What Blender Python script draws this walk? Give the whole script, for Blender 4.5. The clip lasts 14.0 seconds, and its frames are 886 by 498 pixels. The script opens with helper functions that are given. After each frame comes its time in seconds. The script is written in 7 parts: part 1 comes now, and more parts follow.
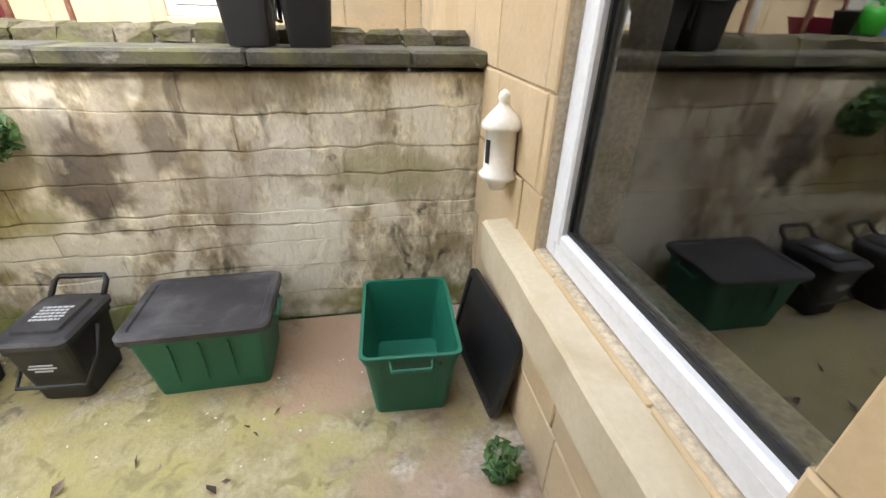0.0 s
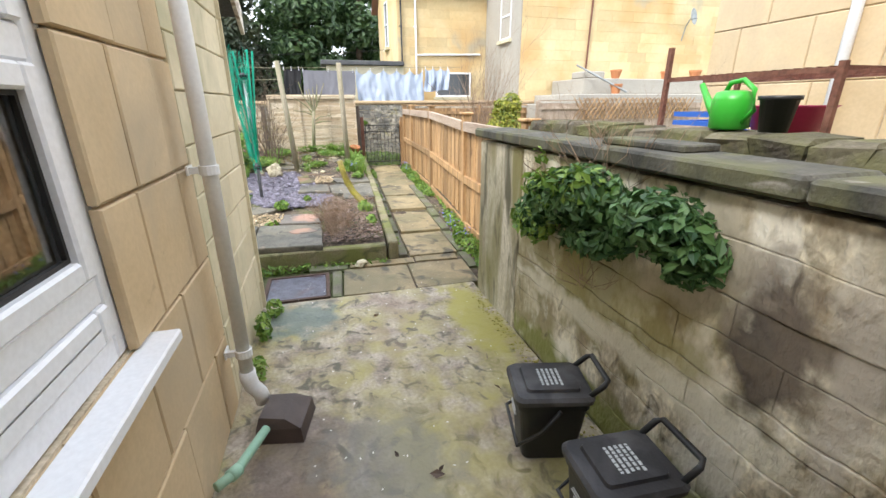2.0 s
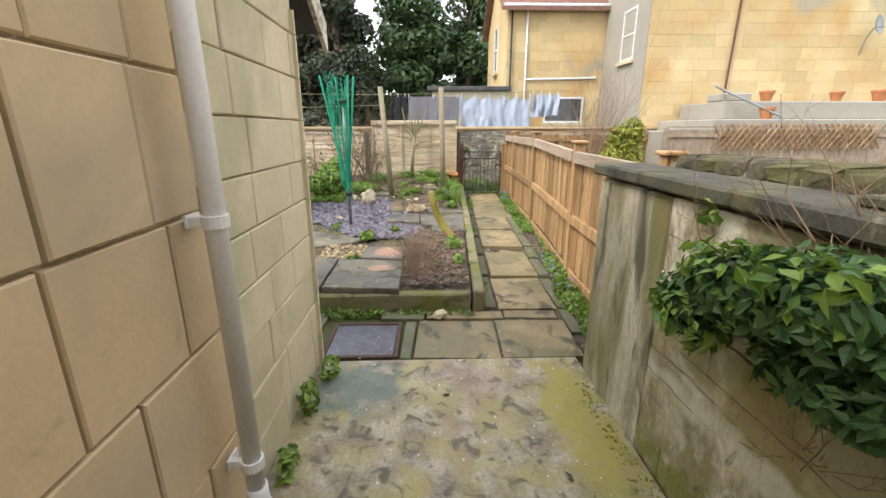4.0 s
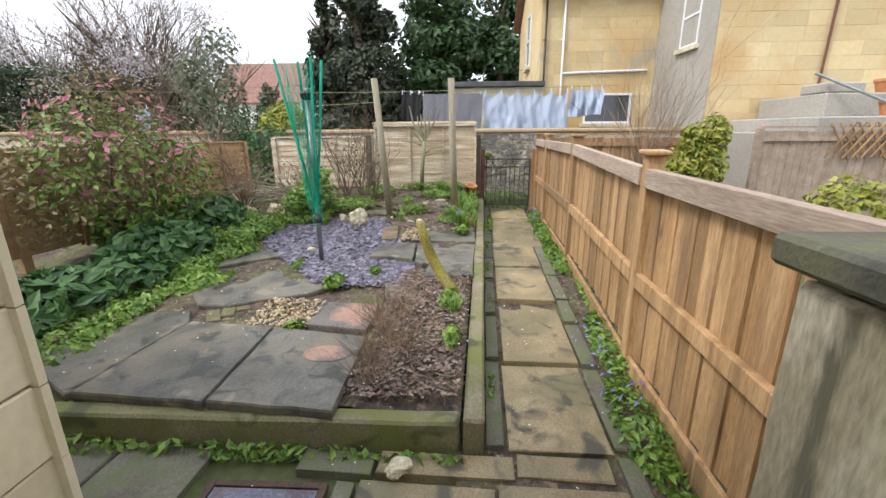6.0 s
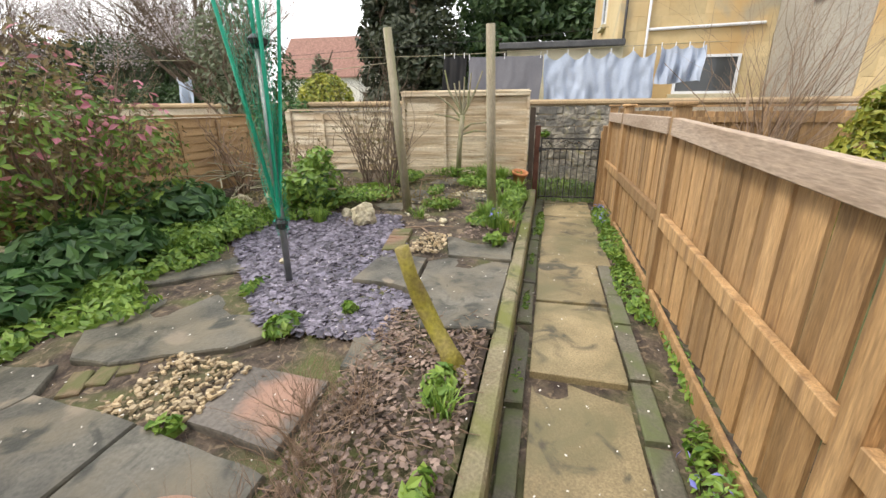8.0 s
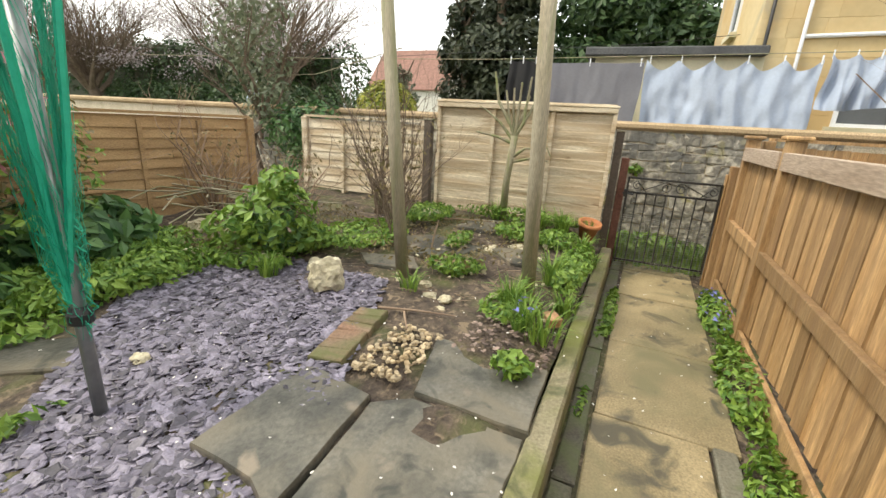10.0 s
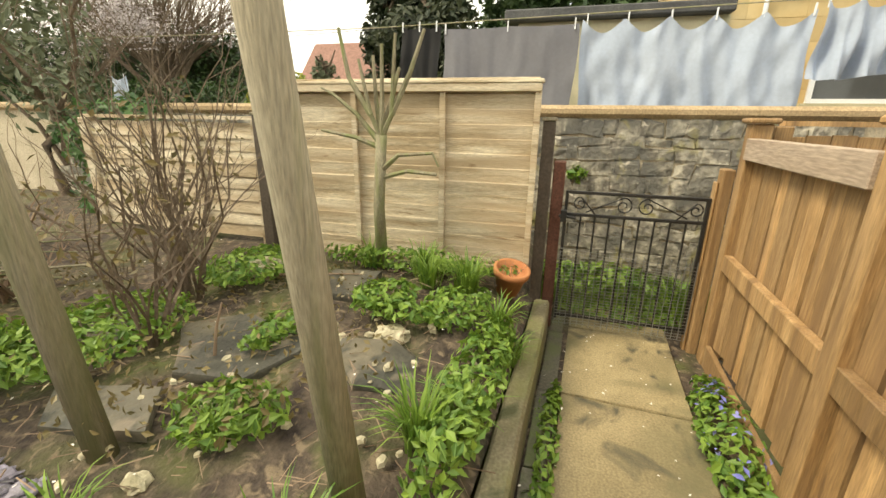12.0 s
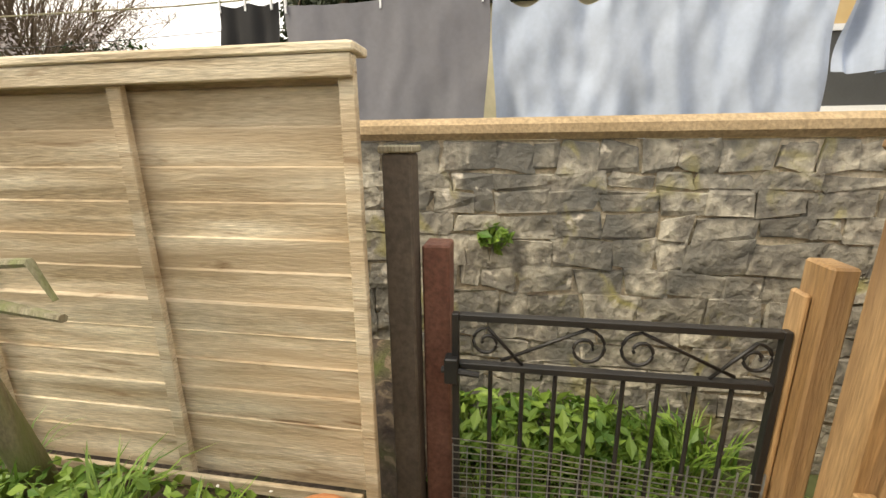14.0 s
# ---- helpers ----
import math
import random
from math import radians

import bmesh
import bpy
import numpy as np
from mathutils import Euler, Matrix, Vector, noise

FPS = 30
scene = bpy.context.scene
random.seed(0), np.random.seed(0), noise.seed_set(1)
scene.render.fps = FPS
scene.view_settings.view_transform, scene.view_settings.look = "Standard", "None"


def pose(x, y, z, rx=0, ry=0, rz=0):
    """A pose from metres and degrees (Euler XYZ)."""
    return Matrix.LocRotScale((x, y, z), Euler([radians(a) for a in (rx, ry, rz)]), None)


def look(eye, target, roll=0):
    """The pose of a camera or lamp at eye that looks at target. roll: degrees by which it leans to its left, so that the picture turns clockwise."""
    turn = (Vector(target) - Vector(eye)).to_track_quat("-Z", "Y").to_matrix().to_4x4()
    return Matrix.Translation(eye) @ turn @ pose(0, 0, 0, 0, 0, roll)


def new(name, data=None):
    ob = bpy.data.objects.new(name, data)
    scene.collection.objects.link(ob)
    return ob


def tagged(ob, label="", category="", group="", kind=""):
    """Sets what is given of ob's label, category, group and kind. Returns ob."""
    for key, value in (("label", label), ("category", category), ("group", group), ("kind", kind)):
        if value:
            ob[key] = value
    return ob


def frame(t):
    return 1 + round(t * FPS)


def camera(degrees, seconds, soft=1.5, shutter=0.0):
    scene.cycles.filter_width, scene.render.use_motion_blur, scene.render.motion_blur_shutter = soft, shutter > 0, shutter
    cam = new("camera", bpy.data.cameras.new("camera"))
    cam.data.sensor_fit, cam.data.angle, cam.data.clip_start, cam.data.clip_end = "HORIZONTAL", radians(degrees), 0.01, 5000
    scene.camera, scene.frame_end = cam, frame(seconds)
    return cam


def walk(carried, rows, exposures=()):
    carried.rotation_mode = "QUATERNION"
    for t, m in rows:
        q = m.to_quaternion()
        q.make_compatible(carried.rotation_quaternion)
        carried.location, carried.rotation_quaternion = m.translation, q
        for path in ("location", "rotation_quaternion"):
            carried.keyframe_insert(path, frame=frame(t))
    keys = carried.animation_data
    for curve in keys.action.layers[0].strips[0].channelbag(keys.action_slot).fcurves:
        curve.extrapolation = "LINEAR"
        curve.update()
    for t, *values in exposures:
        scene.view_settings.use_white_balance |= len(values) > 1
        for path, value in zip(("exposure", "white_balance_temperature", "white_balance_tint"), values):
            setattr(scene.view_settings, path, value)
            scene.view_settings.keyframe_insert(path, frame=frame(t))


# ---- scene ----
cam = camera(93.5, 14.0)
PATH = [
    (0, (2.987, 2.384, 1.567), (3.314, 4.093, 0.582), 1.4),
    (0.5, (2.922, 2.648, 1.561), (2.714, 4.385, 0.592), 1.3),
    (1, (2.797, 2.949, 1.524), (2.055, 4.646, 0.767), 2.2),
    (1.5, (2.612, 3.072, 1.597), (1.277, 4.367, 0.862), -0.2),
    (2, (2.546, 3.154, 1.614), (0.727, 3.66, 0.954), -0.3),
    (2.5, (2.521, 3.203, 1.627), (0.621, 3.389, 1.029), -2.1),
    (3, (2.42, 3.246, 1.628), (0.503, 3.339, 1.067), -1.1),
    (3.2, (2.322, 3.255, 1.62), (0.404, 3.336, 1.058), -0.4),
    (5.3, (0.683, 3.587, 1.623), (-1.243, 3.631, 1.085), -0.3),
    (5.5, (0.497, 3.628, 1.614), (-1.43, 3.664, 1.08), -0.3),
    (6, (0.06, 3.727, 1.621), (-1.864, 3.634, 1.081), -0.4),
    (6.5, (-0.349, 3.754, 1.605), (-2.266, 3.619, 1.05), -1.3),
    (7, (-0.731, 3.834, 1.575), (-2.633, 3.644, 0.988), -1.9),
    (7.2, (-0.873, 3.877, 1.571), (-2.767, 3.649, 0.969), -1.6),
    (9.3, (-2.731, 4.041, 1.532), (-4.548, 3.481, 0.914), 1.7),
    (9.5, (-2.925, 4.057, 1.536), (-4.737, 3.465, 0.933), 2.4),
    (10, (-3.432, 4.062, 1.546), (-5.21, 3.35, 0.968), 3.3),
    (10.5, (-3.943, 4.033, 1.545), (-5.734, 3.329, 1.002), 1.8),
    (11, (-4.42, 4.054, 1.553), (-6.212, 3.349, 1.014), 0.9),
    (11.5, (-4.88, 4.091, 1.546), (-6.685, 3.435, 0.99), 2.5),
    (12, (-5.356, 4.146, 1.556), (-7.194, 3.626, 0.964), 0.9),
    (12.5, (-5.826, 4.205, 1.557), (-7.661, 3.679, 0.96), -0.1),
    (13, (-6.283, 4.218, 1.554), (-8.163, 3.77, 1.04), 1.4),
    (13.5, (-6.737, 4.262, 1.585), (-8.652, 3.915, 1.124), -0.2),
    (14, (-7.164, 4.329, 1.591), (-9.074, 4.015, 1.087), -0.6),
]
walk(cam, [(t, look(eye, target, roll)) for t, eye, target, roll in PATH],
     [(0, 2.65, 6500, 10), (1.0, 2.35, 6400, 9), (2.0, 1.8, 6300, 9), (3.0, 1.55, 7050, 9), (5.5, 1.25, 6200, 11), (7.0, 1.2, 6700, 11), (9.5, 1.25, 7000, 7), (11.5, 1.32, 8000, 3), (12.5, 1.33, 8500, 3), (14.0, 1.23, 7900, 8)])

# ---- light ----
world = bpy.data.worlds.new("sky")
scene.world = world
world.use_nodes = True
wn, wl = world.node_tree.nodes, world.node_tree.links
wn.clear()
SUN_ELEV, SUN_ROT = radians(48), radians(150)
sky = wn.new("ShaderNodeTexSky")
sky.sky_type, sky.sun_disc, sky.sun_elevation, sky.sun_rotation = "NISHITA", False, SUN_ELEV, SUN_ROT
coord = wn.new("ShaderNodeTexCoord")
stretch = wn.new("ShaderNodeMapping")
stretch.inputs["Scale"].default_value = (1.0, 1.0, 3.0)
cloud = wn.new("ShaderNodeTexNoise")
cloud.inputs["Scale"].default_value, cloud.inputs["Detail"].default_value = 2.2, 6.0
ramp = wn.new("ShaderNodeValToRGB")
ramp.color_ramp.elements[0].position, ramp.color_ramp.elements[0].color = 0.35, (6.2, 6.7, 7.6, 1)
ramp.color_ramp.elements[1].position, ramp.color_ramp.elements[1].color = 0.62, (9.6, 9.7, 9.9, 1)
mixer = wn.new("ShaderNodeMix")
mixer.data_type = "RGBA"
mixer.inputs[0].default_value = 0.85
back = wn.new("ShaderNodeBackground")
back.inputs["Strength"].default_value = 0.1
out = wn.new("ShaderNodeOutputWorld")
wl.new(coord.outputs["Generated"], stretch.inputs[0])
wl.new(stretch.outputs[0], cloud.inputs["Vector"])
wl.new(cloud.outputs[0], ramp.inputs[0])
wl.new(sky.outputs[0], mixer.inputs[6])
wl.new(ramp.outputs[0], mixer.inputs[7])
wl.new(mixer.outputs[2], back.inputs[0])
wl.new(back.outputs[0], out.inputs[0])

sun_data = bpy.data.lights.new("sun", "SUN")
sun_data.energy, sun_data.angle, sun_data.color = 1.2, radians(14), (1.0, 0.95, 0.86)
sun = new("sun", sun_data)
sun.matrix_world = look((20 * math.sin(SUN_ROT), 20 * math.cos(SUN_ROT), 20 * math.tan(SUN_ELEV)), (0, 0, 0))


# ---- materials ----
def surf(name, c1, c2, scale=6.0, rough=0.8, bump=0.3, fine=60.0, patch=None, patch_scale=2.0, patch_at=0.55, patch_soft=0.12,
         island=0.0, metal=0.0, stretch3=(1, 1, 1), patch2=None, patch2_scale=5.0, patch2_at=0.6, coat=0.0, patch3=None, patch3_scale=1.4, patch3_at=0.6, patch3_soft=0.03, spots=(), soft=0.2):
    """A weathered surface: two colours, fine relief, and up to two kinds of stain with shapes of their own."""
    m = bpy.data.materials.new(name)
    m.use_nodes = True
    n, l = m.node_tree.nodes, m.node_tree.links
    b = n["Principled BSDF"]
    b.inputs["Roughness"].default_value, b.inputs["Metallic"].default_value = rough, metal
    b.inputs["Coat Weight"].default_value = coat
    geo = n.new("ShaderNodeNewGeometry")
    mp = n.new("ShaderNodeMapping")
    mp.inputs["Scale"].default_value = stretch3
    l.new(geo.outputs["Position"], mp.inputs[0])

    def noise_tex(s, detail=5.0, distort=0.0):
        t = n.new("ShaderNodeTexNoise")
        t.inputs["Scale"].default_value, t.inputs["Detail"].default_value, t.inputs["Distortion"].default_value = s, detail, distort
        l.new(mp.outputs[0], t.inputs["Vector"])
        return t

    def blend(fac, a, c):
        x = n.new("ShaderNodeMix")
        x.data_type = "RGBA"
        l.new(fac, x.inputs[0])
        for sock, v in ((x.inputs[6], a), (x.inputs[7], c)):
            if isinstance(v, tuple):
                sock.default_value = (*v, 1)
            else:
                l.new(v, sock)
        return x.outputs[2]

    def step(tex, at, soft):
        r = n.new("ShaderNodeMapRange")
        r.inputs[1].default_value, r.inputs[2].default_value = at - soft, at + soft
        l.new(tex.outputs[0], r.inputs[0])
        return r.outputs[0]

    big, small = noise_tex(scale), noise_tex(fine, 3.0)
    col = blend(step(big, 0.5, soft), c1, c2)
    grain = n.new("ShaderNodeMix")
    grain.data_type, grain.blend_type = "RGBA", "MULTIPLY"
    grain.inputs[0].default_value = 1.0
    gr = n.new("ShaderNodeMapRange")
    gr.inputs[1].default_value, gr.inputs[2].default_value, gr.inputs[3].default_value, gr.inputs[4].default_value = 0.3, 0.7, (0.74 if bump > 0.12 else 0.95), (1.24 if bump > 0.12 else 1.04)
    l.new(small.outputs[0], gr.inputs[0])
    l.new(col, grain.inputs[6])
    l.new(gr.outputs[0], grain.inputs[7])
    col = grain.outputs[2]
    if island:
        info = n.new("ShaderNodeObjectInfo")
        add = n.new("ShaderNodeMath")
        add.operation = "ADD"
        l.new(info.outputs["Random"], add.inputs[0])
        l.new(geo.outputs["Random Per Island"], add.inputs[1])
        fr = n.new("ShaderNodeMath")
        fr.operation = "FRACT"
        l.new(add.outputs[0], fr.inputs[0])
        rr = n.new("ShaderNodeMapRange")
        rr.inputs[3].default_value, rr.inputs[4].default_value = 1 - island, 1 + island
        l.new(fr.outputs[0], rr.inputs[0])
        v = n.new("ShaderNodeMix")
        v.data_type, v.blend_type = "RGBA", "MULTIPLY"
        v.inputs[0].default_value = 1.0
        l.new(col, v.inputs[6])
        l.new(rr.outputs[0], v.inputs[7])
        col = v.outputs[2]
    if patch:
        col = blend(step(noise_tex(patch_scale, 7.0, 0.6), patch_at, patch_soft), col, patch)
    if patch2:
        col = blend(step(noise_tex(patch2_scale, 8.0, 1.0), patch2_at, 0.06), col, patch2)
    if patch3:
        col = blend(step(noise_tex(patch3_scale, 9.0, 0.3), patch3_at, patch3_soft), col, patch3)
    for centre, radii, tint, strength in spots:
        sm = n.new("ShaderNodeMapping")
        sm.vector_type = "TEXTURE"
        sm.inputs["Location"].default_value, sm.inputs["Scale"].default_value = centre, radii
        wob = n.new("ShaderNodeTexNoise")
        wob.inputs["Scale"].default_value, wob.inputs["Detail"].default_value = 7.0, 6.0
        l.new(geo.outputs["Position"], wob.inputs["Vector"])
        l.new(geo.outputs["Position"], sm.inputs[0])
        ln = n.new("ShaderNodeVectorMath")
        ln.operation = "LENGTH"
        l.new(sm.outputs[0], ln.inputs[0])
        ad = n.new("ShaderNodeMath")
        ad.operation = "MULTIPLY_ADD"
        ad.inputs[1].default_value = 2.2
        l.new(wob.outputs[0], ad.inputs[0])
        l.new(ln.outputs["Value"], ad.inputs[2])
        mr = n.new("ShaderNodeMapRange")
        mr.inputs[1].default_value, mr.inputs[2].default_value, mr.inputs[3].default_value, mr.inputs[4].default_value = 1.75, 2.35, strength, 0.0
        l.new(ad.outputs[0], mr.inputs[0])
        col = blend(mr.outputs[0], col, tint)
    l.new(col, b.inputs["Base Color"])
    if bump:
        bp = n.new("ShaderNodeBump")
        bp.inputs["Strength"].default_value, bp.inputs["Distance"].default_value = bump, 0.01
        l.new(small.outputs[0], bp.inputs["Height"])
        bp2 = n.new("ShaderNodeBump")
        bp2.inputs["Strength"].default_value, bp2.inputs["Distance"].default_value = bump, 0.03
        l.new(big.outputs[0], bp2.inputs["Height"])
        l.new(bp.outputs[0], bp2.inputs["Normal"])
        l.new(bp2.outputs[0], b.inputs["Normal"])
    return m


def leafy(name, c1, c2, rough=0.5):
    m = bpy.data.materials.new(name)
    m.use_nodes = True
    n, l = m.node_tree.nodes, m.node_tree.links
    b = n["Principled BSDF"]
    b.inputs["Roughness"].default_value = rough
    b.inputs["Subsurface Weight"].default_value = 0.0
    g = n.new("ShaderNodeNewGeometry")
    r = n.new("ShaderNodeValToRGB")
    r.color_ramp.elements[0].color, r.color_ramp.elements[1].color = (*c1, 1), (*c2, 1)
    l.new(g.outputs["Random Per Island"], r.inputs[0])
    l.new(r.outputs[0], b.inputs["Base Color"])
    tr = n.new("ShaderNodeBsdfTranslucent")
    l.new(r.outputs[0], tr.inputs[0])
    mx = n.new("ShaderNodeMixShader")
    mx.inputs[0].default_value = 0.25
    l.new(b.outputs[0], mx.inputs[1])
    l.new(tr.outputs[0], mx.inputs[2])
    l.new(mx.outputs[0], n["Material Output"].inputs[0])
    return m


STONE = surf("bath_stone", (0.52, 0.39, 0.23), (0.62, 0.49, 0.32), 1.6, 0.9, 0.11, 50, patch=(0.44, 0.36, 0.25), patch_scale=1.6, patch_at=0.62, island=0.07, patch2=(0.36, 0.28, 0.18), patch2_scale=9, patch2_at=0.76)
STONE_PALE = surf("pale_bath_stone", (0.58, 0.51, 0.35), (0.66, 0.6, 0.44), 1.6, 0.9, 0.1, 30, patch=(0.42, 0.4, 0.26), patch_scale=1.8, patch_at=0.6, island=0.07)
STONE_WARM = surf("warm_far_stone", (0.54, 0.4, 0.2), (0.64, 0.52, 0.31), 0.5, 0.9, 0.08, 12, patch=(0.52, 0.33, 0.14), patch_scale=0.6, patch_at=0.6, island=0.12, patch2=(0.4, 0.35, 0.25), patch2_scale=0.5, patch2_at=0.64)
MORTAR = surf("old_mortar", (0.46, 0.39, 0.28), (0.6, 0.52, 0.4), 4, 0.95, 0.5)
OLDWALL = surf("stained_limestone", (0.36, 0.3, 0.2), (0.8, 0.75, 0.61), 5, 0.92, 0.8, 40, patch=(0.32, 0.28, 0.17), patch_scale=1.9, patch_at=0.56, patch_soft=0.06, island=0.09,
               patch2=(0.12, 0.105, 0.08), patch2_scale=8, patch2_at=0.63, stretch3=(1, 1, 0.6), soft=0.1, patch3=(0.8, 0.76, 0.66), patch3_scale=3.4, patch3_at=0.555,
               spots=(((2.05, 4.4, 1.02), (0.16, 1, 0.14), (0.07, 0.06, 0.05), 0.8), ((2.3, 4.4, 0.6), (0.12, 1, 0.3), (0.24, 0.18, 0.12), 0.5), ((3.1, 4.4, 0.85), (0.3, 1, 0.16), (0.8, 0.77, 0.69), 0.6), ((2.62, 4.4, 1.02), (0.09, 1, 0.1), (0.84, 0.8, 0.72), 0.85),
                      ((0.9, 4.4, 0.75), (0.8, 1, 0.32), (0.28, 0.25, 0.09), 0.75), ((0.0, 4.4, 0.5), (0.5, 1, 0.5), (0.26, 0.23, 0.12), 0.5), ((1.2, 4.4, 0.53), (1.1, 1, 0.07), (0.68, 0.65, 0.54), 0.8), ((1.6, 4.4, 0.08), (2.2, 1, 0.14), (0.2, 0.22, 0.05), 0.85),
                      ((2.63, 4.4, 0.5), (0.24, 1, 0.5), (0.8, 0.78, 0.7), 0.95), ((1.74, 4.4, 0.92), (0.15, 1, 0.26), (0.06, 0.05, 0.047), 0.95), ((1.97, 4.4, 0.95), (0.05, 1, 0.42), (0.7, 0.66, 0.58), 0.7), ((2.4, 4.4, 1.26), (0.6, 1, 0.09), (0.2, 0.17, 0.12), 0.6),
                      ((2.1, 4.4, 1.0), (0.5, 1, 0.3), (0.26, 0.21, 0.16), 0.45), ((2.9, 4.4, 1.08), (0.14, 1, 0.12), (0.72, 0.68, 0.6), 0.7), ((1.35, 4.4, 1.1), (0.3, 1, 0.25), (0.58, 0.52, 0.42), 0.6), ((3.1, 4.4, 0.85), (0.3, 1, 0.14), (0.28, 0.26, 0.09), 0.6)))
OLDEND = surf("stained_wall_end", (0.32, 0.28, 0.19), (0.62, 0.57, 0.46), 3.0, 0.92, 0.45, 50, patch=(0.24, 0.22, 0.1), patch_scale=2.2, patch_at=0.53, patch_soft=0.13, patch2=(0.13, 0.12, 0.08), patch2_scale=3.5, patch2_at=0.6, stretch3=(2, 2, 0.45), soft=0.1)
COPING = surf("blackened_coping", (0.035, 0.035, 0.03), (0.11, 0.105, 0.09), 5, 0.85, 0.5, 60, patch=(0.12, 0.12, 0.06), patch_scale=4, patch2=(0.3, 0.28, 0.25), patch2_scale=9, patch2_at=0.7)
CONCRETE = surf("mossy_concrete", (0.27, 0.225, 0.18), (0.47, 0.41, 0.34), 6, 0.7, 0.6, 45, soft=0.12, patch=(0.38, 0.34, 0.13), patch_scale=3.6, patch_at=0.57, patch_soft=0.16,
                patch2=(0.13, 0.12, 0.09), patch2_scale=9, patch2_at=0.6, patch3=(0.3, 0.22, 0.17), patch3_scale=1.1, patch3_at=0.62, patch3_soft=0.08,
                spots=(((1.9, 3.6, 0), (1.5, 0.42, 1), (0.4, 0.35, 0.12), 0.5), ((0.2, 4.15, 0), (1.0, 0.12, 1), (0.36, 0.33, 0.1), 0.5), ((2.78, 4.1, 0), (0.4, 0.42, 1), (0.4, 0.27, 0.19), 0.9), ((3.2, 3.1, 0), (0.4, 0.3, 1), (0.38, 0.27, 0.2), 0.8), ((-0.6, 2.85, 0), (0.28, 0.3, 1), (0.13, 0.18, 0.17), 0.8),
                       ((-0.3, 4.2, 0), (0.6, 0.2, 1), (0.36, 0.33, 0.08), 0.8), ((0.9, 2.9, 0), (0.45, 0.25, 1), (0.12, 0.09, 0.075), 0.7), ((1.1, 3.3, 0), (0.5, 0.3, 1), (0.2, 0.2, 0.19), 0.6)))
FLAG = surf("path_flag", (0.22, 0.175, 0.095), (0.38, 0.3, 0.17), 3, 0.6, 0.35, 90, patch=(0.17, 0.15, 0.08), patch_scale=1.9, patch_at=0.55, patch_soft=0.09, island=0.14, patch2=(0.085, 0.075, 0.05), patch2_scale=4, patch2_at=0.6)
STRIP = surf("dark_edging_stone", (0.11, 0.1, 0.075), (0.17, 0.16, 0.12), 4, 0.8, 0.4, 70, patch=(0.12, 0.14, 0.06), patch_scale=5, island=0.15)
SLAB = surf("grey_slab", (0.06, 0.058, 0.048), (0.15, 0.14, 0.115), 3.5, 0.5, 0.4, 50, patch=(0.18, 0.155, 0.11), patch_scale=2.4, patch_at=0.56, island=0.2,
            patch2=(0.05, 0.05, 0.04), patch2_scale=5, patch2_at=0.6, patch3=(0.24, 0.2, 0.15), patch3_scale=3.1, patch3_at=0.67)
PINKSTONE = surf("pink_stone", (0.1, 0.09, 0.08), (0.17, 0.15, 0.13), 4, 0.6, 0.3, 50, spots=(((-3.03, 2.86, 0), (0.2, 0.15, 5), (0.38, 0.22, 0.16), 0.9), ((-2.45, 2.78, 0), (0.2, 0.14, 5), (0.4, 0.24, 0.17), 0.9)))
KERB = surf("mossy_kerb", (0.19, 0.16, 0.1), (0.28, 0.25, 0.16), 4, 0.85, 0.5, 70, patch=(0.16, 0.17, 0.05), patch_scale=2.5, patch_at=0.52, patch2=(0.08, 0.085, 0.04), patch2_scale=4, patch2_at=0.62)
SOIL = surf("dark_soil", (0.03, 0.021, 0.018), (0.12, 0.09, 0.065), 11, 0.95, 1.0, 50, patch=(0.1, 0.115, 0.035), patch_scale=2.2, patch_at=0.58, patch2=(0.2, 0.15, 0.1), patch2_scale=16, patch2_at=0.6)
FENCE = surf("treated_fence_wood", (0.3, 0.17, 0.07), (0.47, 0.3, 0.15), 3, 0.7, 0.3, 40, stretch3=(4, 4, 0.35), island=0.34, patch=(0.22, 0.13, 0.065), patch_scale=3.5, patch_at=0.6, patch2=(0.12, 0.065, 0.03), patch2_scale=3.2, patch2_at=0.7)
FENCE_GREY = surf("silvered_fence_wood", (0.3, 0.22, 0.16), (0.42, 0.33, 0.26), 3, 0.75, 0.25, 40, stretch3=(0.3, 3, 3), island=0.1)
PANELWOOD = surf("pale_lap_wood", (0.44, 0.34, 0.22), (0.72, 0.63, 0.48), 3.4, 0.75, 0.3, 45, soft=0.12, stretch3=(2, 0.5, 5), island=0.1, patch=(0.5, 0.38, 0.25), patch_scale=1.3, patch_at=0.57, patch2=(0.24, 0.15, 0.08), patch2_scale=6, patch2_at=0.68)
OLDPANEL = surf("brown_lap_wood", (0.28, 0.17, 0.08), (0.4, 0.26, 0.13), 2.5, 0.8, 0.25, 50, stretch3=(1, 1, 4), island=0.12)
DARKPOST = surf("dark_post", (0.06, 0.045, 0.035), (0.11, 0.085, 0.065), 4, 0.7, 0.2)
POSTWOOD = surf("weathered_round_post", (0.26, 0.22, 0.15), (0.36, 0.32, 0.24), 4, 0.85, 0.5, 60, stretch3=(3, 3, 0.3), patch=(0.2, 0.21, 0.1), patch_scale=3)
UPVC = surf("white_upvc", (0.74, 0.76, 0.8), (0.78, 0.8, 0.84), 3, 0.3, 0.0)
SEAL = surf("black_seal", (0.015, 0.015, 0.015), (0.02, 0.02, 0.02), 3, 0.6, 0.0)
SILL = surf("stone_sill", (0.52, 0.45, 0.31), (0.6, 0.53, 0.4), 3, 0.85, 0.12, 60, patch=(0.46, 0.38, 0.25), patch_scale=4, patch_at=0.6)
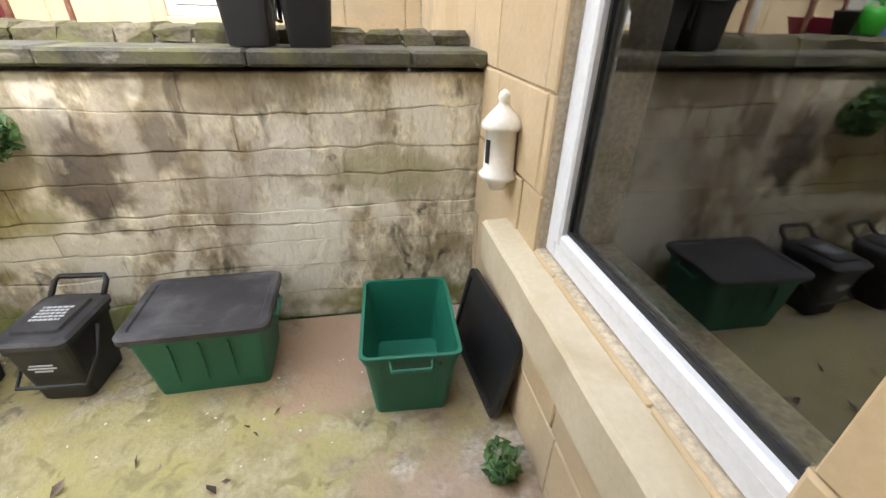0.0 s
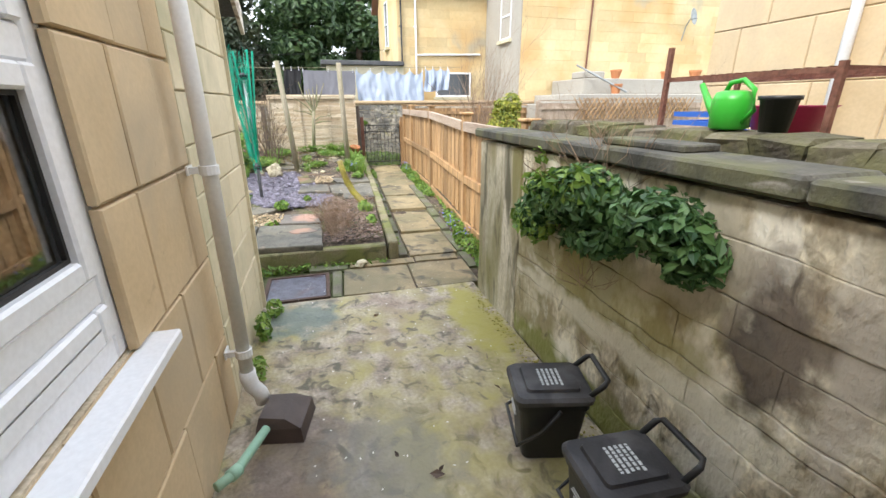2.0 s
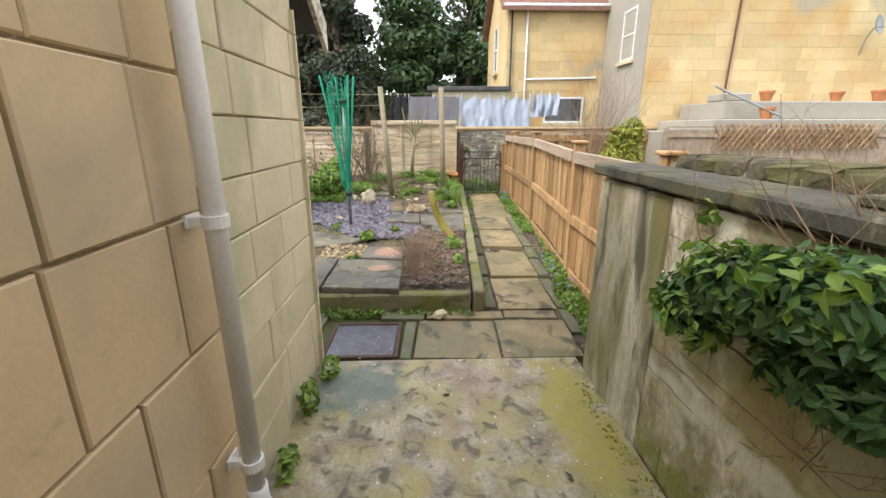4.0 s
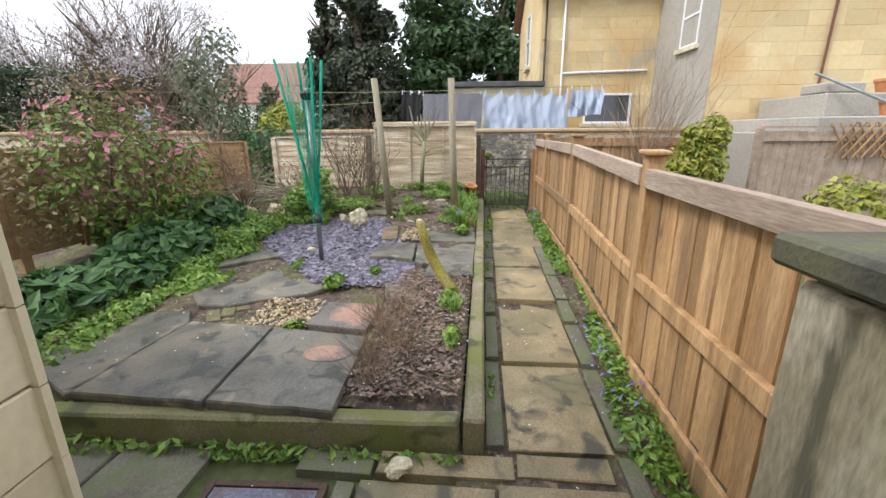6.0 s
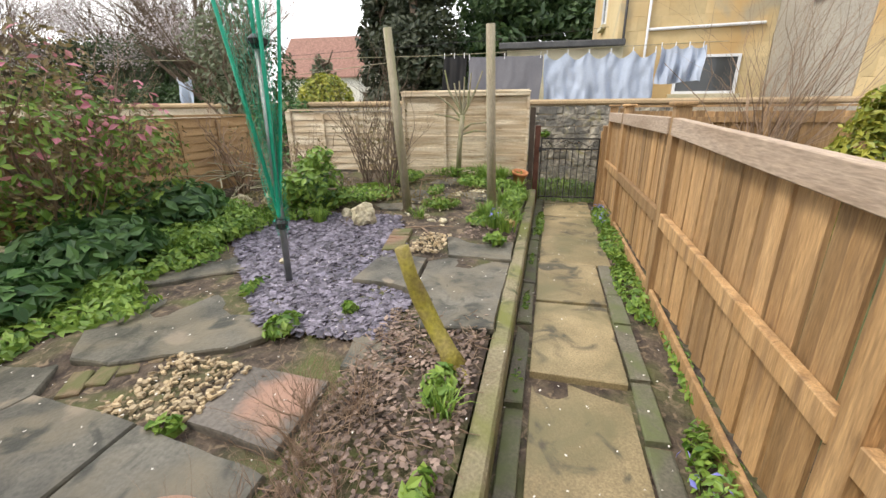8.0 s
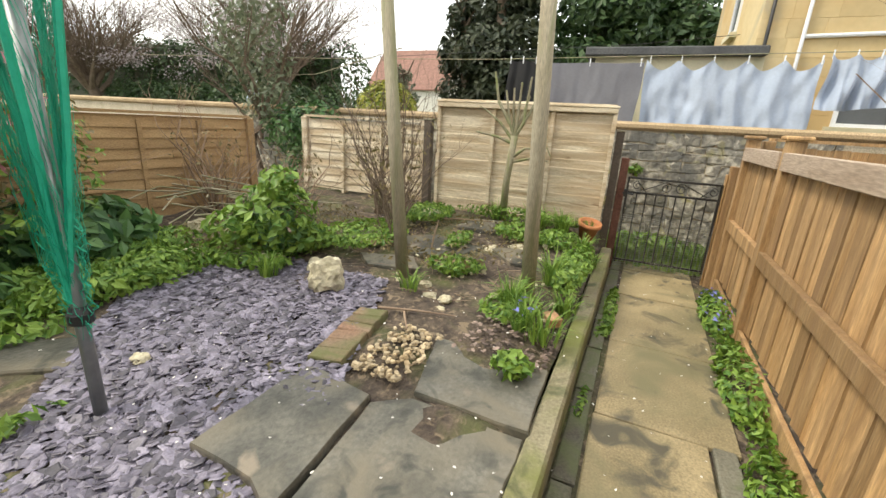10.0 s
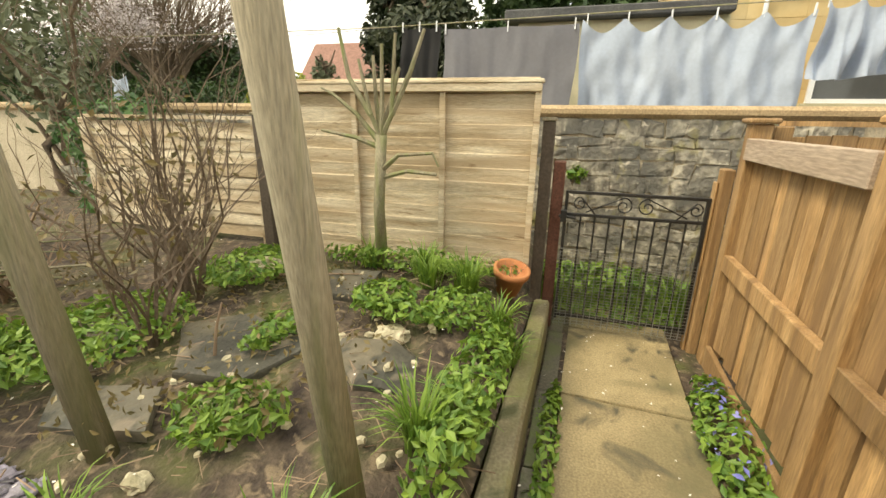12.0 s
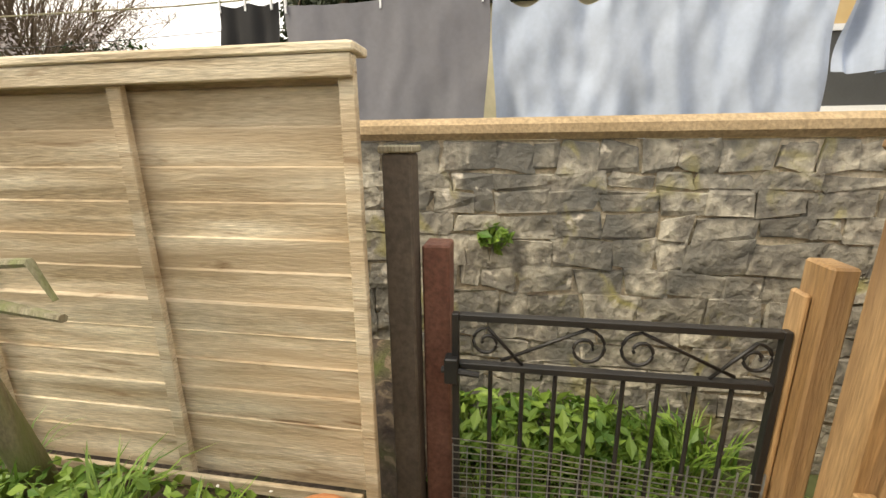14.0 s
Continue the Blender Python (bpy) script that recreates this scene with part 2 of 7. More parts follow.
PIPE = surf("grey_white_pipe", (0.72, 0.73, 0.75), (0.78, 0.79, 0.8), 3, 0.4, 0.0)
GREENPIPE = surf("green_pipe", (0.25, 0.46, 0.34), (0.33, 0.52, 0.4), 6, 0.5, 0.1)
BLACKPL = surf("black_plastic", (0.014, 0.015, 0.018), (0.022, 0.023, 0.026), 6, 0.42, 0.08, 90)
GREYPL = surf("dusty_black_lid", (0.028, 0.028, 0.033), (0.05, 0.05, 0.056), 5, 0.5, 0.1, 80, patch=(0.11, 0.11, 0.12), patch_scale=5, patch_at=0.6)
GREENPL = surf("green_plastic", (0.012, 0.13, 0.085), (0.018, 0.17, 0.11), 4, 0.42, 0.06, 90)
CANGREEN = surf("bright_green_plastic", (0.035, 0.36, 0.03), (0.05, 0.42, 0.04), 4, 0.35, 0.0)
RUBBLE = surf("rubble_stone", (0.2, 0.18, 0.15), (0.46, 0.42, 0.34), 12, 0.9, 0.9, 28, soft=0.1, patch=(0.14, 0.135, 0.12), patch_scale=3, patch_at=0.53, island=0.3, patch2=(0.3, 0.27, 0.12), patch2_scale=4, patch2_at=0.66, patch3=(0.55, 0.5, 0.42), patch3_scale=9, patch3_at=0.66)
RENDERCAP = surf("mortar_capping", (0.36, 0.26, 0.15), (0.46, 0.34, 0.21), 4, 0.9, 0.4)
IRON = surf("black_iron", (0.012, 0.012, 0.013), (0.025, 0.022, 0.02), 9, 0.45, 0.1)
WIRE = surf("wire", (0.3, 0.3, 0.3), (0.4, 0.4, 0.4), 9, 0.4, 0.0, metal=0.8)
TERRA = surf("terracotta", (0.45, 0.17, 0.07), (0.52, 0.23, 0.1), 8, 0.8, 0.1)
SLATE = surf("purple_slate_chips", (0.09, 0.08, 0.11), (0.21, 0.19, 0.24), 14, 0.5, 0.2, 80, island=0.65)
BARK = surf("bark", (0.12, 0.085, 0.06), (0.2, 0.15, 0.11), 10, 0.9, 0.6)
TWIG = surf("twigs", (0.2, 0.13, 0.09), (0.32, 0.23, 0.16), 5, 0.85, 0.0, island=0.3)
LITTER = surf("dead_leaves", (0.07, 0.045, 0.04), (0.3, 0.225, 0.185), 9, 0.85, 0.0, island=0.7)
MOSSRUB = surf("mossy_dark_rubble", (0.07, 0.06, 0.045), (0.15, 0.13, 0.095), 6, 0.95, 0.9, 40, patch=(0.11, 0.11, 0.04), patch_scale=5, patch_at=0.55, island=0.3)
LIME = surf("pitted_limestone", (0.5, 0.44, 0.3), (0.62, 0.56, 0.42), 9, 0.9, 0.9, 40, patch=(0.28, 0.25, 0.16), patch_scale=9, patch_at=0.58)
BRICK = surf("mossy_brick", (0.2, 0.12, 0.08), (0.17, 0.14, 0.09), 5, 0.9, 0.5, 60, patch=(0.12, 0.12, 0.05), patch_scale=5, patch_at=0.48, island=0.2)
MOSSWOOD = surf("mossy_log", (0.3, 0.27, 0.03), (0.22, 0.17, 0.08), 7, 0.9, 0.5, 50)
GRAVEL = surf("yellow_gravel", (0.38, 0.28, 0.16), (0.46, 0.38, 0.26), 9, 0.8, 0.0, island=0.4)
CLOTH_BLUE = surf("pale_blue_cotton", (0.37, 0.43, 0.54), (0.43, 0.49, 0.6), 1.5, 0.9, 0.08, 30)
CLOTH_GREY = surf("grey_cotton", (0.16, 0.16, 0.185), (0.19, 0.19, 0.21), 1.5, 0.9, 0.08, 30)
CLOTH_BLACK = surf("black_cotton", (0.012, 0.012, 0.014), (0.02, 0.02, 0.022), 3, 0.9, 0.0)
NETTING = surf("green_netting", (0.0, 0.3, 0.19), (0.01, 0.4, 0.26), 9, 0.6, 0.0)
GALV = surf("galvanised_steel", (0.24, 0.26, 0.26), (0.36, 0.38, 0.38), 9, 0.4, 0.05, metal=0.5)
ROOFRED = surf("red_roof_tile", (0.17, 0.09, 0.07), (0.26, 0.14, 0.11), 4, 0.85, 0.2, 20, island=0.2)
ROOFDARK = surf("dark_roof", (0.06, 0.06, 0.065), (0.1, 0.1, 0.1), 4, 0.8, 0.2)
WHITEWALL = surf("white_render", (0.66, 0.63, 0.56), (0.72, 0.7, 0.64), 1, 0.9, 0.1)
GREYWALL = surf("grey_render", (0.33, 0.31, 0.27), (0.4, 0.37, 0.32), 1, 0.9, 0.15)
# near-black room surfaces: the dimness indoors is put into the colour
SHADE_IN = surf("interior_shade_dark", (0.05, 0.045, 0.04), (0.07, 0.06, 0.055), 2, 0.9, 0.0)
GRASSG = surf("rough_ground", (0.06, 0.08, 0.025), (0.12, 0.12, 0.05), 0.6, 0.95, 0.4, 12)
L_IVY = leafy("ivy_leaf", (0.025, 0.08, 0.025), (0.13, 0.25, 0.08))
L_LIGHT = leafy("spring_leaf", (0.08, 0.18, 0.03), (0.27, 0.4, 0.07))
L_DARK = leafy("dark_leaf", (0.02, 0.055, 0.018), (0.09, 0.15, 0.05))
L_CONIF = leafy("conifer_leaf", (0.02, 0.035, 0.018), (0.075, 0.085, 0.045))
L_YELLOW = leafy("yellow_green_leaf", (0.1, 0.16, 0.02), (0.46, 0.44, 0.07))
L_PINK = leafy("pink_blossom", (0.45, 0.14, 0.2), (0.62, 0.28, 0.32))
L_BLOSSOM = leafy("pale_blossom", (0.34, 0.29, 0.3), (0.6, 0.54, 0.55))
L_MUTE = leafy("bronze_leaf", (0.12, 0.1, 0.04), (0.26, 0.2, 0.09))
L_HEDGE = leafy("hedge_leaf", (0.02, 0.05, 0.015), (0.06, 0.11, 0.03))
L_BLUEF = leafy("blue_flower", (0.2, 0.22, 0.65), (0.35, 0.35, 0.8))
L_OLIVE = leafy("olive_leaf", (0.1, 0.12, 0.07), (0.2, 0.23, 0.14))

GLASS = bpy.data.materials.new("window_glass")
GLASS.use_nodes = True
_g = GLASS.node_tree.nodes["Principled BSDF"]
_g.inputs["Base Color"].default_value = (0.9, 0.92, 0.92, 1)
_g.inputs["Roughness"].default_value = 0.01
_g.inputs["Transmission Weight"].default_value = 1.0
_g.inputs["IOR"].default_value = 1.85


# ---- building helpers ----
def part(name, bm, material, parent=None, label="", smooth=False):
    """Links a bmesh as one mesh object under a thing."""
    me = bpy.data.meshes.new(name)
    bmesh.ops.recalc_face_normals(bm, faces=bm.faces)
    bm.to_mesh(me)
    bm.free()
    me.materials.append(material)
    if smooth:
        me.shade_smooth()
    ob = new(name, me)
    ob.parent = parent
    return tagged(ob, label)


def raw(name, verts, faces, material, parent=None, label=""):
    me = bpy.data.meshes.new(name)
    me.from_pydata(verts, [], faces)
    me.materials.append(material)
    ob = new(name, me)
    ob.parent = parent
    return tagged(ob, label)


def thing(name, label, category, group="", place=None, kind=""):
    ob = new(name)
    if place is not None:
        ob.matrix_world = place
    return tagged(ob, label, category, group, kind)


def box(bm, x0, x1, y0, y1, z0, z1, bevel=0.0, m=None, taper=0.0):
    """A box from edge to edge, chamfered, narrowed at its foot by taper."""
    vs = []
    for z, k in ((z0, taper), (z1, 0)):
        vs += [bm.verts.new((x, y, z)) for x, y in ((x0 + k, y0 + k), (x1 - k, y0 + k), (x1 - k, y1 - k), (x0 + k, y1 - k))]
    fs = [bm.faces.new([vs[i] for i in f]) for f in ((3, 2, 1, 0), (4, 5, 6, 7), (0, 1, 5, 4), (1, 2, 6, 5), (2, 3, 7, 6), (3, 0, 4, 7))]
    if bevel:
        es = list({e for f in fs for e in f.edges})
        res = bmesh.ops.bevel(bm, geom=es, offset=bevel, segments=1, affect="EDGES")
        vs = list({v for v in res["verts"]} | {v for v in vs if v.is_valid})
    if m is not None:
        bmesh.ops.transform(bm, matrix=m, verts=[v for v in vs if v.is_valid])
    return vs


def tube(bm, pts, radii, sides=8, caps=True):
    """A round bar along points."""
    rings = []
    pts = [Vector(p) for p in pts]
    if not isinstance(radii, (list, tuple)):
        radii = [radii] * len(pts)
    for i, p in enumerate(pts):
        d = (pts[min(i + 1, len(pts) - 1)] - pts[max(i - 1, 0)]).normalized()
        side = d.cross(Vector((0, 0, 1)))
        side = Vector((1, 0, 0)) if side.length < 0.05 else side.normalized()
        up = side.cross(d).normalized()
        rings.append([bm.verts.new(p + radii[i] * (side * math.cos(a) + up * math.sin(a))) for a in [2 * math.pi * k / sides for k in range(sides)]])
    for a, b in zip(rings, rings[1:]):
        for k in range(sides):
            bm.faces.new((a[k], a[(k + 1) % sides], b[(k + 1) % sides], b[k]))
    if caps:
        bm.faces.new(rings[0][::-1])
        bm.faces.new(rings[-1])


def piece_mesh(name, sx, sy, sz, ch, rnd, material, rough=0.0):
    """A cheap chamfered block, centred, with slightly uneven corners; its sides are sx, sy, sz."""
    verts, faces = [], []
    hx, hy, hz = sx / 2, sy / 2, sz / 2
    c = ch
    for z, k in ((-hz, 0), (hz - c, 0), (hz, c)):
        for x, y in ((-hx + k, -hy + k), (hx - k, -hy + k), (hx - k, hy - k), (-hx + k, hy - k)):
            verts.append((x + rnd.uniform(-rough, rough), y + rnd.uniform(-rough, rough), z + rnd.uniform(-rough, rough) * 0.4))
    faces = [(3, 2, 1, 0), (8, 9, 10, 11)]
    for b in (0, 4):
        for k in range(4):
            faces.append((b + k, b + (k + 1) % 4, b + 4 + (k + 1) % 4, b + 4 + k))
    me = bpy.data.meshes.new(name)
    me.from_pydata(verts, [], faces)
    me.materials.append(material)
    return me


def put(name, me, m, parent):
    ob = new(name, me)
    ob.parent = parent
    ob.matrix_local = m
    return ob


def courses(parent, origin, along, normal, length, heights, widths, material, seed, holes=(), proud=0.012, joint=0.008, rough=0.0, name="stone_block", thick=0.03, top=None):
    """Stones in courses on a wall's face: origin at the foot, along and normal are unit vectors; holes are (u0, u1, z0, z1)."""
    rnd = random.Random(seed)
    along, normal = Vector(along), Vector(normal)
    up = Vector((0, 0, 1))
    z = 0.0
    basis = Matrix((along, up, normal)).transposed().to_4x4()
    if along.cross(up).dot(normal) < 0:
        basis = Matrix((-along, up, normal)).transposed().to_4x4()
    k = 0
    while z < heights[2] - 0.03:
        h = min(rnd.uniform(heights[0], heights[1]), heights[2] - z)
        if heights[2] - z - h < 0.06:
            h = heights[2] - z
        u = -rnd.uniform(0, widths[1]) * 0.8
        while u < length:
            w = rnd.uniform(*widths)
            a, b = max(u, 0), min(u + w, length)
            u += w
            if top:
                lim = top((a + b) / 2)
                if z + h * 0.6 > lim:
                    continue
            if b - a < 0.03:
                continue
            spans = [(a, b, z, z + h)]
            for h0, h1, v0, v1 in holes:
                nxt = []
                for (p, q, r, s) in spans:
                    if q <= h0 or p >= h1 or s <= v0 or r >= v1:
                        nxt.append((p, q, r, s))
                        continue
                    if p < h0:
                        nxt.append((p, h0, r, s))
                    if q > h1:
                        nxt.append((h1, q, r, s))
                    mp, mq = max(p, h0), min(q, h1)
                    if r < v0:
                        nxt.append((mp, mq, r, v0))
                    if s > v1:
                        nxt.append((mp, mq, v1, s))
                spans = nxt
            for (p, q, r, s) in spans:
                if q - p < 0.025 or s - r < 0.025:
                    continue
                me = piece_mesh(name, q - p - joint, s - r - joint, thick, min(0.006, proud / 2 + 0.002), rnd, material, rough)
                out_by = proud + rnd.uniform(-0.3, 0.3) * proud
                c = Vector(origin) + along * ((p + q) / 2) + up * ((r + s) / 2) + normal * (out_by - thick / 2)
                put(name, me, Matrix.Translation(c) @ basis, parent)
                k += 1
        z += h
    return k


def leaf_cloud(name, blobs, n, size, material, seed, parent=None, label="", flat=0.0, shell=0.35, aspect=1.6):
    """Many small leaves, folded along their middle, through a set of ellipsoids (centre, radii)."""
    rs = np.random.RandomState(seed)
    vols = np.array([b[1][0] * b[1][1] * b[1][2] for b in blobs]) ** 0.7
    pick = rs.choice(len(blobs), n, p=vols / vols.sum())
    cen = np.array([b[0] for b in blobs])[pick]
    rad = np.array([b[1] for b in blobs])[pick]
    d = rs.normal(size=(n, 3))
    d /= np.linalg.norm(d, axis=1)[:, None]
    r = (shell + (1 - shell) * rs.rand(n)) ** 0.5
    pos = cen + d * rad * r[:, None]
    nrm = d + rs.normal(size=(n, 3)) * 0.6 + np.array([0, 0, 0.5 + flat])
    nrm /= np.linalg.norm(nrm, axis=1)[:, None]
    t = np.cross(nrm, rs.normal(size=(n, 3)))
    t /= np.linalg.norm(t, axis=1)[:, None]
    b = np.cross(nrm, t)
    s = size * (0.6 + 0.8 * rs.rand(n))[:, None]
    tip, tail = pos + t * s * aspect * 0.5, pos - t * s * aspect * 0.5
    left, right = pos + b * s * 0.4 + nrm * s * 0.15, pos - b * s * 0.4 + nrm * s * 0.15
    v = np.stack([tail, left, tip, right], 1).reshape(-1, 3)
    me = bpy.data.meshes.new(name)
    i = np.arange(n) * 4
    f = np.concatenate([np.stack([i, i + 2, i + 1], 1), np.stack([i, i + 3, i + 2], 1)], 0)
    me.from_pydata(v.tolist(), [], f.tolist())
    me.materials.append(material)
    ob = new(name, me)
    ob.parent = parent
    return tagged(ob, label)


# ---- the large structure ----
HOUSE_Y, ALLEY_N, EAST_X, HOUSE_END, WALL_END = 2.545, 4.41, 3.56, -0.93, -0.78


def kerb_top(x):
    return 0.19 + 0.05 * min(max((-x - 5.0) / 3.2, 0), 1)


def bed_z(x, y):
    """Height of the raised garden bed."""
    t = min(max((-x - 4.2) / 3.8, 0), 1)
    z = 0.15 + 0.27 * t * (0.6 + 0.4 * t) + 0.03 * max(0, min(1.6 - y, 2.5))
    edge = min(max((y - 3.35) / 0.37, 0), 1)
    return z + (kerb_top(x) - 0.03 - z) * edge * edge


def view_shift(x):
    """North and upward shift at x that fits the garden to the camera's view."""
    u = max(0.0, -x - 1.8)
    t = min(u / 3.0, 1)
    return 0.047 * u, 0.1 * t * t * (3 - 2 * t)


def sheet(name, x0, x1, y0, y1, step, height, material, rough=0.02):
    bm = bmesh.new()
    nx, ny = int((x1 - x0) / step) + 1, int((y1 - y0) / step) + 1
    rows = [[bm.verts.new((x, y, height(x, y) + rough * noise.noise((x * 3, y * 3, 1)))) for y in [y0 + (y1 - y0) * j / ny for j in range(ny + 1)]]
            for x in [x0 + (x1 - x0) * i / nx for i in range(nx + 1)]]
    for a, b in zip(rows, rows[1:]):
        for j in range(ny):
            bm.faces.new((a[j], b[j], b[j + 1], a[j + 1]))
    return part(name, bm, material, smooth=True)


bm = bmesh.new()
box(bm, -400, 400, -400, 400, -0.3, -0.05)
tagged(part("ground", bm, GRASSG), "rough grassy earth around the gardens", "ground", kind="structure")

bm = bmesh.new()
box(bm, -0.92, EAST_X, 1.2, ALLEY_N, -0.08, 0.0, 0.004)
tagged(part("pavement", bm, CONCRETE), "mossy stained concrete yard between the house and the garden wall", "yard floor", kind="structure")

verge = sheet("path_bed", -8.9, -0.95, 3.7, 5.3, 0.2, lambda x, y: -0.022, SOIL, 0.012)
tagged(verge, "packed earth under and beside the garden path", "soil", kind="structure")
bed = sheet("garden_bed", -9.2, -1.9, -6, 3.72, 0.16, bed_z, SOIL, 0.05)
tagged(bed, "dark soil of the raised garden bed with weeds", "soil", kind="structure")


def wall_block(name, x0, x1, y0, y1, z0, z1, material, label, holes=(), axis="x"):
    """A plain wall body with openings (u0, u1, z0, z1) along its axis."""
    bm = bmesh.new()
    us = sorted({*(h[0] for h in holes), *(h[1] for h in holes), *((x0, x1) if axis == "x" else (y0, y1))})
    for a, b in zip(us, us[1:]):
        mid = (a + b) / 2
        z = z0
        for c0, c1 in sorted((h[2], h[3]) for h in holes if h[0] <= mid <= h[1]) + [(z1, z1)]:
            if c0 - z > 0.001:
                if axis == "x":
                    box(bm, a, b, y0, y1, z, c0)
                else:
                    box(bm, x0, x1, a, b, z, c0)
            z = c1
    bmesh.ops.remove_doubles(bm, verts=bm.verts, dist=0.0005)
    return tagged(part(name, bm, material), label, "wall", kind="structure")


WIN = (1.18, 2.28, 0.9, 2.2)
DOORWAY = (2.34, 3.46, 0.0, 2.2)
EWIN = (2.47, 3.6, 0.84, 2.4)
NWIN = (1.45, 2.4, 1.5, 3.0)
wall_south = wall_block("wall_south", HOUSE_END, EAST_X, 2.25, HOUSE_Y - 0.02, -0.05, 2.3, MORTAR, "bath stone ashlar wall of the house with a window and a doorway", (WIN, DOORWAY))
wall_house_end = wall_block("wall_house_end", HOUSE_END + 0.02, HOUSE_END + 0.32, -3.0, 2.25, -0.05, 2.3, MORTAR, "low end wall of the house facing the garden", axis="y")
wall_east = wall_block("wall_east", EAST_X, EAST_X + 0.3, 2.25, 6.6, -0.05, 4.2, MORTAR, "bath stone wall of the house around a large window", (EWIN,), axis="y")
wall_north_house = wall_block("wall_neighbour", -0.8, EAST_X, 6.62, 6.95, -0.05, 4.2, MORTAR, "neighbour's bath stone wall with a white window", (NWIN,))
garden_wall = wall_block("wall_garden", 0.0, EAST_X, ALLEY_N + 0.02, 4.64, -0.05, 1.33, OLDWALL, "stained mossy limestone boundary wall with a dark coping")
bm = bmesh.new()
box(bm, WALL_END, -0.001, ALLEY_N, 4.64, -0.05, 1.33, 0.015)
bmesh.ops.subdivide_edges(bm, edges=bm.edges[:], cuts=8, use_grid_fill=True)
for q in bm.verts:
    if q.co.x < -0.02:
        q.co += Vector((0.012 * noise.noise(q.co * 5), 0.008 * noise.noise(q.co * 5 + Vector((4, 0, 0))), 0))
tagged(part("wall_garden_end", bm, OLDEND), "rendered and stained end of the boundary wall", "wall", kind="structure")


def upvc_window(name, x0, x1, z0, z1, y, facing, label, bars=(), low_panel=None, m=None, depth=0.07, fw=0.07):
    """A white window in the plane y, its outer face towards facing; bars are heights of transoms."""
    t = thing(name, label, "window", kind="structure")
    s = facing
    bm = bmesh.new()
    ya, yb = sorted((y, y - s * depth))
    box(bm, x0, x0 + fw, ya, yb, z0, z1, 0.008)
    box(bm, x1 - fw, x1, ya, yb, z0, z1, 0.008)
    for b in (z0 + fw / 2, z1 - fw / 2, *bars):
        box(bm, x0 + fw, x1 - fw, ya, yb, b - fw / 2, b + fw / 2, 0.008)
    part("window_frame", bm, UPVC, t)
    levels = [z0 + fw / 2, *bars, z1 - fw / 2]
    for i, (a, b) in enumerate(zip(levels, levels[1:])):
        lo, hi = a + fw / 2, b - fw / 2
        sw = 0.045 if name != 'window_1' else 0.06
        bm = bmesh.new()
        yc, yd = sorted((y + s * 0.012, y - s * (depth - 0.02)))
        box(bm, x0 + fw, x0 + fw + sw, yc, yd, lo, hi, 0.008)
        box(bm, x1 - fw - sw, x1 - fw, yc, yd, lo, hi, 0.008)
        box(bm, x0 + fw + sw, x1 - fw - sw, yc, yd, hi - sw, hi, 0.008)
        box(bm, x0 + fw + sw, x1 - fw - sw, yc, yd, lo, lo + sw, 0.008)
        part("sash", bm, UPVC, t)
        u0, u1, v0, v1 = x0 + fw + sw, x1 - fw - sw, lo + sw, hi - sw
        if low_panel == i:
            bm = bmesh.new()
            box(bm, u0, u1, *sorted((y - s * 0.03, y - s * 0.015)), v0, v1)
            part("panel", bm, UPVC, t)
            continue
        bm = bmesh.new()
        g = 0.012
        for q in ((u0, u0 + g, v0, v1), (u1 - g, u1, v0, v1), (u0 + g, u1 - g, v0, v0 + g), (u0 + g, u1 - g, v1 - g, v1)):
            box(bm, q[0], q[1], *sorted((y - s * 0.012, y - s * 0.025)), q[2], q[3])
        part("seal", bm, SEAL, t)
        bm = bmesh.new()
        box(bm, u0 + 0.002, u1 - 0.002, *sorted((y - s * 0.027, y - s * 0.031)), v0 + 0.002, v1 - 0.002)
        part("pane", bm, GLASS, t).visible_shadow = False
    if m is not None:
        t.matrix_world = m
    return t


upvc_window("window_1", WIN[0] + 0.002, WIN[1] - 0.002, WIN[2] + 0.002, WIN[3] - 0.002, HOUSE_Y - 0.03, 1, "white plastic window with a white lower panel in the bath stone wall", bars=(1.13, 1.75), low_panel=0, fw=0.085)
upvc_window("window_2", -EWIN[1] + 0.002, -EWIN[0] - 0.002, EWIN[2] + 0.002, EWIN[3] - 0.002, 0.0, -1, "large white plastic window above a worn stone sill", fw=0.07,
            m=Matrix.Translation((EAST_X + 0.03, 0, 0)) @ pose(0, 0, 0, 0, 0, -90))
upvc_window("window_3", NWIN[0] + 0.002, NWIN[1] - 0.002, NWIN[2] + 0.002, NWIN[3] - 0.002, 6.66, -1, "neighbour's white plastic window", bars=(1.95,), fw=0.08)

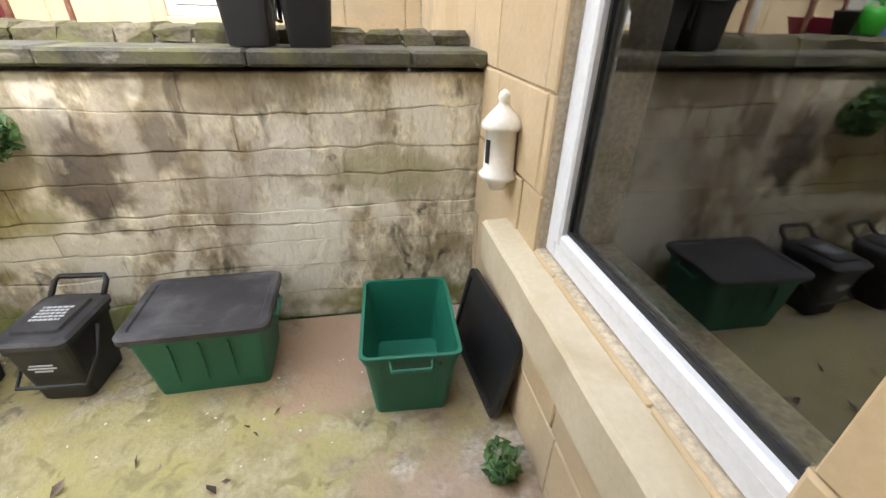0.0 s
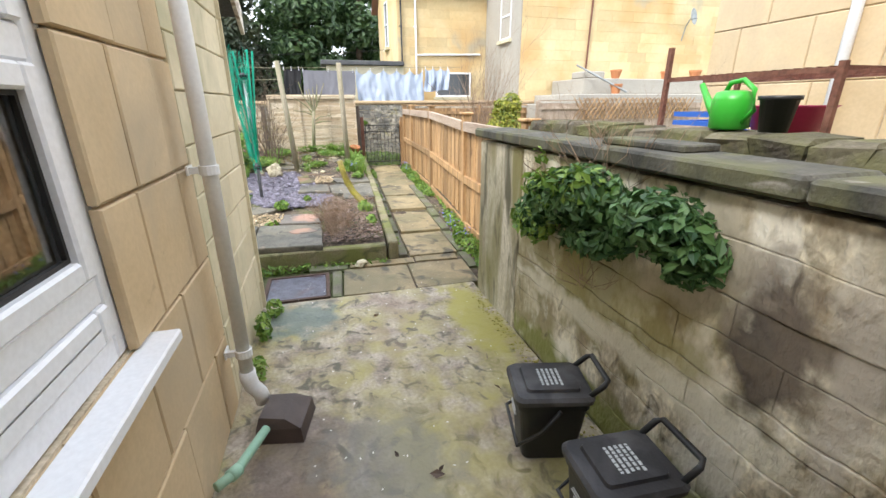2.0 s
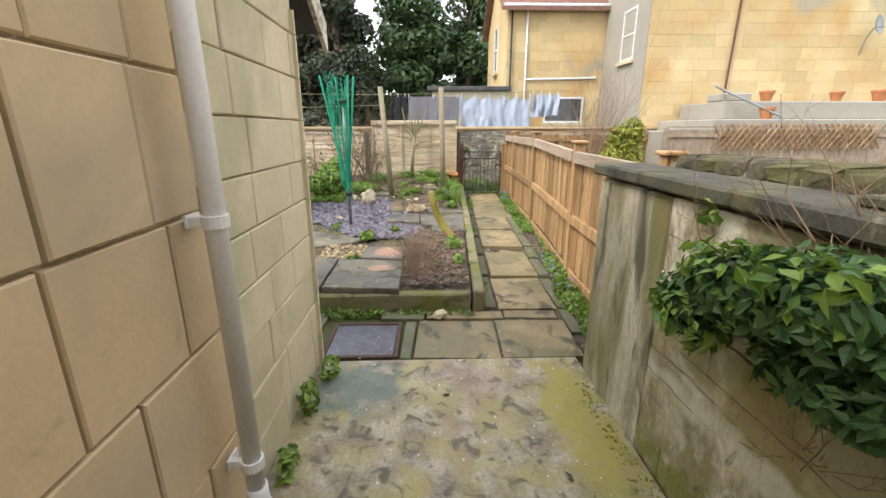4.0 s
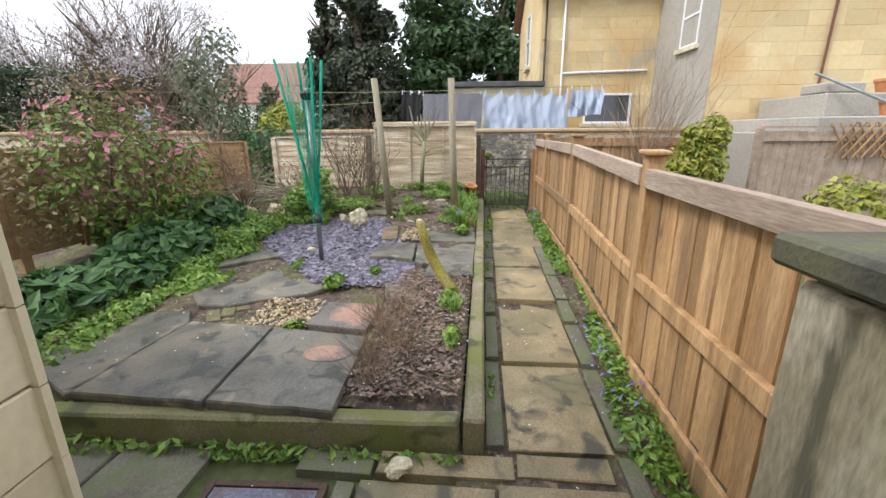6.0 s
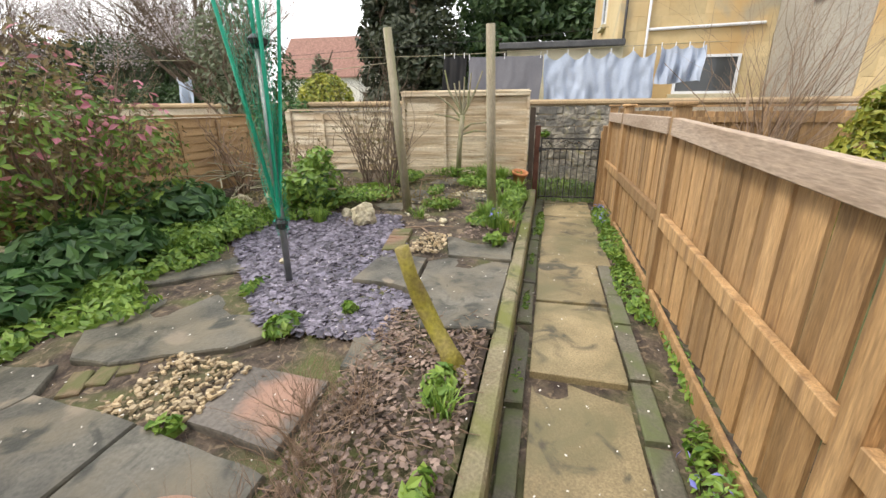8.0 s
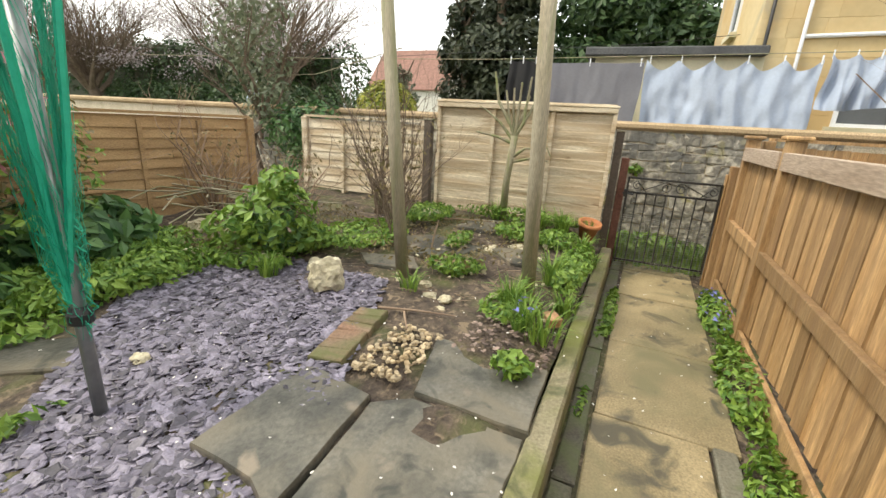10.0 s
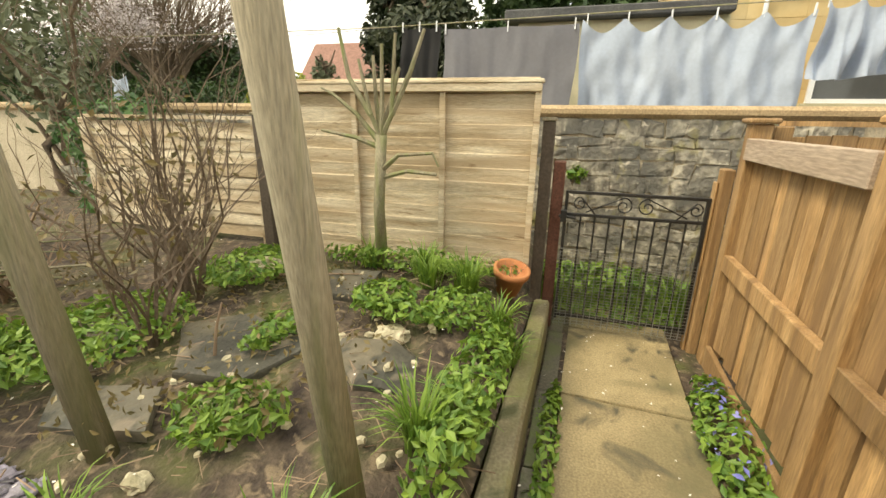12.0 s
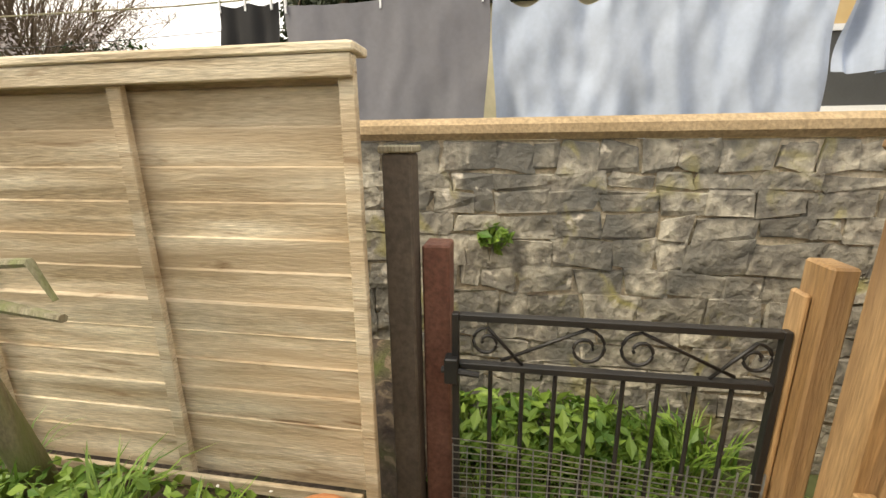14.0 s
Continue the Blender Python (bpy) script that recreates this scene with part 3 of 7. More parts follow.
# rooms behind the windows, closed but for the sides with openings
# every room surface is coloured near-black so the inside looks unlit
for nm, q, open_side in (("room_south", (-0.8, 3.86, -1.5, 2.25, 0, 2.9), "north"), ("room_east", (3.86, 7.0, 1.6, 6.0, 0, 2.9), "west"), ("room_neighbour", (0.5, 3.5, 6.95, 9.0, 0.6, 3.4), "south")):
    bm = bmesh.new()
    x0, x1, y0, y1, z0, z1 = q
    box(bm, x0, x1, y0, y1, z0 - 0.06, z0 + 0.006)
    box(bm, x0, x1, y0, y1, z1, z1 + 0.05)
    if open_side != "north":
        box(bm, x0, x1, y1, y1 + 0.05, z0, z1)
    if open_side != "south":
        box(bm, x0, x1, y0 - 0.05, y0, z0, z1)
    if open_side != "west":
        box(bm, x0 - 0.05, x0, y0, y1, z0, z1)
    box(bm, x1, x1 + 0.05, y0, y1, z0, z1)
    tagged(part(nm, bm, SHADE_IN), "room behind a window, coloured dark to look dim", "room", kind="structure")

# coping of the garden wall, and the rougher wall behind it
coping = thing("coping", "dark weathered coping stones of the garden wall", "coping", kind="structure")
rnd = random.Random(4)
x = WALL_END - 0.03
while x < EAST_X - 0.05:
    w = min(rnd.uniform(0.5, 0.85), EAST_X - x)
    bm = bmesh.new()
    box(bm, x, x + w - 0.006, ALLEY_N - 0.045, 4.68, 1.355, 1.425 + rnd.uniform(-0.004, 0.004), 0.012)
    part("coping_stone", bm, COPING, coping)
    x += w
wall_back = wall_block("wall_back", -0.6, EAST_X, 4.74, 4.98, -0.05, 1.44, RUBBLE, "mossy rubble wall standing behind the coping")


def flag(x0, x1, y0, y1, z, material, parent, rnd, name="flagstone", h=0.06):
    me = piece_mesh(name, x1 - x0 - 0.012, y1 - y0 - 0.012, h, 0.006, rnd, material, 0.006)
    return put(name, me, pose((x0 + x1) / 2, (y0 + y1) / 2, z - h / 2 + rnd.uniform(-0.004, 0.004), rnd.uniform(-0.4, 0.4), rnd.uniform(-0.4, 0.4), rnd.uniform(-0.4, 0.4)), parent)


def kerb_run(x0, x1, y0, y1, z0, z1, label):
    bm = bmesh.new()
    box(bm, x0, x1, y0, y1, z0, z1, 0.015)
    bmesh.ops.subdivide_edges(bm, edges=[e for e in bm.edges if e.calc_length() > 1], cuts=14, use_grid_fill=True)
    for v in bm.verts:
        v.co += Vector((0, 0.008 * noise.noise(v.co * 4), 0.007 * noise.noise(v.co * 5) + (kerb_top(v.co.x) - 0.19 if v.co.z > 0.1 else 0)))
    return tagged(part("kerb", bm, KERB), label, "kerb", kind="structure")


kerb_run(-8.2, -1.77, 3.735, 3.845, -0.05, 0.19, "mossy stone kerb along the garden path")
kerb_run(-1.9, -1.78, 0.6, 3.715, -0.05, 0.16, "mossy timber edging of the raised bed")

# boundary fence along the path
FY = 4.81
fence = thing("fence", "orange-brown treated wooden fence with square capped posts", "fence")
posts = [-0.83, -2.6, -4.78, -6.88, -8.12]
for px in posts:
    bm = bmesh.new()
    box(bm, px - 0.05, px + 0.05, FY, FY + 0.1, -0.05, 1.46, 0.004)
    part("fence_post", bm, FENCE, fence)
    bm = bmesh.new()
    box(bm, px - 0.075, px + 0.075, FY - 0.025, FY + 0.125, 1.462, 1.49, 0.008)
    part("post_cap", bm, FENCE, fence)
for a, b in zip(posts, posts[1:]):
    for z0, z1, yy in ((1.27, 1.385, -0.015), (0.62, 0.72, 0.0)):
        bm = bmesh.new()
        box(bm, b + 0.052, a - 0.052, FY + yy, FY + 0.045, z0, z1, 0.004)
        part("rail", bm, FENCE_GREY if z0 > 1 else FENCE, fence)
    bm = bmesh.new()
    box(bm, b + 0.052, a - 0.052, FY + 0.01, FY + 0.04, -0.05, 0.12, 0.004)
    part("gravel_board", bm, FENCE, fence)

# far end: stone wall across the lane
wall_lane = wall_block("wall_lane", -9.5, -9.2, -14, 14, -0.35, 1.59, MORTAR, "old rubble stone wall beyond the gate with a mortar capping", axis="y")
bm = bmesh.new()
box(bm, -9.53, -9.15, -14, 14, 1.592, 1.69, 0.03)
tagged(part("wall_capping", bm, RENDERCAP), "smooth sandy mortar capping on the rubble wall", "coping", kind="structure")
bm = bmesh.new()
prof = [(HOUSE_END, 2.301), (EAST_X, 2.301), (EAST_X, 3.6), (0.6, 3.6), (HOUSE_END, 2.44)]
a = [bm.verts.new((p[0], 2.25, p[1])) for p in prof]
b = [bm.verts.new((p[0], HOUSE_Y - 0.02, p[1])) for p in prof]
bm.faces.new(a)
bm.faces.new(b)
for k in range(5):
    bm.faces.new((a[k], b[k], b[(k + 1) % 5], a[(k + 1) % 5]))
tagged(part("wall_south_upper", bm, MORTAR), "upper stone wall of the house under the sloping roof", "wall", kind="structure")


# ---- the far houses ----
def house_block(name, x0, x1, y0, y1, z1, material, label, roof=None, rh=1.5, rmat=None, ridge="y"):
    t = thing(name, label, "house")
    bm = bmesh.new()
    box(bm, x0, x1, y0, y1, -0.7, z1)
    part("wall", bm, material, t)
    if roof == "flat":
        bm = bmesh.new()
        box(bm, x0 - 0.15, x1 + 0.2, y0 - 0.2, y1, z1 + 0.002, z1 + 0.16, 0.02)
        part("roof", bm, rmat or ROOFDARK, t)
    elif roof:
        bm = bmesh.new()
        lo, hi, s0, s1 = (x0, x1, y0, y1) if ridge == "y" else (y0, y1, x0, x1)
        mid = (lo + hi) / 2
        prof = [(lo - 0.3, z1 - 0.1), (mid, z1 + rh), (hi + 0.3, z1 - 0.1), (hi + 0.3, z1 - 0.22), (mid, z1 + rh - 0.14), (lo - 0.3, z1 - 0.22)]
        at = (lambda u, s, z: (u, s, z)) if ridge == "y" else (lambda u, s, z: (s, u, z))
        a = [bm.verts.new(at(p[0], s0 - 0.3, p[1] + 0.1)) for p in prof]
        b = [bm.verts.new(at(p[0], s1 + 0.3, p[1] + 0.1)) for p in prof]
        bm.faces.new(a)
        bm.faces.new(b[::-1])
        for k in range(6):
            bm.faces.new((a[k], b[k], b[(k + 1) % 6], a[(k + 1) % 6]))
        part("roof", bm, rmat or ROOFRED, t)
        for s in (s0, s1 - 0.2):
            bm = bmesh.new()
            tri = [[bm.verts.new(at(p[0], s + d, p[1])) for p in ((lo, z1), (hi, z1), (mid, z1 + rh - 0.05))] for d in (0, 0.2)]
            bm.faces.new(tri[0])
            bm.faces.new(tri[1])
            for k in range(3):
                bm.faces.new((tri[0][k], tri[0][(k + 1) % 3], tri[1][(k + 1) % 3], tri[1][k]))
            part("gable", bm, material, t)
    return t


big_house = house_block("stone_house", -20, -12, 10.2, 24, 9.0, STONE_WARM, "large warm bath stone house with pale block courses")
wing_house = house_block("red_roofed_house", -21, -15.5, 6.3, 10.18, 6.1, STONE_WARM, "two-storey bath stone wing with a red tiled roof", roof=True, rh=2.4)
extension = house_block("flat_roofed_extension", -15.48, -14.3, 3.35, 6.28, 3.02, STONE_PALE, "low pale yellow extension with a flat dark roof", roof="flat")
white_house = house_block("white_cottage", -50, -43, -21, -12.5, 4.6, WHITEWALL, "distant white cottage with a red tiled roof", roof=True, rh=4.0)


# ---- more helpers ----
def lathe(bm, profile, sides=20, m=None, arc=(0, 2 * math.pi)):
    """Turns (radius, height) pairs round the z axis."""
    rings = []
    full = arc[1] - arc[0] > 6.2
    n = sides if full else sides + 1
    for r, z in profile:
        rings.append([bm.verts.new((r * math.cos(arc[0] + (arc[1] - arc[0]) * k / sides), r * math.sin(arc[0] + (arc[1] - arc[0]) * k / sides), z)) for k in range(n)])
    for a, b in zip(rings, rings[1:]):
        for k in range(sides):
            bm.faces.new((a[k], a[(k + 1) % n], b[(k + 1) % n], b[k]))
    for ring in (rings[0], rings[-1]):
        if len(ring) > 2:
            try:
                bm.faces.new(ring)
            except ValueError:
                pass
    if m is not None:
        bmesh.ops.transform(bm, matrix=m, verts=[v for ring in rings for v in ring])


def round_rect(w, d, r, z, n=4):
    pts = []
    for cx, cy, a0 in ((w / 2 - r, d / 2 - r, 0), (-w / 2 + r, d / 2 - r, 90), (-w / 2 + r, -d / 2 + r, 180), (w / 2 - r, -d / 2 + r, 270)):
        for k in range(n + 1):
            a = radians(a0 + 90 * k / n)
            pts.append((cx + r * math.cos(a), cy + r * math.sin(a), z))
    return pts


def loft(bm, sections, close_first=True, close_last=True):
    rings = [[bm.verts.new(p) for p in s] for s in sections]
    n = len(rings[0])
    for a, b in zip(rings, rings[1:]):
        for k in range(n):
            bm.faces.new((a[k], a[(k + 1) % n], b[(k + 1) % n], b[k]))
    if close_first:
        bm.faces.new(rings[0][::-1])
    if close_last:
        bm.faces.new(rings[-1])


def blades(name, spots, n, length, width, material, seed, parent=None, label="", upright=0.6):
    """Arching grass-like blades out of spots (x, y, z, spread)."""
    rs = random.Random(seed)
    v, f = [], []
    for _ in range(n):
        sx, sy, sz, sp = rs.choice(spots)
        a, r = rs.uniform(0, 6.283), rs.uniform(0, sp)
        bx, by = sx + r * math.cos(a), sy + r * math.sin(a)
        a2 = a + rs.uniform(-0.7, 0.7)
        L, lean = length * rs.uniform(0.5, 1.1), rs.uniform(0.3, 1.2) * (1 - upright) * 2
        w = width * rs.uniform(0.6, 1.2)
        px, py = -math.sin(a2) * w, math.cos(a2) * w
        i = len(v)
        for t in (0, 0.4, 0.75, 1):
            ox = L * lean * t * t * 0.8
            z = sz + L * (t - 0.5 * lean * t * t * t)
            k = (1 - t) ** 0.6 if t < 1 else 0.05
            for s in (-1, 1):
                v.append((bx + math.cos(a2) * ox + s * px * k, by + math.sin(a2) * ox + s * py * k, z))
        for k in range(3):
            f.append((i + 2 * k, i + 2 * k + 1, i + 2 * k + 3, i + 2 * k + 2))
    return raw(name, v, f, material, parent, label)


def twigs(name, base, n, height, spread, material, seed, parent=None, r0=0.006, forks=3, label="", lean=(0, 0)):
    """A twiggy shrub: thin forking stems out of one foot."""
    rs = random.Random(seed)
    v, f = [], []

    def stem(p, d, L, r, depth):
        seg = 3
        prev = None
        for s in range(seg + 1):
            q = p + d * (L * s / seg)
            ring = len(v)
            e1 = d.cross(Vector((0.3, 0.2, 1))).normalized()
            e2 = d.cross(e1)
            rr = r * (1 - 0.5 * s / seg)
            for k in range(3):
                a = 2.094 * k
                v.append(tuple(q + rr * (e1 * math.cos(a) + e2 * math.sin(a))))
            if prev is not None:
                for k in range(3):
                    f.append((prev + k, prev + (k + 1) % 3, ring + (k + 1) % 3, ring + k))
            prev = ring
            if s < seg:
                d = (d + Vector((rs.uniform(-0.18, 0.18), rs.uniform(-0.18, 0.18), rs.uniform(-0.05, 0.12)))).normalized()
                p = q - d * (L * s / seg) if False else p
            if depth > 0 and s > 0 and rs.random() < 0.75:
                d2 = (d + Vector((rs.uniform(-0.8, 0.8), rs.uniform(-0.8, 0.8), rs.uniform(-0.2, 0.5)))).normalized()
                stem(q, d2, L * rs.uniform(0.4, 0.65), rr * 0.7, depth - 1)

    for _ in range(n):
        a = rs.uniform(0, 6.283)
        s = rs.uniform(0.1, 1)
        d = Vector((math.cos(a) * spread * s + lean[0], math.sin(a) * spread * s + lean[1], 1)).normalized()
        stem(Vector(base) + Vector((rs.uniform(-0.06, 0.06), rs.uniform(-0.06, 0.06), 0)), d, height * rs.uniform(0.6, 1.0), r0 * rs.uniform(0.7, 1.2), forks)
    return raw(name, v, f, material, parent, label)


def tree(name, x, y, z, trunk_h, trunk_r, label, leaf_mat, blobs, n, size, seed, bark=None, limbs=7, reach=2.5, twig=True, shell=0.35, kindname="crown"):
    t = thing(name, label, "tree", place=Matrix.Translation((x, y, z)))
    rs = random.Random(seed)
    bm = bmesh.new()
    pts = [(rs.uniform(-0.1, 0.1) * k, rs.uniform(-0.1, 0.1) * k, trunk_h * k / 4) for k in range(5)]
    tube(bm, pts, [trunk_r * (1.25 - 0.16 * k) for k in range(5)], 10)
    part("trunk", bm, bark or BARK, t, smooth=True)
    for k in range(limbs):
        a = 6.283 * k / limbs + rs.uniform(-0.3, 0.3)
        h0 = trunk_h * rs.uniform(0.6, 1.0)
        p = [(0, 0, h0)]
        L = reach * rs.uniform(0.7, 1.2)
        for s in (0.3, 0.6, 1.0):
            p.append((math.cos(a) * L * s + rs.uniform(-0.15, 0.15), math.sin(a) * L * s + rs.uniform(-0.15, 0.15), h0 + L * 1.1 * s ** 0.8 + rs.uniform(-0.2, 0.2)))
        bm = bmesh.new()
        tube(bm, p, [trunk_r * q for q in (0.55, 0.38, 0.25, 0.1)], 6)
        part("limb", bm, bark or BARK, t)
        if twig:
            twigs("twig_spray", p[-2], 8, L * 0.9, 0.9, bark or BARK, seed * 31 + k, t, r0=trunk_r * 0.1, forks=3, lean=(math.cos(a) * 0.6, math.sin(a) * 0.6))["kind"] = "stuff"
    o = leaf_cloud(kindname, blobs, n, size, leaf_mat, seed, t, shell=shell)
    o["kind"] = "stuff"
    return t


def weeds(name, blobs, n, size, mat_, seed, label, category="weeds", kind="stuff"):
    return tagged(leaf_cloud(name, blobs, n, size, mat_, seed), label, category, kind=kind)


# ---- the yard ----
def sill_board(name, x0, x1, y0, y1, z0, z1, material, label, slope=0.015):
    bm = bmesh.new()
    vs = box(bm, x0, x1, y0, y1, z0, z1, 0.006)
    return tagged(part(name, bm, material), label, "window sill", kind="structure")


sill_board("sill_white", 1.10, 2.32, 2.53, 2.63, 0.858, 0.898, UPVC, "painted white sill under the kitchen window")
SBM = bmesh.new()
box(SBM, 3.44, 3.60, 2.5, 3.9, 0.64, 0.825, 0.012)
bmesh.ops.subdivide_edges(SBM, edges=[e for e in SBM.edges if e.calc_length() > 1], cuts=20, use_grid_fill=True)
for q in SBM.verts:
    q.co += Vector((0.004 * noise.noise(q.co * 9), 0, 0.005 * noise.noise(q.co * 11)))
tagged(part("sill_stone", SBM, SILL), "chipped cream stone sill under the large window", "window sill", kind="structure")

# roof over the low end of the house
rt = thing("roof_low", "sloping roof over the low end of the house with a peeling white barge board", "roof", kind="structure")
bm = bmesh.new()
vs = [bm.verts.new(p) for p in ((-1.45, 2.60, 2.26), (0.9, 2.60, 3.79), (0.9, -3, 3.79), (-1.45, -3, 2.26), (-1.45, 2.60, 2.34), (0.9, 2.60, 3.87), (0.9, -3, 3.87), (-1.45, -3, 2.34))]
for fc in ((0, 1, 2, 3), (4, 5, 6, 7), (0, 1, 5, 4), (1, 2, 6, 5), (2, 3, 7, 6), (3, 0, 4, 7)):
    bm.faces.new([vs[i] for i in fc])
part("roof_slope", bm, ROOFDARK, rt)
bm = bmesh.new()
vs = [bm.verts.new(p) for p in ((-1.46, 2.602, 2.14), (0.9, 2.602, 3.67), (0.9, 2.602, 3.86), (-1.46, 2.602, 2.33), (-1.46, 2.63, 2.14), (0.9, 2.63, 3.67), (0.9, 2.63, 3.86), (-1.46, 2.63, 2.33))]
for fc in ((0, 1, 2, 3), (4, 5, 6, 7), (0, 1, 5, 4), (1, 2, 6, 5), (2, 3, 7, 6), (3, 0, 4, 7)):
    bm.faces.new([vs[i] for i in fc])
part("barge_board", bm, surf("peeling_paint", (0.7, 0.68, 0.62), (0.6, 0.57, 0.5), 9, 0.8, 0.3, 60, patch=(0.2, 0.14, 0.09), patch_scale=14, patch_at=0.58), rt)


def downpipe(name, x, y, z0, z1, material, label, shoe=True, clips=(0.4, 1.34)):
    t = thing(name, label, "drainpipe", place=Matrix.Translation((x, y, 0)))
    bm = bmesh.new()
    pts = [(0, 0, z1), (0, 0, z0 + 0.14)]
    tube(bm, pts, 0.034, 16)
    part("pipe", bm, material, t, smooth=True)
    for cz in clips:
        bm = bmesh.new()
        lathe(bm, [(0.036, cz - 0.02), (0.042, cz - 0.02), (0.042, cz + 0.02), (0.036, cz + 0.02)], 16)
        box(bm, -0.012, 0.012, -0.085, -0.035, cz - 0.014, cz + 0.014)
        box(bm, -0.06, 0.02, -0.088, -0.08, cz - 0.02, cz + 0.02)
        part("bracket", bm, material, t)
    if shoe:
        bm = bmesh.new()
        tube(bm, [(0, 0, z0 + 0.16), (0, 0, z0 + 0.11), (0, 0.01, z0 + 0.06), (0, 0.045, z0 + 0.01), (0, 0.055, z0 - 0.05)], [0.041, 0.042, 0.041, 0.04, 0.04], 16)
        part("shoe", bm, material, t, smooth=True)
    return t


downpipe("drainpipe", 0.47, 2.655, 0.13, 3.45, PIPE, "grey-white plastic drainpipe down the house wall into a gully")
gully = thing("gully_cover", "dark brown plastic gully cover in the corner of the yard", "drain cover", place=pose(0.6, 2.83, 0.0, 0, 0, -12))
bm = bmesh.new()
loft(bm, [[(-0.13, -0.12, 0), (0.13, -0.12, 0), (0.13, 0.12, 0), (-0.13, 0.12, 0)], [(-0.12, -0.11, 0.08), (0.12, -0.11, 0.08), (0.12, 0.11, 0.08), (-0.12, 0.11, 0.08)], [(-0.09, -0.1, 0.13), (0.09, -0.1, 0.13), (0.1, 0.03, 0.125), (-0.1, 0.03, 0.125)]])
part("cover", bm, surf("brown_plastic", (0.05, 0.035, 0.033), (0.075, 0.055, 0.05), 8, 0.5, 0.1), gully)
wp = thing("waste_pipe", "pale green waste pipe along the foot of the house wall", "pipe")
bm = bmesh.new()
tube(bm, [(1.05, 2.6, 0.13), (0.98, 2.66, 0.12), (0.72, 2.75, 0.1)], 0.022, 12)
part("pipe", bm, GREENPIPE, wp, smooth=True)
bm = bmesh.new()
tube(bm, [(1.0, 2.64, 0.122), (0.96, 2.668, 0.118)], 0.029, 12)
part("collar", bm, GREENPIPE, wp, smooth=True)


def caddy(place, label, group):
    t = thing("food_waste_caddy", label, "food waste caddy", group, place)
    bm = bmesh.new()
    loft(bm, [round_rect(0.2, 0.24, 0.03, 0.0), round_rect(0.215, 0.255, 0.03, 0.012), round_rect(0.255, 0.315, 0.035, 0.3), round_rect(0.27, 0.33, 0.035, 0.302), round_rect(0.27, 0.33, 0.035, 0.335)])
    part("body", bm, BLACKPL, t)
    bm = bmesh.new()
    loft(bm, [round_rect(0.29, 0.36, 0.04, 0.337), round_rect(0.295, 0.365, 0.04, 0.36), round_rect(0.27, 0.34, 0.04, 0.375), round_rect(0.2, 0.25, 0.02, 0.378), round_rect(0.19, 0.24, 0.02, 0.392)])
    part("lid", bm, GREYPL, t)
    bm = bmesh.new()
    tube(bm, [(-0.115, 0.15, 0.36), (-0.115, 0.215, 0.42), (-0.1, 0.235, 0.435), (0.1, 0.235, 0.435), (0.115, 0.215, 0.42), (0.115, 0.15, 0.36)], 0.013, 8)
    part("lid_handle", bm, BLACKPL, t, smooth=True)
    bm = bmesh.new()
    tube(bm, [(-0.145, 0.02, 0.31), (-0.15, -0.06, 0.2), (-0.14, -0.165, 0.12), (0.14, -0.165, 0.12), (0.15, -0.06, 0.2), (0.145, 0.02, 0.31)], 0.009, 8)
    part("carry_handle", bm, BLACKPL, t, smooth=True)
    mark = surf("worn_white_print", (0.5, 0.53, 0.56), (0.62, 0.65, 0.68), 30, 0.6, 0.0, 120)
    bm = bmesh.new()
    rs = random.Random(3)
    for j in range(5):
        u = -0.06
        while u < 0.06:
            w = rs.uniform(0.008, 0.022)
            box(bm, u, u + w, -0.05 + j * 0.022, -0.05 + j * 0.022 + 0.012, 0.3922, 0.3932)
            u += w + 0.005
    part("print", bm, mark, t, "worn white printed lettering")
    bm = bmesh.new()
    for j, w in ((0, 0.09), (1, 0.11), (2, 0.07)):
        box(bm, -w / 2, w / 2, -0.162, -0.158, 0.235 - j * 0.016, 0.241 - j * 0.016, m=None)
    part("front_print", bm, mark, t, "small grey raised lettering")
    return t


caddy(pose(1.08, 4.08, 0, 0, 0, -14), "black plastic food waste caddy with worn print by the garden wall", "food waste caddies")
caddy(pose(1.585, 4.1, 0, 0, 0, -4), "black plastic food waste caddy with white print beside the green box", "food waste caddies")


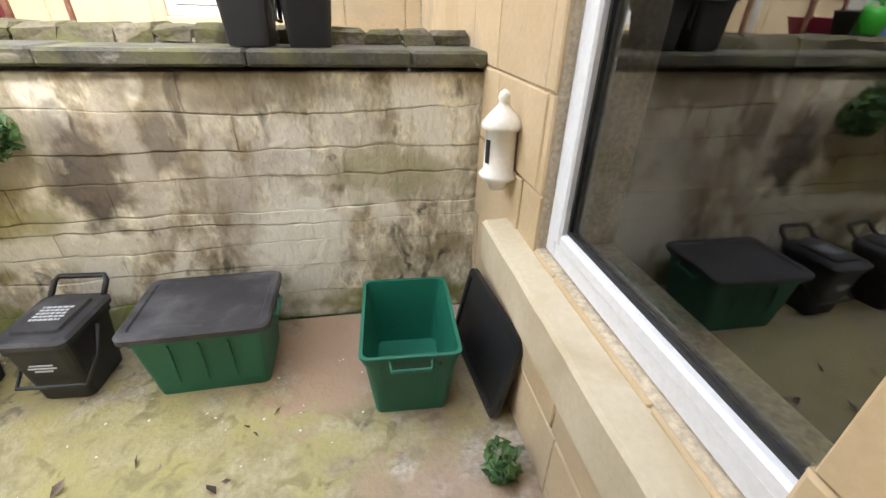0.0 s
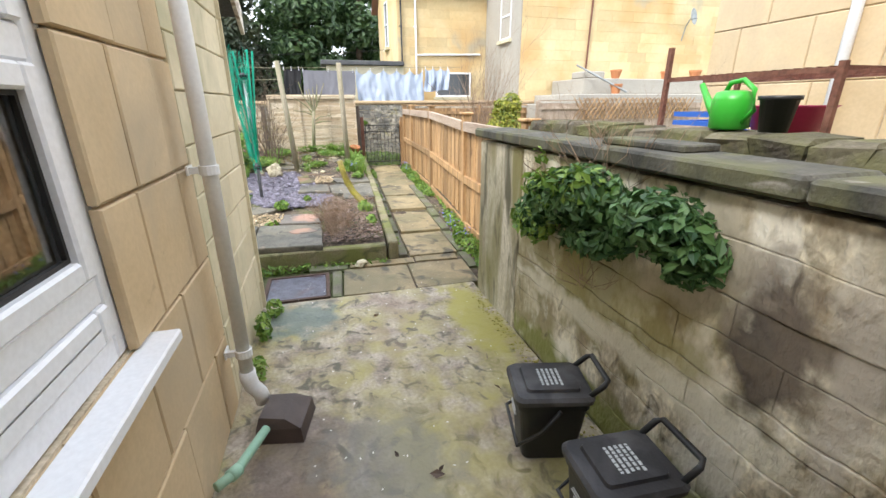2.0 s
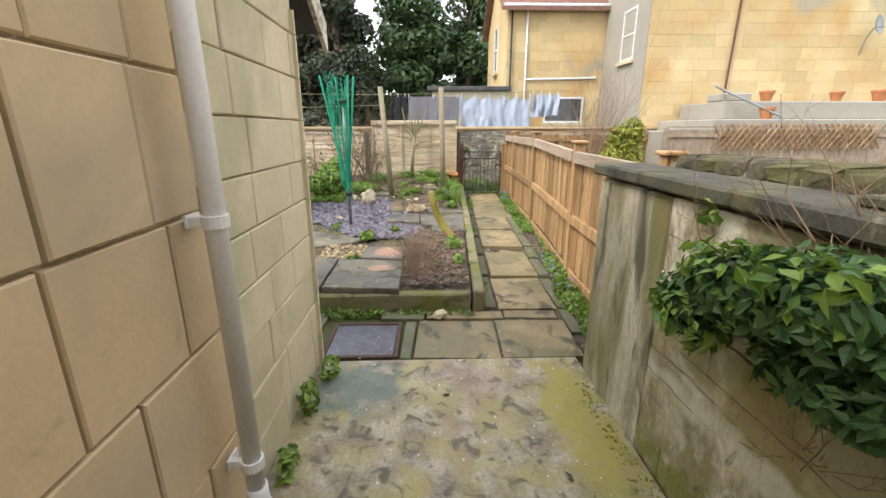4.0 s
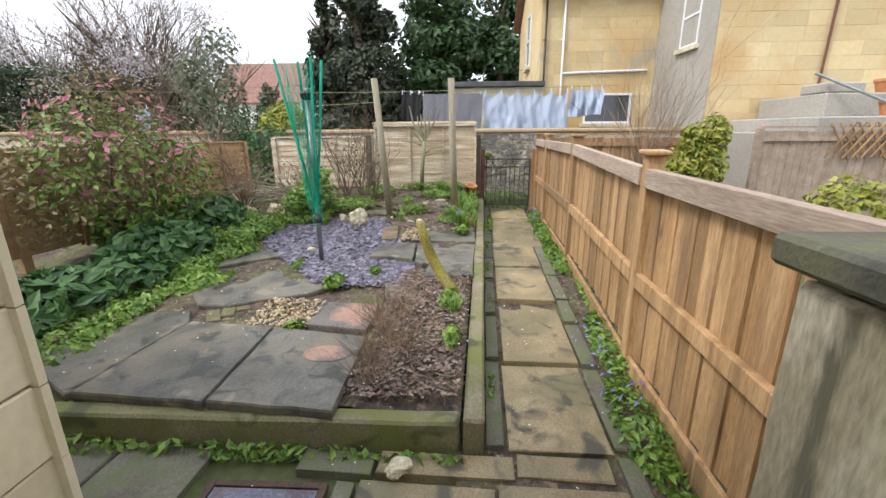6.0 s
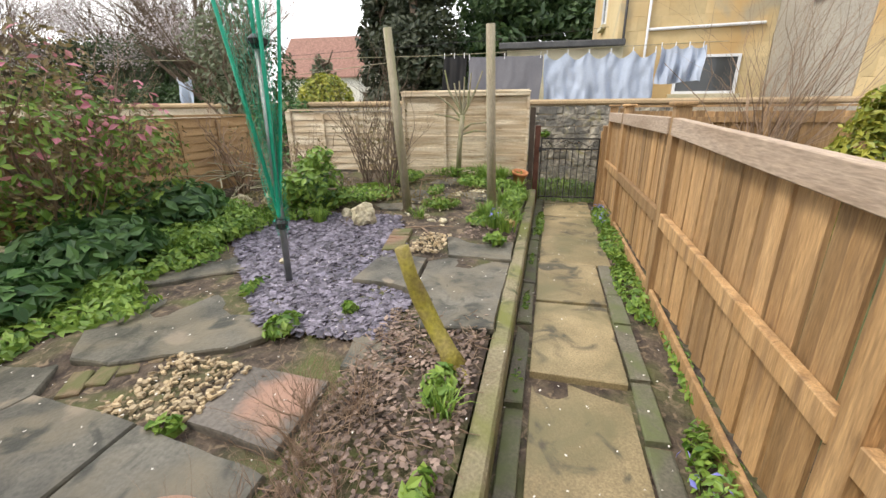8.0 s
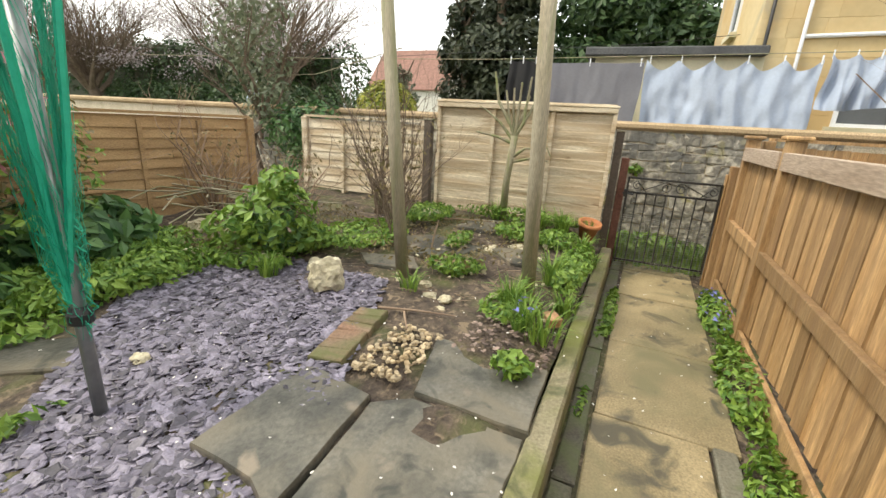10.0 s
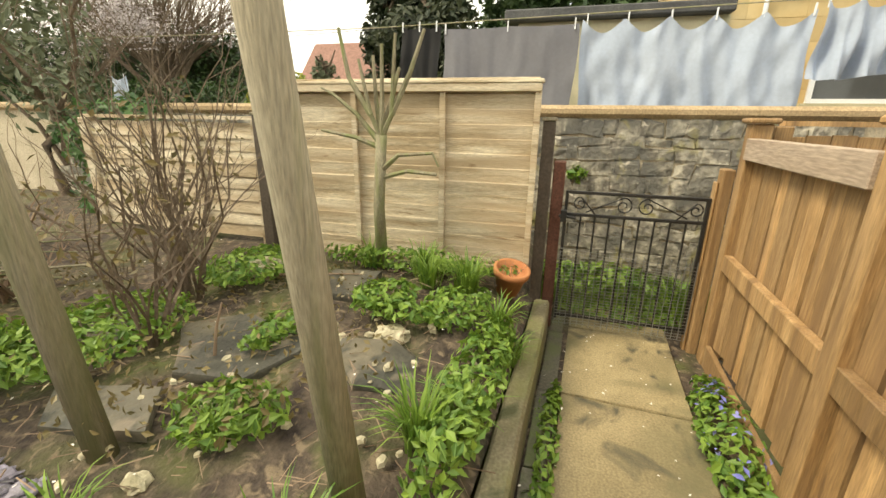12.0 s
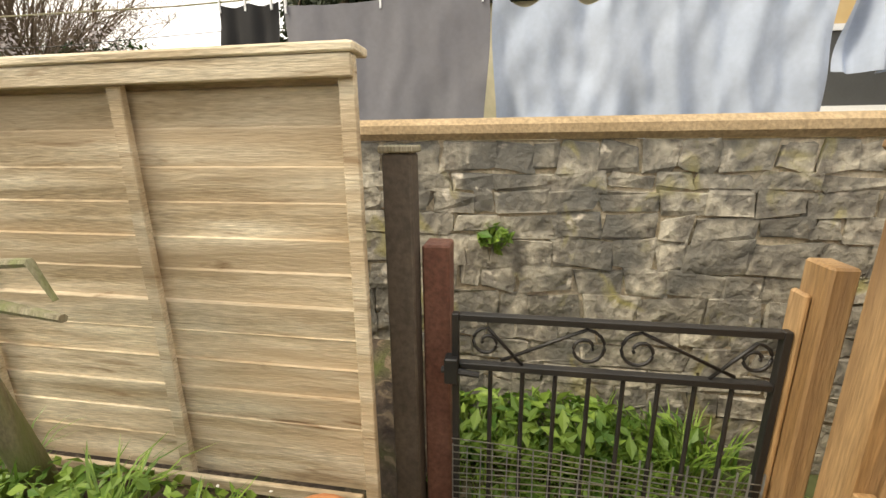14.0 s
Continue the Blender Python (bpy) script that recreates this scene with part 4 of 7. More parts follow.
def recycling_box(name, place, w, d, h, label, lid=False):
    t = thing(name, label, "recycling box", "recycling boxes", place)
    bm = bmesh.new()
    th = 0.006
    loft(bm, [round_rect(w - 0.1, d - 0.1, 0.03, 0.0), round_rect(w - 0.035, d - 0.035, 0.035, h - 0.05), round_rect(w - 0.02, d - 0.02, 0.035, h - 0.045), round_rect(w - 0.015, d - 0.015, 0.035, h - 0.012),
              round_rect(w, d, 0.035, h - 0.01), round_rect(w, d, 0.035, h), round_rect(w - 0.03, d - 0.03, 0.03, h), round_rect(w - 0.045, d - 0.045, 0.03, h - 0.05), round_rect(w - 0.112, d - 0.112, 0.028, th)])
    part("body", bm, GREENPL, t)
    for s in (-1, 1):
        bm = bmesh.new()
        if w > d:
            tube(bm, [(s * (w / 2 - 0.01), -0.08, h - 0.02), (s * (w / 2 + 0.018), -0.075, h - 0.05), (s * (w / 2 + 0.018), 0.075, h - 0.05), (s * (w / 2 - 0.01), 0.08, h - 0.02)], 0.009, 8)
        else:
            tube(bm, [(-0.085, s * (d / 2 - 0.01), h - 0.02), (-0.08, s * (d / 2 + 0.018), h - 0.055), (0.08, s * (d / 2 + 0.018), h - 0.055), (0.085, s * (d / 2 - 0.01), h - 0.02)], 0.009, 8)
        part("handle", bm, GREENPL, t, smooth=True)
    for u in (-0.12, 0.0, 0.12):
        bm = bmesh.new()
        box(bm, u - 0.004, u + 0.004, -(d / 2 - 0.012), -(d / 2 - 0.02), 0.1, h - 0.06, m=None)
        part("rib", bm, GREENPL, t)
    if lid:
        bm = bmesh.new()
        loft(bm, [round_rect(w + 0.02, d + 0.02, 0.04, h - 0.015), round_rect(w + 0.03, d + 0.03, 0.045, h - 0.012), round_rect(w + 0.03, d + 0.03, 0.045, h + 0.012), round_rect(w + 0.01, d + 0.01, 0.04, h + 0.022),
                  round_rect(w - 0.05, d - 0.05, 0.03, h + 0.022), round_rect(w - 0.06, d - 0.06, 0.03, h + 0.014)])
        part("lid", bm, GREYPL, t, "dusty black lid with rain marks")
    return t


recycling_box("recycling_box", pose(2.21, 4.1, 0, 0, 0, 1), 0.58, 0.43, 0.37, "green plastic recycling box closed by a dusty black lid", lid=True)
recycling_box("recycling_box", pose(3.12, 3.9, 0, 0, 0, -3), 0.42, 0.57, 0.37, "open empty green plastic recycling box beside the house wall")
ll = thing("box_lid", "loose black plastic lid leaning on the house wall", "lid", place=pose(3.43, 3.85, 0.0, 0, 0, 5) @ pose(0, 0, 0.0, 0, -78, 0))
bm = bmesh.new()
loft(bm, [round_rect(0.42, 0.6, 0.04, -0.012), round_rect(0.44, 0.62, 0.045, -0.01), round_rect(0.44, 0.62, 0.045, 0.015), round_rect(0.38, 0.56, 0.03, 0.02), round_rect(0.36, 0.54, 0.03, 0.008)])
bmesh.ops.transform(bm, matrix=Matrix.Translation((0.22, 0, 0)), verts=bm.verts)
part("shell", bm, BLACKPL, ll)

for i, (tx, w) in enumerate(((2.53, 0.215), (2.775, 0.225))):
    t = thing("plastic_tub", "black plastic tub with a handle standing on the wall coping", "tub", "tubs on the wall", pose(tx, 4.54, 1.428, 0, 0, 6 * i - 3))
    bm = bmesh.new()
    loft(bm, [round_rect(w - 0.05, 0.17, 0.02, 0.0), round_rect(w - 0.01, 0.21, 0.03, 0.215), round_rect(w + 0.01, 0.23, 0.03, 0.217), round_rect(w + 0.01, 0.23, 0.03, 0.237), round_rect(w - 0.02, 0.2, 0.03, 0.237), round_rect(w - 0.07, 0.17, 0.02, 0.01)])
    part("body", bm, BLACKPL, t)
    bm = bmesh.new()
    s = -1 if i else 1
    tube(bm, [(s * (w / 2), -0.07, 0.215), (s * (w / 2 + 0.015), -0.08, 0.1), (s * (w / 2 + 0.01), 0.06, 0.09), (s * (w / 2), 0.07, 0.215)], 0.008, 6)
    part("handle", bm, BLACKPL, t)
bl = thing("slate_offcut", "dark flat slate slab lying on the wall coping", "slab", place=pose(0.98, 4.56, 1.427, 0, 0, 3))
bm = bmesh.new()
box(bm, -0.24, 0.24, -0.09, 0.1, 0, 0.03, 0.006)
part("plate", bm, COPING, bl)

# ceramic lantern on the wall
lan = thing("wall_lantern", "white glazed ceramic lantern with black-strip slot hung on the house wall", "lantern", place=pose(3.49, 3.9, 0.99))
CER = surf("white_glaze", (0.78, 0.76, 0.68), (0.82, 0.8, 0.74), 8, 0.25, 0.0)
bm = bmesh.new()
lathe(bm, [(0.03, -0.03), (0.045, 0.0), (0.075, 0.02), (0.075, 0.035), (0.06, 0.045), (0.06, 0.2), (0.078, 0.21), (0.078, 0.225), (0.05, 0.26), (0.022, 0.29), (0.018, 0.3), (0.024, 0.315), (0.018, 0.335), (0.004, 0.345)], 24)
part("shade", bm, CER, lan, smooth=True)
# black strip on the glaze stands in for the shade in the slot
bm = bmesh.new()
lathe(bm, [(0.0605, 0.08), (0.0615, 0.085), (0.0615, 0.165), (0.0605, 0.17)], 4, arc=(radians(190), radians(215)))
part("slot", bm, SEAL, lan)

# ivy over the wall
ivy = thing("ivy", "dark green ivy clump hanging over the garden wall", "ivy")
leaf_cloud("foliage", [((0.62, 4.31, 1.14), (0.26, 0.13, 0.13)), ((0.92, 4.27, 1.22), (0.24, 0.16, 0.14)), ((0.36, 4.34, 0.98), (0.2, 0.09, 0.13)), ((1.02, 4.3, 1.05), (0.16, 0.13, 0.1)), ((1.36, 4.29, 1.2), (0.2, 0.15, 0.13)), ((1.5, 4.32, 1.12), (0.12, 0.1, 0.12)),
                        ((0.22, 4.36, 0.88), (0.1, 0.05, 0.08)), ((0.8, 4.34, 0.98), (0.12, 0.08, 0.08))], 4600, 0.034, L_IVY, 5, ivy, shell=0.15)["kind"] = "stuff"
leaf_cloud("foliage", [((0.3, 4.38, 1.33), (0.07, 0.03, 0.05)), ((0.65, 4.26, 1.2), (0.26, 0.12, 0.1)), ((0.95, 4.22, 1.28), (0.2, 0.14, 0.08)), ((0.4, 4.3, 0.96), (0.22, 0.1, 0.12))], 520, 0.034, L_LIGHT, 6, ivy)["kind"] = "stuff"
twigs("stem_spray", (0.9, 4.37, 1.15), 26, 0.45, 2.2, TWIG, 7, ivy, r0=0.003, forks=2)["kind"] = "stuff"
twigs("stem_spray", (0.9, 4.36, 0.75), 16, 0.25, 2.5, TWIG, 8, ivy, r0=0.002, forks=2)["kind"] = "stuff"

weeds("wall_foot_weeds", [((0.1, 2.63, 0.05), (0.12, 0.05, 0.07)), ((-0.35, 2.62, 0.1), (0.1, 0.05, 0.12)), ((-0.75, 2.65, 0.06), (0.14, 0.07, 0.06))], 260, 0.035, L_LIGHT, 12, "small green weeds along the foot of the house wall")
weeds("wall_foot_weeds", [((3.42, 3.32, 0.06), (0.07, 0.08, 0.09))], 160, 0.03, L_IVY, 13, "leafy weed at the foot of the house wall")
MOSSY = surf("yellow_moss", (0.28, 0.26, 0.05), (0.4, 0.37, 0.12), 20, 0.95, 0.8, 90)
L_MOSS = leafy("moss_tuft", (0.34, 0.3, 0.08), (0.5, 0.46, 0.16), 0.9)
weeds("fallen_leaf", [((2.0, 3.6, 0.01), (1.2, 0.3, 0.01)), ((3.0, 3.2, 0.01), (0.4, 0.4, 0.01)), ((0.4, 3.6, 0.01), (1.0, 0.6, 0.01))], 22, 0.035, LITTER, 15, "dead brown leaves on the yard floor", "dead leaves")


# ---- the neighbour's side ----
def window_far(name, x, y0, y1, z0, z1, label, axis="x", bars=1):
    """A white window on a far wall; axis x: it faces +x."""
    t = thing(name, label, "window", kind="structure")
    f = 0.07

    def bx2(bm, u0, u1, v0, v1, d0, d1):
        if axis == "x":
            box(bm, x + d0, x + d1, u0, u1, v0, v1)
        else:
            box(bm, u0, u1, x - d1, x - d0, v0, v1)
    bm = bmesh.new()
    bx2(bm, y0, y0 + f, z0, z1, 0, 0.05)
    bx2(bm, y1 - f, y1, z0, z1, 0, 0.05)
    bx2(bm, y0 + f, y1 - f, z0, z0 + f, 0, 0.05)
    bx2(bm, y0 + f, y1 - f, z1 - f, z1, 0, 0.05)
    for k in range(bars):
        zz = z0 + (z1 - z0) * (k + 1) / (bars + 1)
        bx2(bm, y0 + f, y1 - f, zz - 0.03, zz + 0.03, 0, 0.05)
    part("window_frame", bm, UPVC, t)
    bm = bmesh.new()
    bx2(bm, y0 + f, y1 - f, z0 + f, z1 - f, 0.004, 0.012)
    part("pane", bm, DARKGLASS, t)
    bm = bmesh.new()
    bx2(bm, y0 - 0.1, y1 + 0.1, z0 - 0.12, z0 - 0.002, 0, 0.14)
    part("window_sill", bm, STONE_PALE, t)
    return t


DARKGLASS = surf("dark_reflective_pane", (0.05, 0.055, 0.06), (0.09, 0.095, 0.1), 1, 0.08, 0.0)
window_far("window_4", -15.5, 7.9, 9.5, 1.9, 2.9, "white window low on the warm stone wing", bars=0)
window_far("window_5", -14.3, 4.9, 5.9, 0.9, 2.7, "white framed back door window of the extension")
window_far("window_6", 10.2, -13.9, -12.9, 3.95, 5.6, "tall white sash window in the grey side of the stone house", axis="y")
window_far("window_7", 6.3, -18.6, -17.8, 4.1, 6.0, "tall white window in the gable side of the wing", axis="y")
downpipe("drainpipe", 0.33, 6.55, 0.2, 4.4, PIPE, "thick white drainpipe down the neighbour's stone wall", shoe=False, clips=(1.2, 2.8))
for nm, yy, mt, lb in (("drainpipe", 6.45, IRON, "black iron drainpipe on the corner of the stone wing"), ("drainpipe", 7.05, UPVC, "white drainpipe down the stone wing")):
    downpipe(nm, -15.42, yy, 0.2, 6.1, mt, lb, shoe=False, clips=(2.5, 4.6))
t = thing("gutter", "white plastic gutter and pipe across the stone wing", "gutter")
bm = bmesh.new()
box(bm, -15.42, -15.2, 6.1, 10.15, 6.13, 6.23, 0.02)
part("gutter_run", bm, UPVC, t)
bm = bmesh.new()
tube(bm, [(-15.44, 7.05, 3.55), (-15.44, 9.9, 3.62)], 0.04, 8)
part("side_pipe", bm, UPVC, t)
t = thing("washing_line", "taut washing line hung across the gardens", "washing line")
bm = bmesh.new()
tube(bm, [(-10.05, -6, 2.62), (-10.05, -1, 2.53), (-10.05, 2, 2.51), (-10.05, 7.2, 2.6)], 0.006, 5)
part("rope", bm, POSTWOOD, t)
bm = bmesh.new()
tube(bm, [(-6.36, 2.48, 2.05), (-8.5, 0, 2.1), (-12, -5, 2.4)], 0.004, 4)
part("garden_rope", bm, POSTWOOD, t)
bm = bmesh.new()
tube(bm, [(-14, 10.3, 3.9), (-13, 4, 3.2), (-12.5, -2, 2.9), (-12.5, -8, 3.0)], 0.005, 4)
part("overhead_wire", bm, IRON, t)


def cloth(name, y0, y1, z1, drop, material, label, seed, folds=5, amp=0.045, sag=0.05, x=-10.05):
    rs = random.Random(seed)
    nu, nv = int((y1 - y0) * 44) + 4, 28
    ph = [rs.uniform(0, 6.28) for _ in range(6)]
    v, f = [], []
    for i in range(nu + 1):
        u = i / nu
        for j in range(nv + 1):
            w = j / nv
            scal = sag * abs(math.sin(u * math.pi * folds)) * (1 - w) ** 2
            sw = amp * (0.35 + w) * (math.sin(u * folds * 6.3 + ph[0] + w * 1.5) + 0.6 * math.sin(u * folds * 13 + ph[1] - 2 * w) + 0.8 * math.sin((u - 0.5) * folds * 5 * (1 - 0.5 * w) + ph[2] + 2 * w) * w)
            sw += (0.05 if folds > 2 else 0.012) * noise.noise(Vector(((y1 - y0) * u * 8 + 1.1 * w, w * drop * 2.2 - 0.8 * u, seed))) + 0.012 * noise.noise(Vector(((y1 - y0) * u * 12, w * drop * 5, seed + 5)))
            v.append((x + sw, y0 + (y1 - y0) * u + 0.02 * math.sin(w * 4 + ph[3]), z1 - scal - (drop + 0.025 * math.sin(u * 5 + ph[4])) * w))
    for i in range(nu):
        for j in range(nv):
            a = i * (nv + 1) + j
            f.append((a, a + 1, a + nv + 2, a + nv + 1))
    t = thing(name, label, "washing", "washing on the line")
    o = raw("cloth", v, f, material, t)
    o.data.shade_smooth()
    for k in range(folds + 1):
        bm = bmesh.new()
        yy = y0 + 0.03 + (y1 - y0 - 0.06) * k / folds
        box(bm, x - 0.01, x + 0.01, yy - 0.006, yy + 0.006, z1 - 0.05, z1 + 0.05)
        part("peg", bm, UPVC, t)
    return t


cloth("hanging_trousers", 2.3, 2.74, 2.5, 0.75, CLOTH_BLACK, "black trousers pegged on the washing line", 1, folds=2, amp=0.02, sag=0.02)
cloth("hanging_sheet", 2.78, 4.15, 2.47, 0.86, CLOTH_GREY, "flat grey sheet pegged on the washing line", 2, folds=2, amp=0.012, sag=0.01)
cloth("hanging_sheet", 4.2, 6.1, 2.5, 0.86, CLOTH_BLUE, "crumpled pale blue sheet pegged on the washing line", 3, folds=5, amp=0.028, sag=0.12)
cloth("hanging_sheet", 6.13, 6.85, 2.56, 0.6, CLOTH_BLUE, "small pale blue pillowcase pegged on the washing line", 4, folds=3, amp=0.05, sag=0.06)
cloth("hanging_shirt", -7.2, -6.7, 2.5, 0.75, CLOTH_BLUE, "pale blue garment hung far down the gardens", 6, folds=1, amp=0.05, sag=0.1, x=-14.0)

# rusty rack with things on it
rust = surf("rusty_wire", (0.12, 0.045, 0.03), (0.2, 0.09, 0.06), 12, 0.85, 0.3)
rack = thing("metal_rack", "rusty wire shelving rack behind the wall", "rack")
for lx in (0.42, 1.3):
    for ly in (5.08, 5.6):
        bm = bmesh.new()
        box(bm, lx - 0.012, lx + 0.012, ly - 0.012, ly + 0.012, -0.05, 1.9 if lx < 1 and ly < 5.2 else 1.76)
        part("leg", bm, rust, rack)
for zz in (1.42, 1.74):
    for k in range(20):
        xx = 0.43 + 0.86 * k / 19
        bm = bmesh.new()
        box(bm, xx - 0.003, xx + 0.003, 5.09, 5.59, zz, zz + 0.006)
        part("wire", bm, rust, rack)
    for yy in (5.08, 5.34, 5.6):
        bm = bmesh.new()
        box(bm, 0.42, 1.3, yy - 0.005, yy + 0.005, zz - 0.02, zz - 0.001)
        part("shelf_bar", bm, rust, rack)
can = thing("watering_can", "bright green plastic watering can on the rubble wall", "watering can", place=pose(1.05, 4.87, 1.5, 0, 0, 170) @ Matrix.Scale(0.8, 4))
bm = bmesh.new()
lathe(bm, [(0.075, 0.0), (0.095, 0.01), (0.1, 0.15), (0.085, 0.19), (0.05, 0.2), (0.045, 0.19)], 20)
part("body", bm, CANGREEN, can, smooth=True)
bm = bmesh.new()
tube(bm, [(0.08, 0, 0.04), (0.17, 0, 0.12), (0.27, 0, 0.24)], [0.03, 0.022, 0.015], 10)
part("spout", bm, CANGREEN, can, smooth=True)
bm = bmesh.new()
tube(bm, [(0.07, 0, 0.19), (0.04, 0, 0.24), (-0.05, 0, 0.25), (-0.13, 0, 0.2), (-0.15, 0, 0.1), (-0.09, 0, 0.04)], 0.013, 8)
part("handle", bm, CANGREEN, can, smooth=True)
bas = thing("plastic_basket", "magenta plastic basket on the rack", "basket", place=pose(0.98, 5.3, 1.427))
bm = bmesh.new()
lathe(bm, [(0.11, 0.0), (0.17, 0.16), (0.185, 0.17), (0.165, 0.165), (0.1, 0.01)], 20)
part("shell", bm, surf("magenta_plastic", (0.5, 0.03, 0.14), (0.55, 0.05, 0.17), 5, 0.4, 0.0), bas, smooth=True)
cr = thing("plastic_crate", "blue slatted plastic crate on the rack", "crate", place=pose(0.66, 5.25, 1.427))
BLUEPL = surf("blue_plastic", (0.03, 0.12, 0.5), (0.05, 0.16, 0.6), 5, 0.4, 0.0)
bm = bmesh.new()
box(bm, -0.17, 0.17, -0.13, 0.13, 0, 0.01)
part("bottom", bm, BLUEPL, cr)
for k in range(3):
    bm = bmesh.new()
    z0 = 0.02 + k * 0.045
    box(bm, -0.18, 0.18, -0.14, -0.13, z0, z0 + 0.025)
    box(bm, -0.18, 0.18, 0.13, 0.14, z0, z0 + 0.025)
    box(bm, -0.18, -0.17, -0.13, 0.13, z0, z0 + 0.025)
    box(bm, 0.17, 0.18, -0.13, 0.13, z0, z0 + 0.025)
    part("rim", bm, BLUEPL, cr)
pot = thing("plastic_pot", "black plastic plant pot on the rubble wall", "plant pot", place=pose(1.25, 4.87, 1.5) @ Matrix.Scale(0.8, 4))
bm = bmesh.new()
lathe(bm, [(0.06, 0), (0.08, 0.15), (0.09, 0.15), (0.09, 0.17), (0.075, 0.17), (0.055, 0.02)], 16)
part("shell", bm, BLACKPL, pot, smooth=True)

# terraces, steps and fences beyond
terr = thing("terrace_steps", "stone terrace steps with pots before the large house", "steps", kind="structure")
for k, q in enumerate(((-11.9, -9.0, 10.8, 19, -0.05, 1.9), (-11.9, -9.8, 11.5, 19, 1.904, 2.4), (-11.9, -9.0, 9.9, 10.79, -0.05, 1.6), (-10.6, -9.82, 11.5, 12.3, 2.404, 2.62))):
    bm = bmesh.new()
    box(bm, *q, 0.03)
    part("step", bm, GREYWALL, terr)
for k, (px, py, pz, s) in enumerate(((-10.2, 13.0, 2.404, 1), (-10.1, 15.0, 2.404, 0.9), (-9.3, 12.4, 1.904, 1), (-10.2, 16.4, 2.404, 1.1))):
    t = thing("terracotta_pot", "terracotta plant pot on the neighbour's terrace", "plant pot", "terrace pots", pose(px, py, pz, 0, 0, 0))
    bm = bmesh.new()
    lathe(bm, [(0.12 * s, 0), (0.18 * s, 0.24 * s), (0.2 * s, 0.24 * s), (0.2 * s, 0.3 * s), (0.17 * s, 0.3 * s), (0.16 * s, 0.22 * s), (0.01, 0.22 * s)], 14)
    part("shell", bm, TERRA, t)
rod = thing("handrail", "thin grey handrail down the terrace steps", "handrail")
bm = bmesh.new()
tube(bm, [(-9.85, 11.2, 2.8), (-9.0, 12.6, 1.95)], 0.03, 8)
part("rail", bm, GALV, rod)
dish = thing("satellite_dish", "grey satellite dish on the stone house wall", "satellite dish", place=pose(-12.0, 17.2, 4.55))
bm = bmesh.new()
lathe(bm, [(0.02, 0.0), (0.2, 0.03), (0.3, 0.08), (0.29, 0.085), (0.19, 0.04), (0.01, 0.01)], 20, m=pose(0.35, 0, 0.2, 0, 80, 25))
part("reflector", bm, GALV, dish, smooth=True)
bm = bmesh.new()
tube(bm, [(0, 0, -0.6), (0.12, 0, -0.1), (0.3, 0, 0.15)], 0.02, 6)
tube(bm, [(0.3, 0, 0.15), (0.65, 0, 0.1)], 0.012, 6)
part("arm", bm, GALV, dish)
vp = thing("vent_pipe", "brown iron pipe up the stone house wall", "pipe")
bm = bmesh.new()
tube(bm, [(-11.93, 12.9, 1.9), (-11.93, 12.95, 5.6), (-11.7, 13.2, 5.7)], 0.035, 8)
part("pipe", bm, rust, vp)


def board_fence(name, p0, p1, z0, z1, label, material=FENCE, board=0.12, boards=True, posts_every=1.83, cap=True, horizontal=False):
    """A fence of boards between two points, with posts and rails."""
    p0, p1 = Vector((*p0, 0)), Vector((*p1, 0))
    L = (p1 - p0).length
    ang = math.degrees(math.atan2(p1.y - p0.y, p1.x - p0.x))
    t = thing(name, label, "fence", place=pose(p0.x, p0.y, 0, 0, 0, ang))
    n = max(1, round(L / posts_every))
    for k in range(n + 1):
        bm = bmesh.new()
        u = L * k / n
        box(bm, u - 0.045, u + 0.045, -0.045, 0.045, min(-0.1, z0 - 0.2), z1 + 0.05, 0.006)
        part("fence_post", bm, material, t)
    for zz in (z0 + 0.2, z1 - 0.15):
        bm = bmesh.new()
        box(bm, 0.05, L - 0.05, -0.04, -0.012, zz, zz + 0.07)
        part("rail", bm, material, t)
    if cap:
        bm = bmesh.new()
        box(bm, 0.0, L, -0.03, 0.04, z1 + 0.052, z1 + 0.08)
        part("cap_rail", bm, material, t)
    rs = random.Random(len(name) + int(L * 10))
    if horizontal:
        m_ = piece_mesh("slat", L / n - 0.1, 0.016, 0.12, 0.003, rs, material, 0.003)
        for k in range(n):
            z = z0 + 0.05
            while z < z1 - 0.02:
                put("slat", m_, pose(L * (k + 0.5) / n, 0.0, z + 0.05, 9, 0, 0), t)
                z += 0.1
            for s in (-0.16, 0.16):
                bm = bmesh.new()
                box(bm, L * (k + 0.5 + s) / n - 0.02, L * (k + 0.5 + s) / n + 0.02, 0.022, 0.04, z0, z1)
                box(bm, L * (k + 0.5 + s) / n - 0.02, L * (k + 0.5 + s) / n + 0.02, -0.06, -0.041, z0, z1)
                part("batten", bm, material, t)
    elif boards:
        m_ = piece_mesh("board", board - 0.006, 0.014, z1 - z0, 0.003, rs, material, 0.002)
        u = board / 2
        while u < L:
            put("board", m_, pose(u, rs.uniform(-0.003, 0.003), (z0 + z1) / 2 + rs.uniform(-0.01, 0.01), 0, 0, rs.uniform(-2, 2)), t)
            u += board
    return t


board_fence("boundary_fence", (-8.22, 5.3), (-8.22, 9.0), 0.0, 1.5, "orange-brown boarded fence across the neighbour's garden", cap=True)
board_fence("neighbour_fence", (-7.0, 8.4), (-7.0, 14.5), -0.4, 1.62, "weathered vertical board fence before the terrace", material=FENCE_GREY)
trel = thing("trellis", "diamond timber trellis fixed on the neighbour's fence", "trellis")
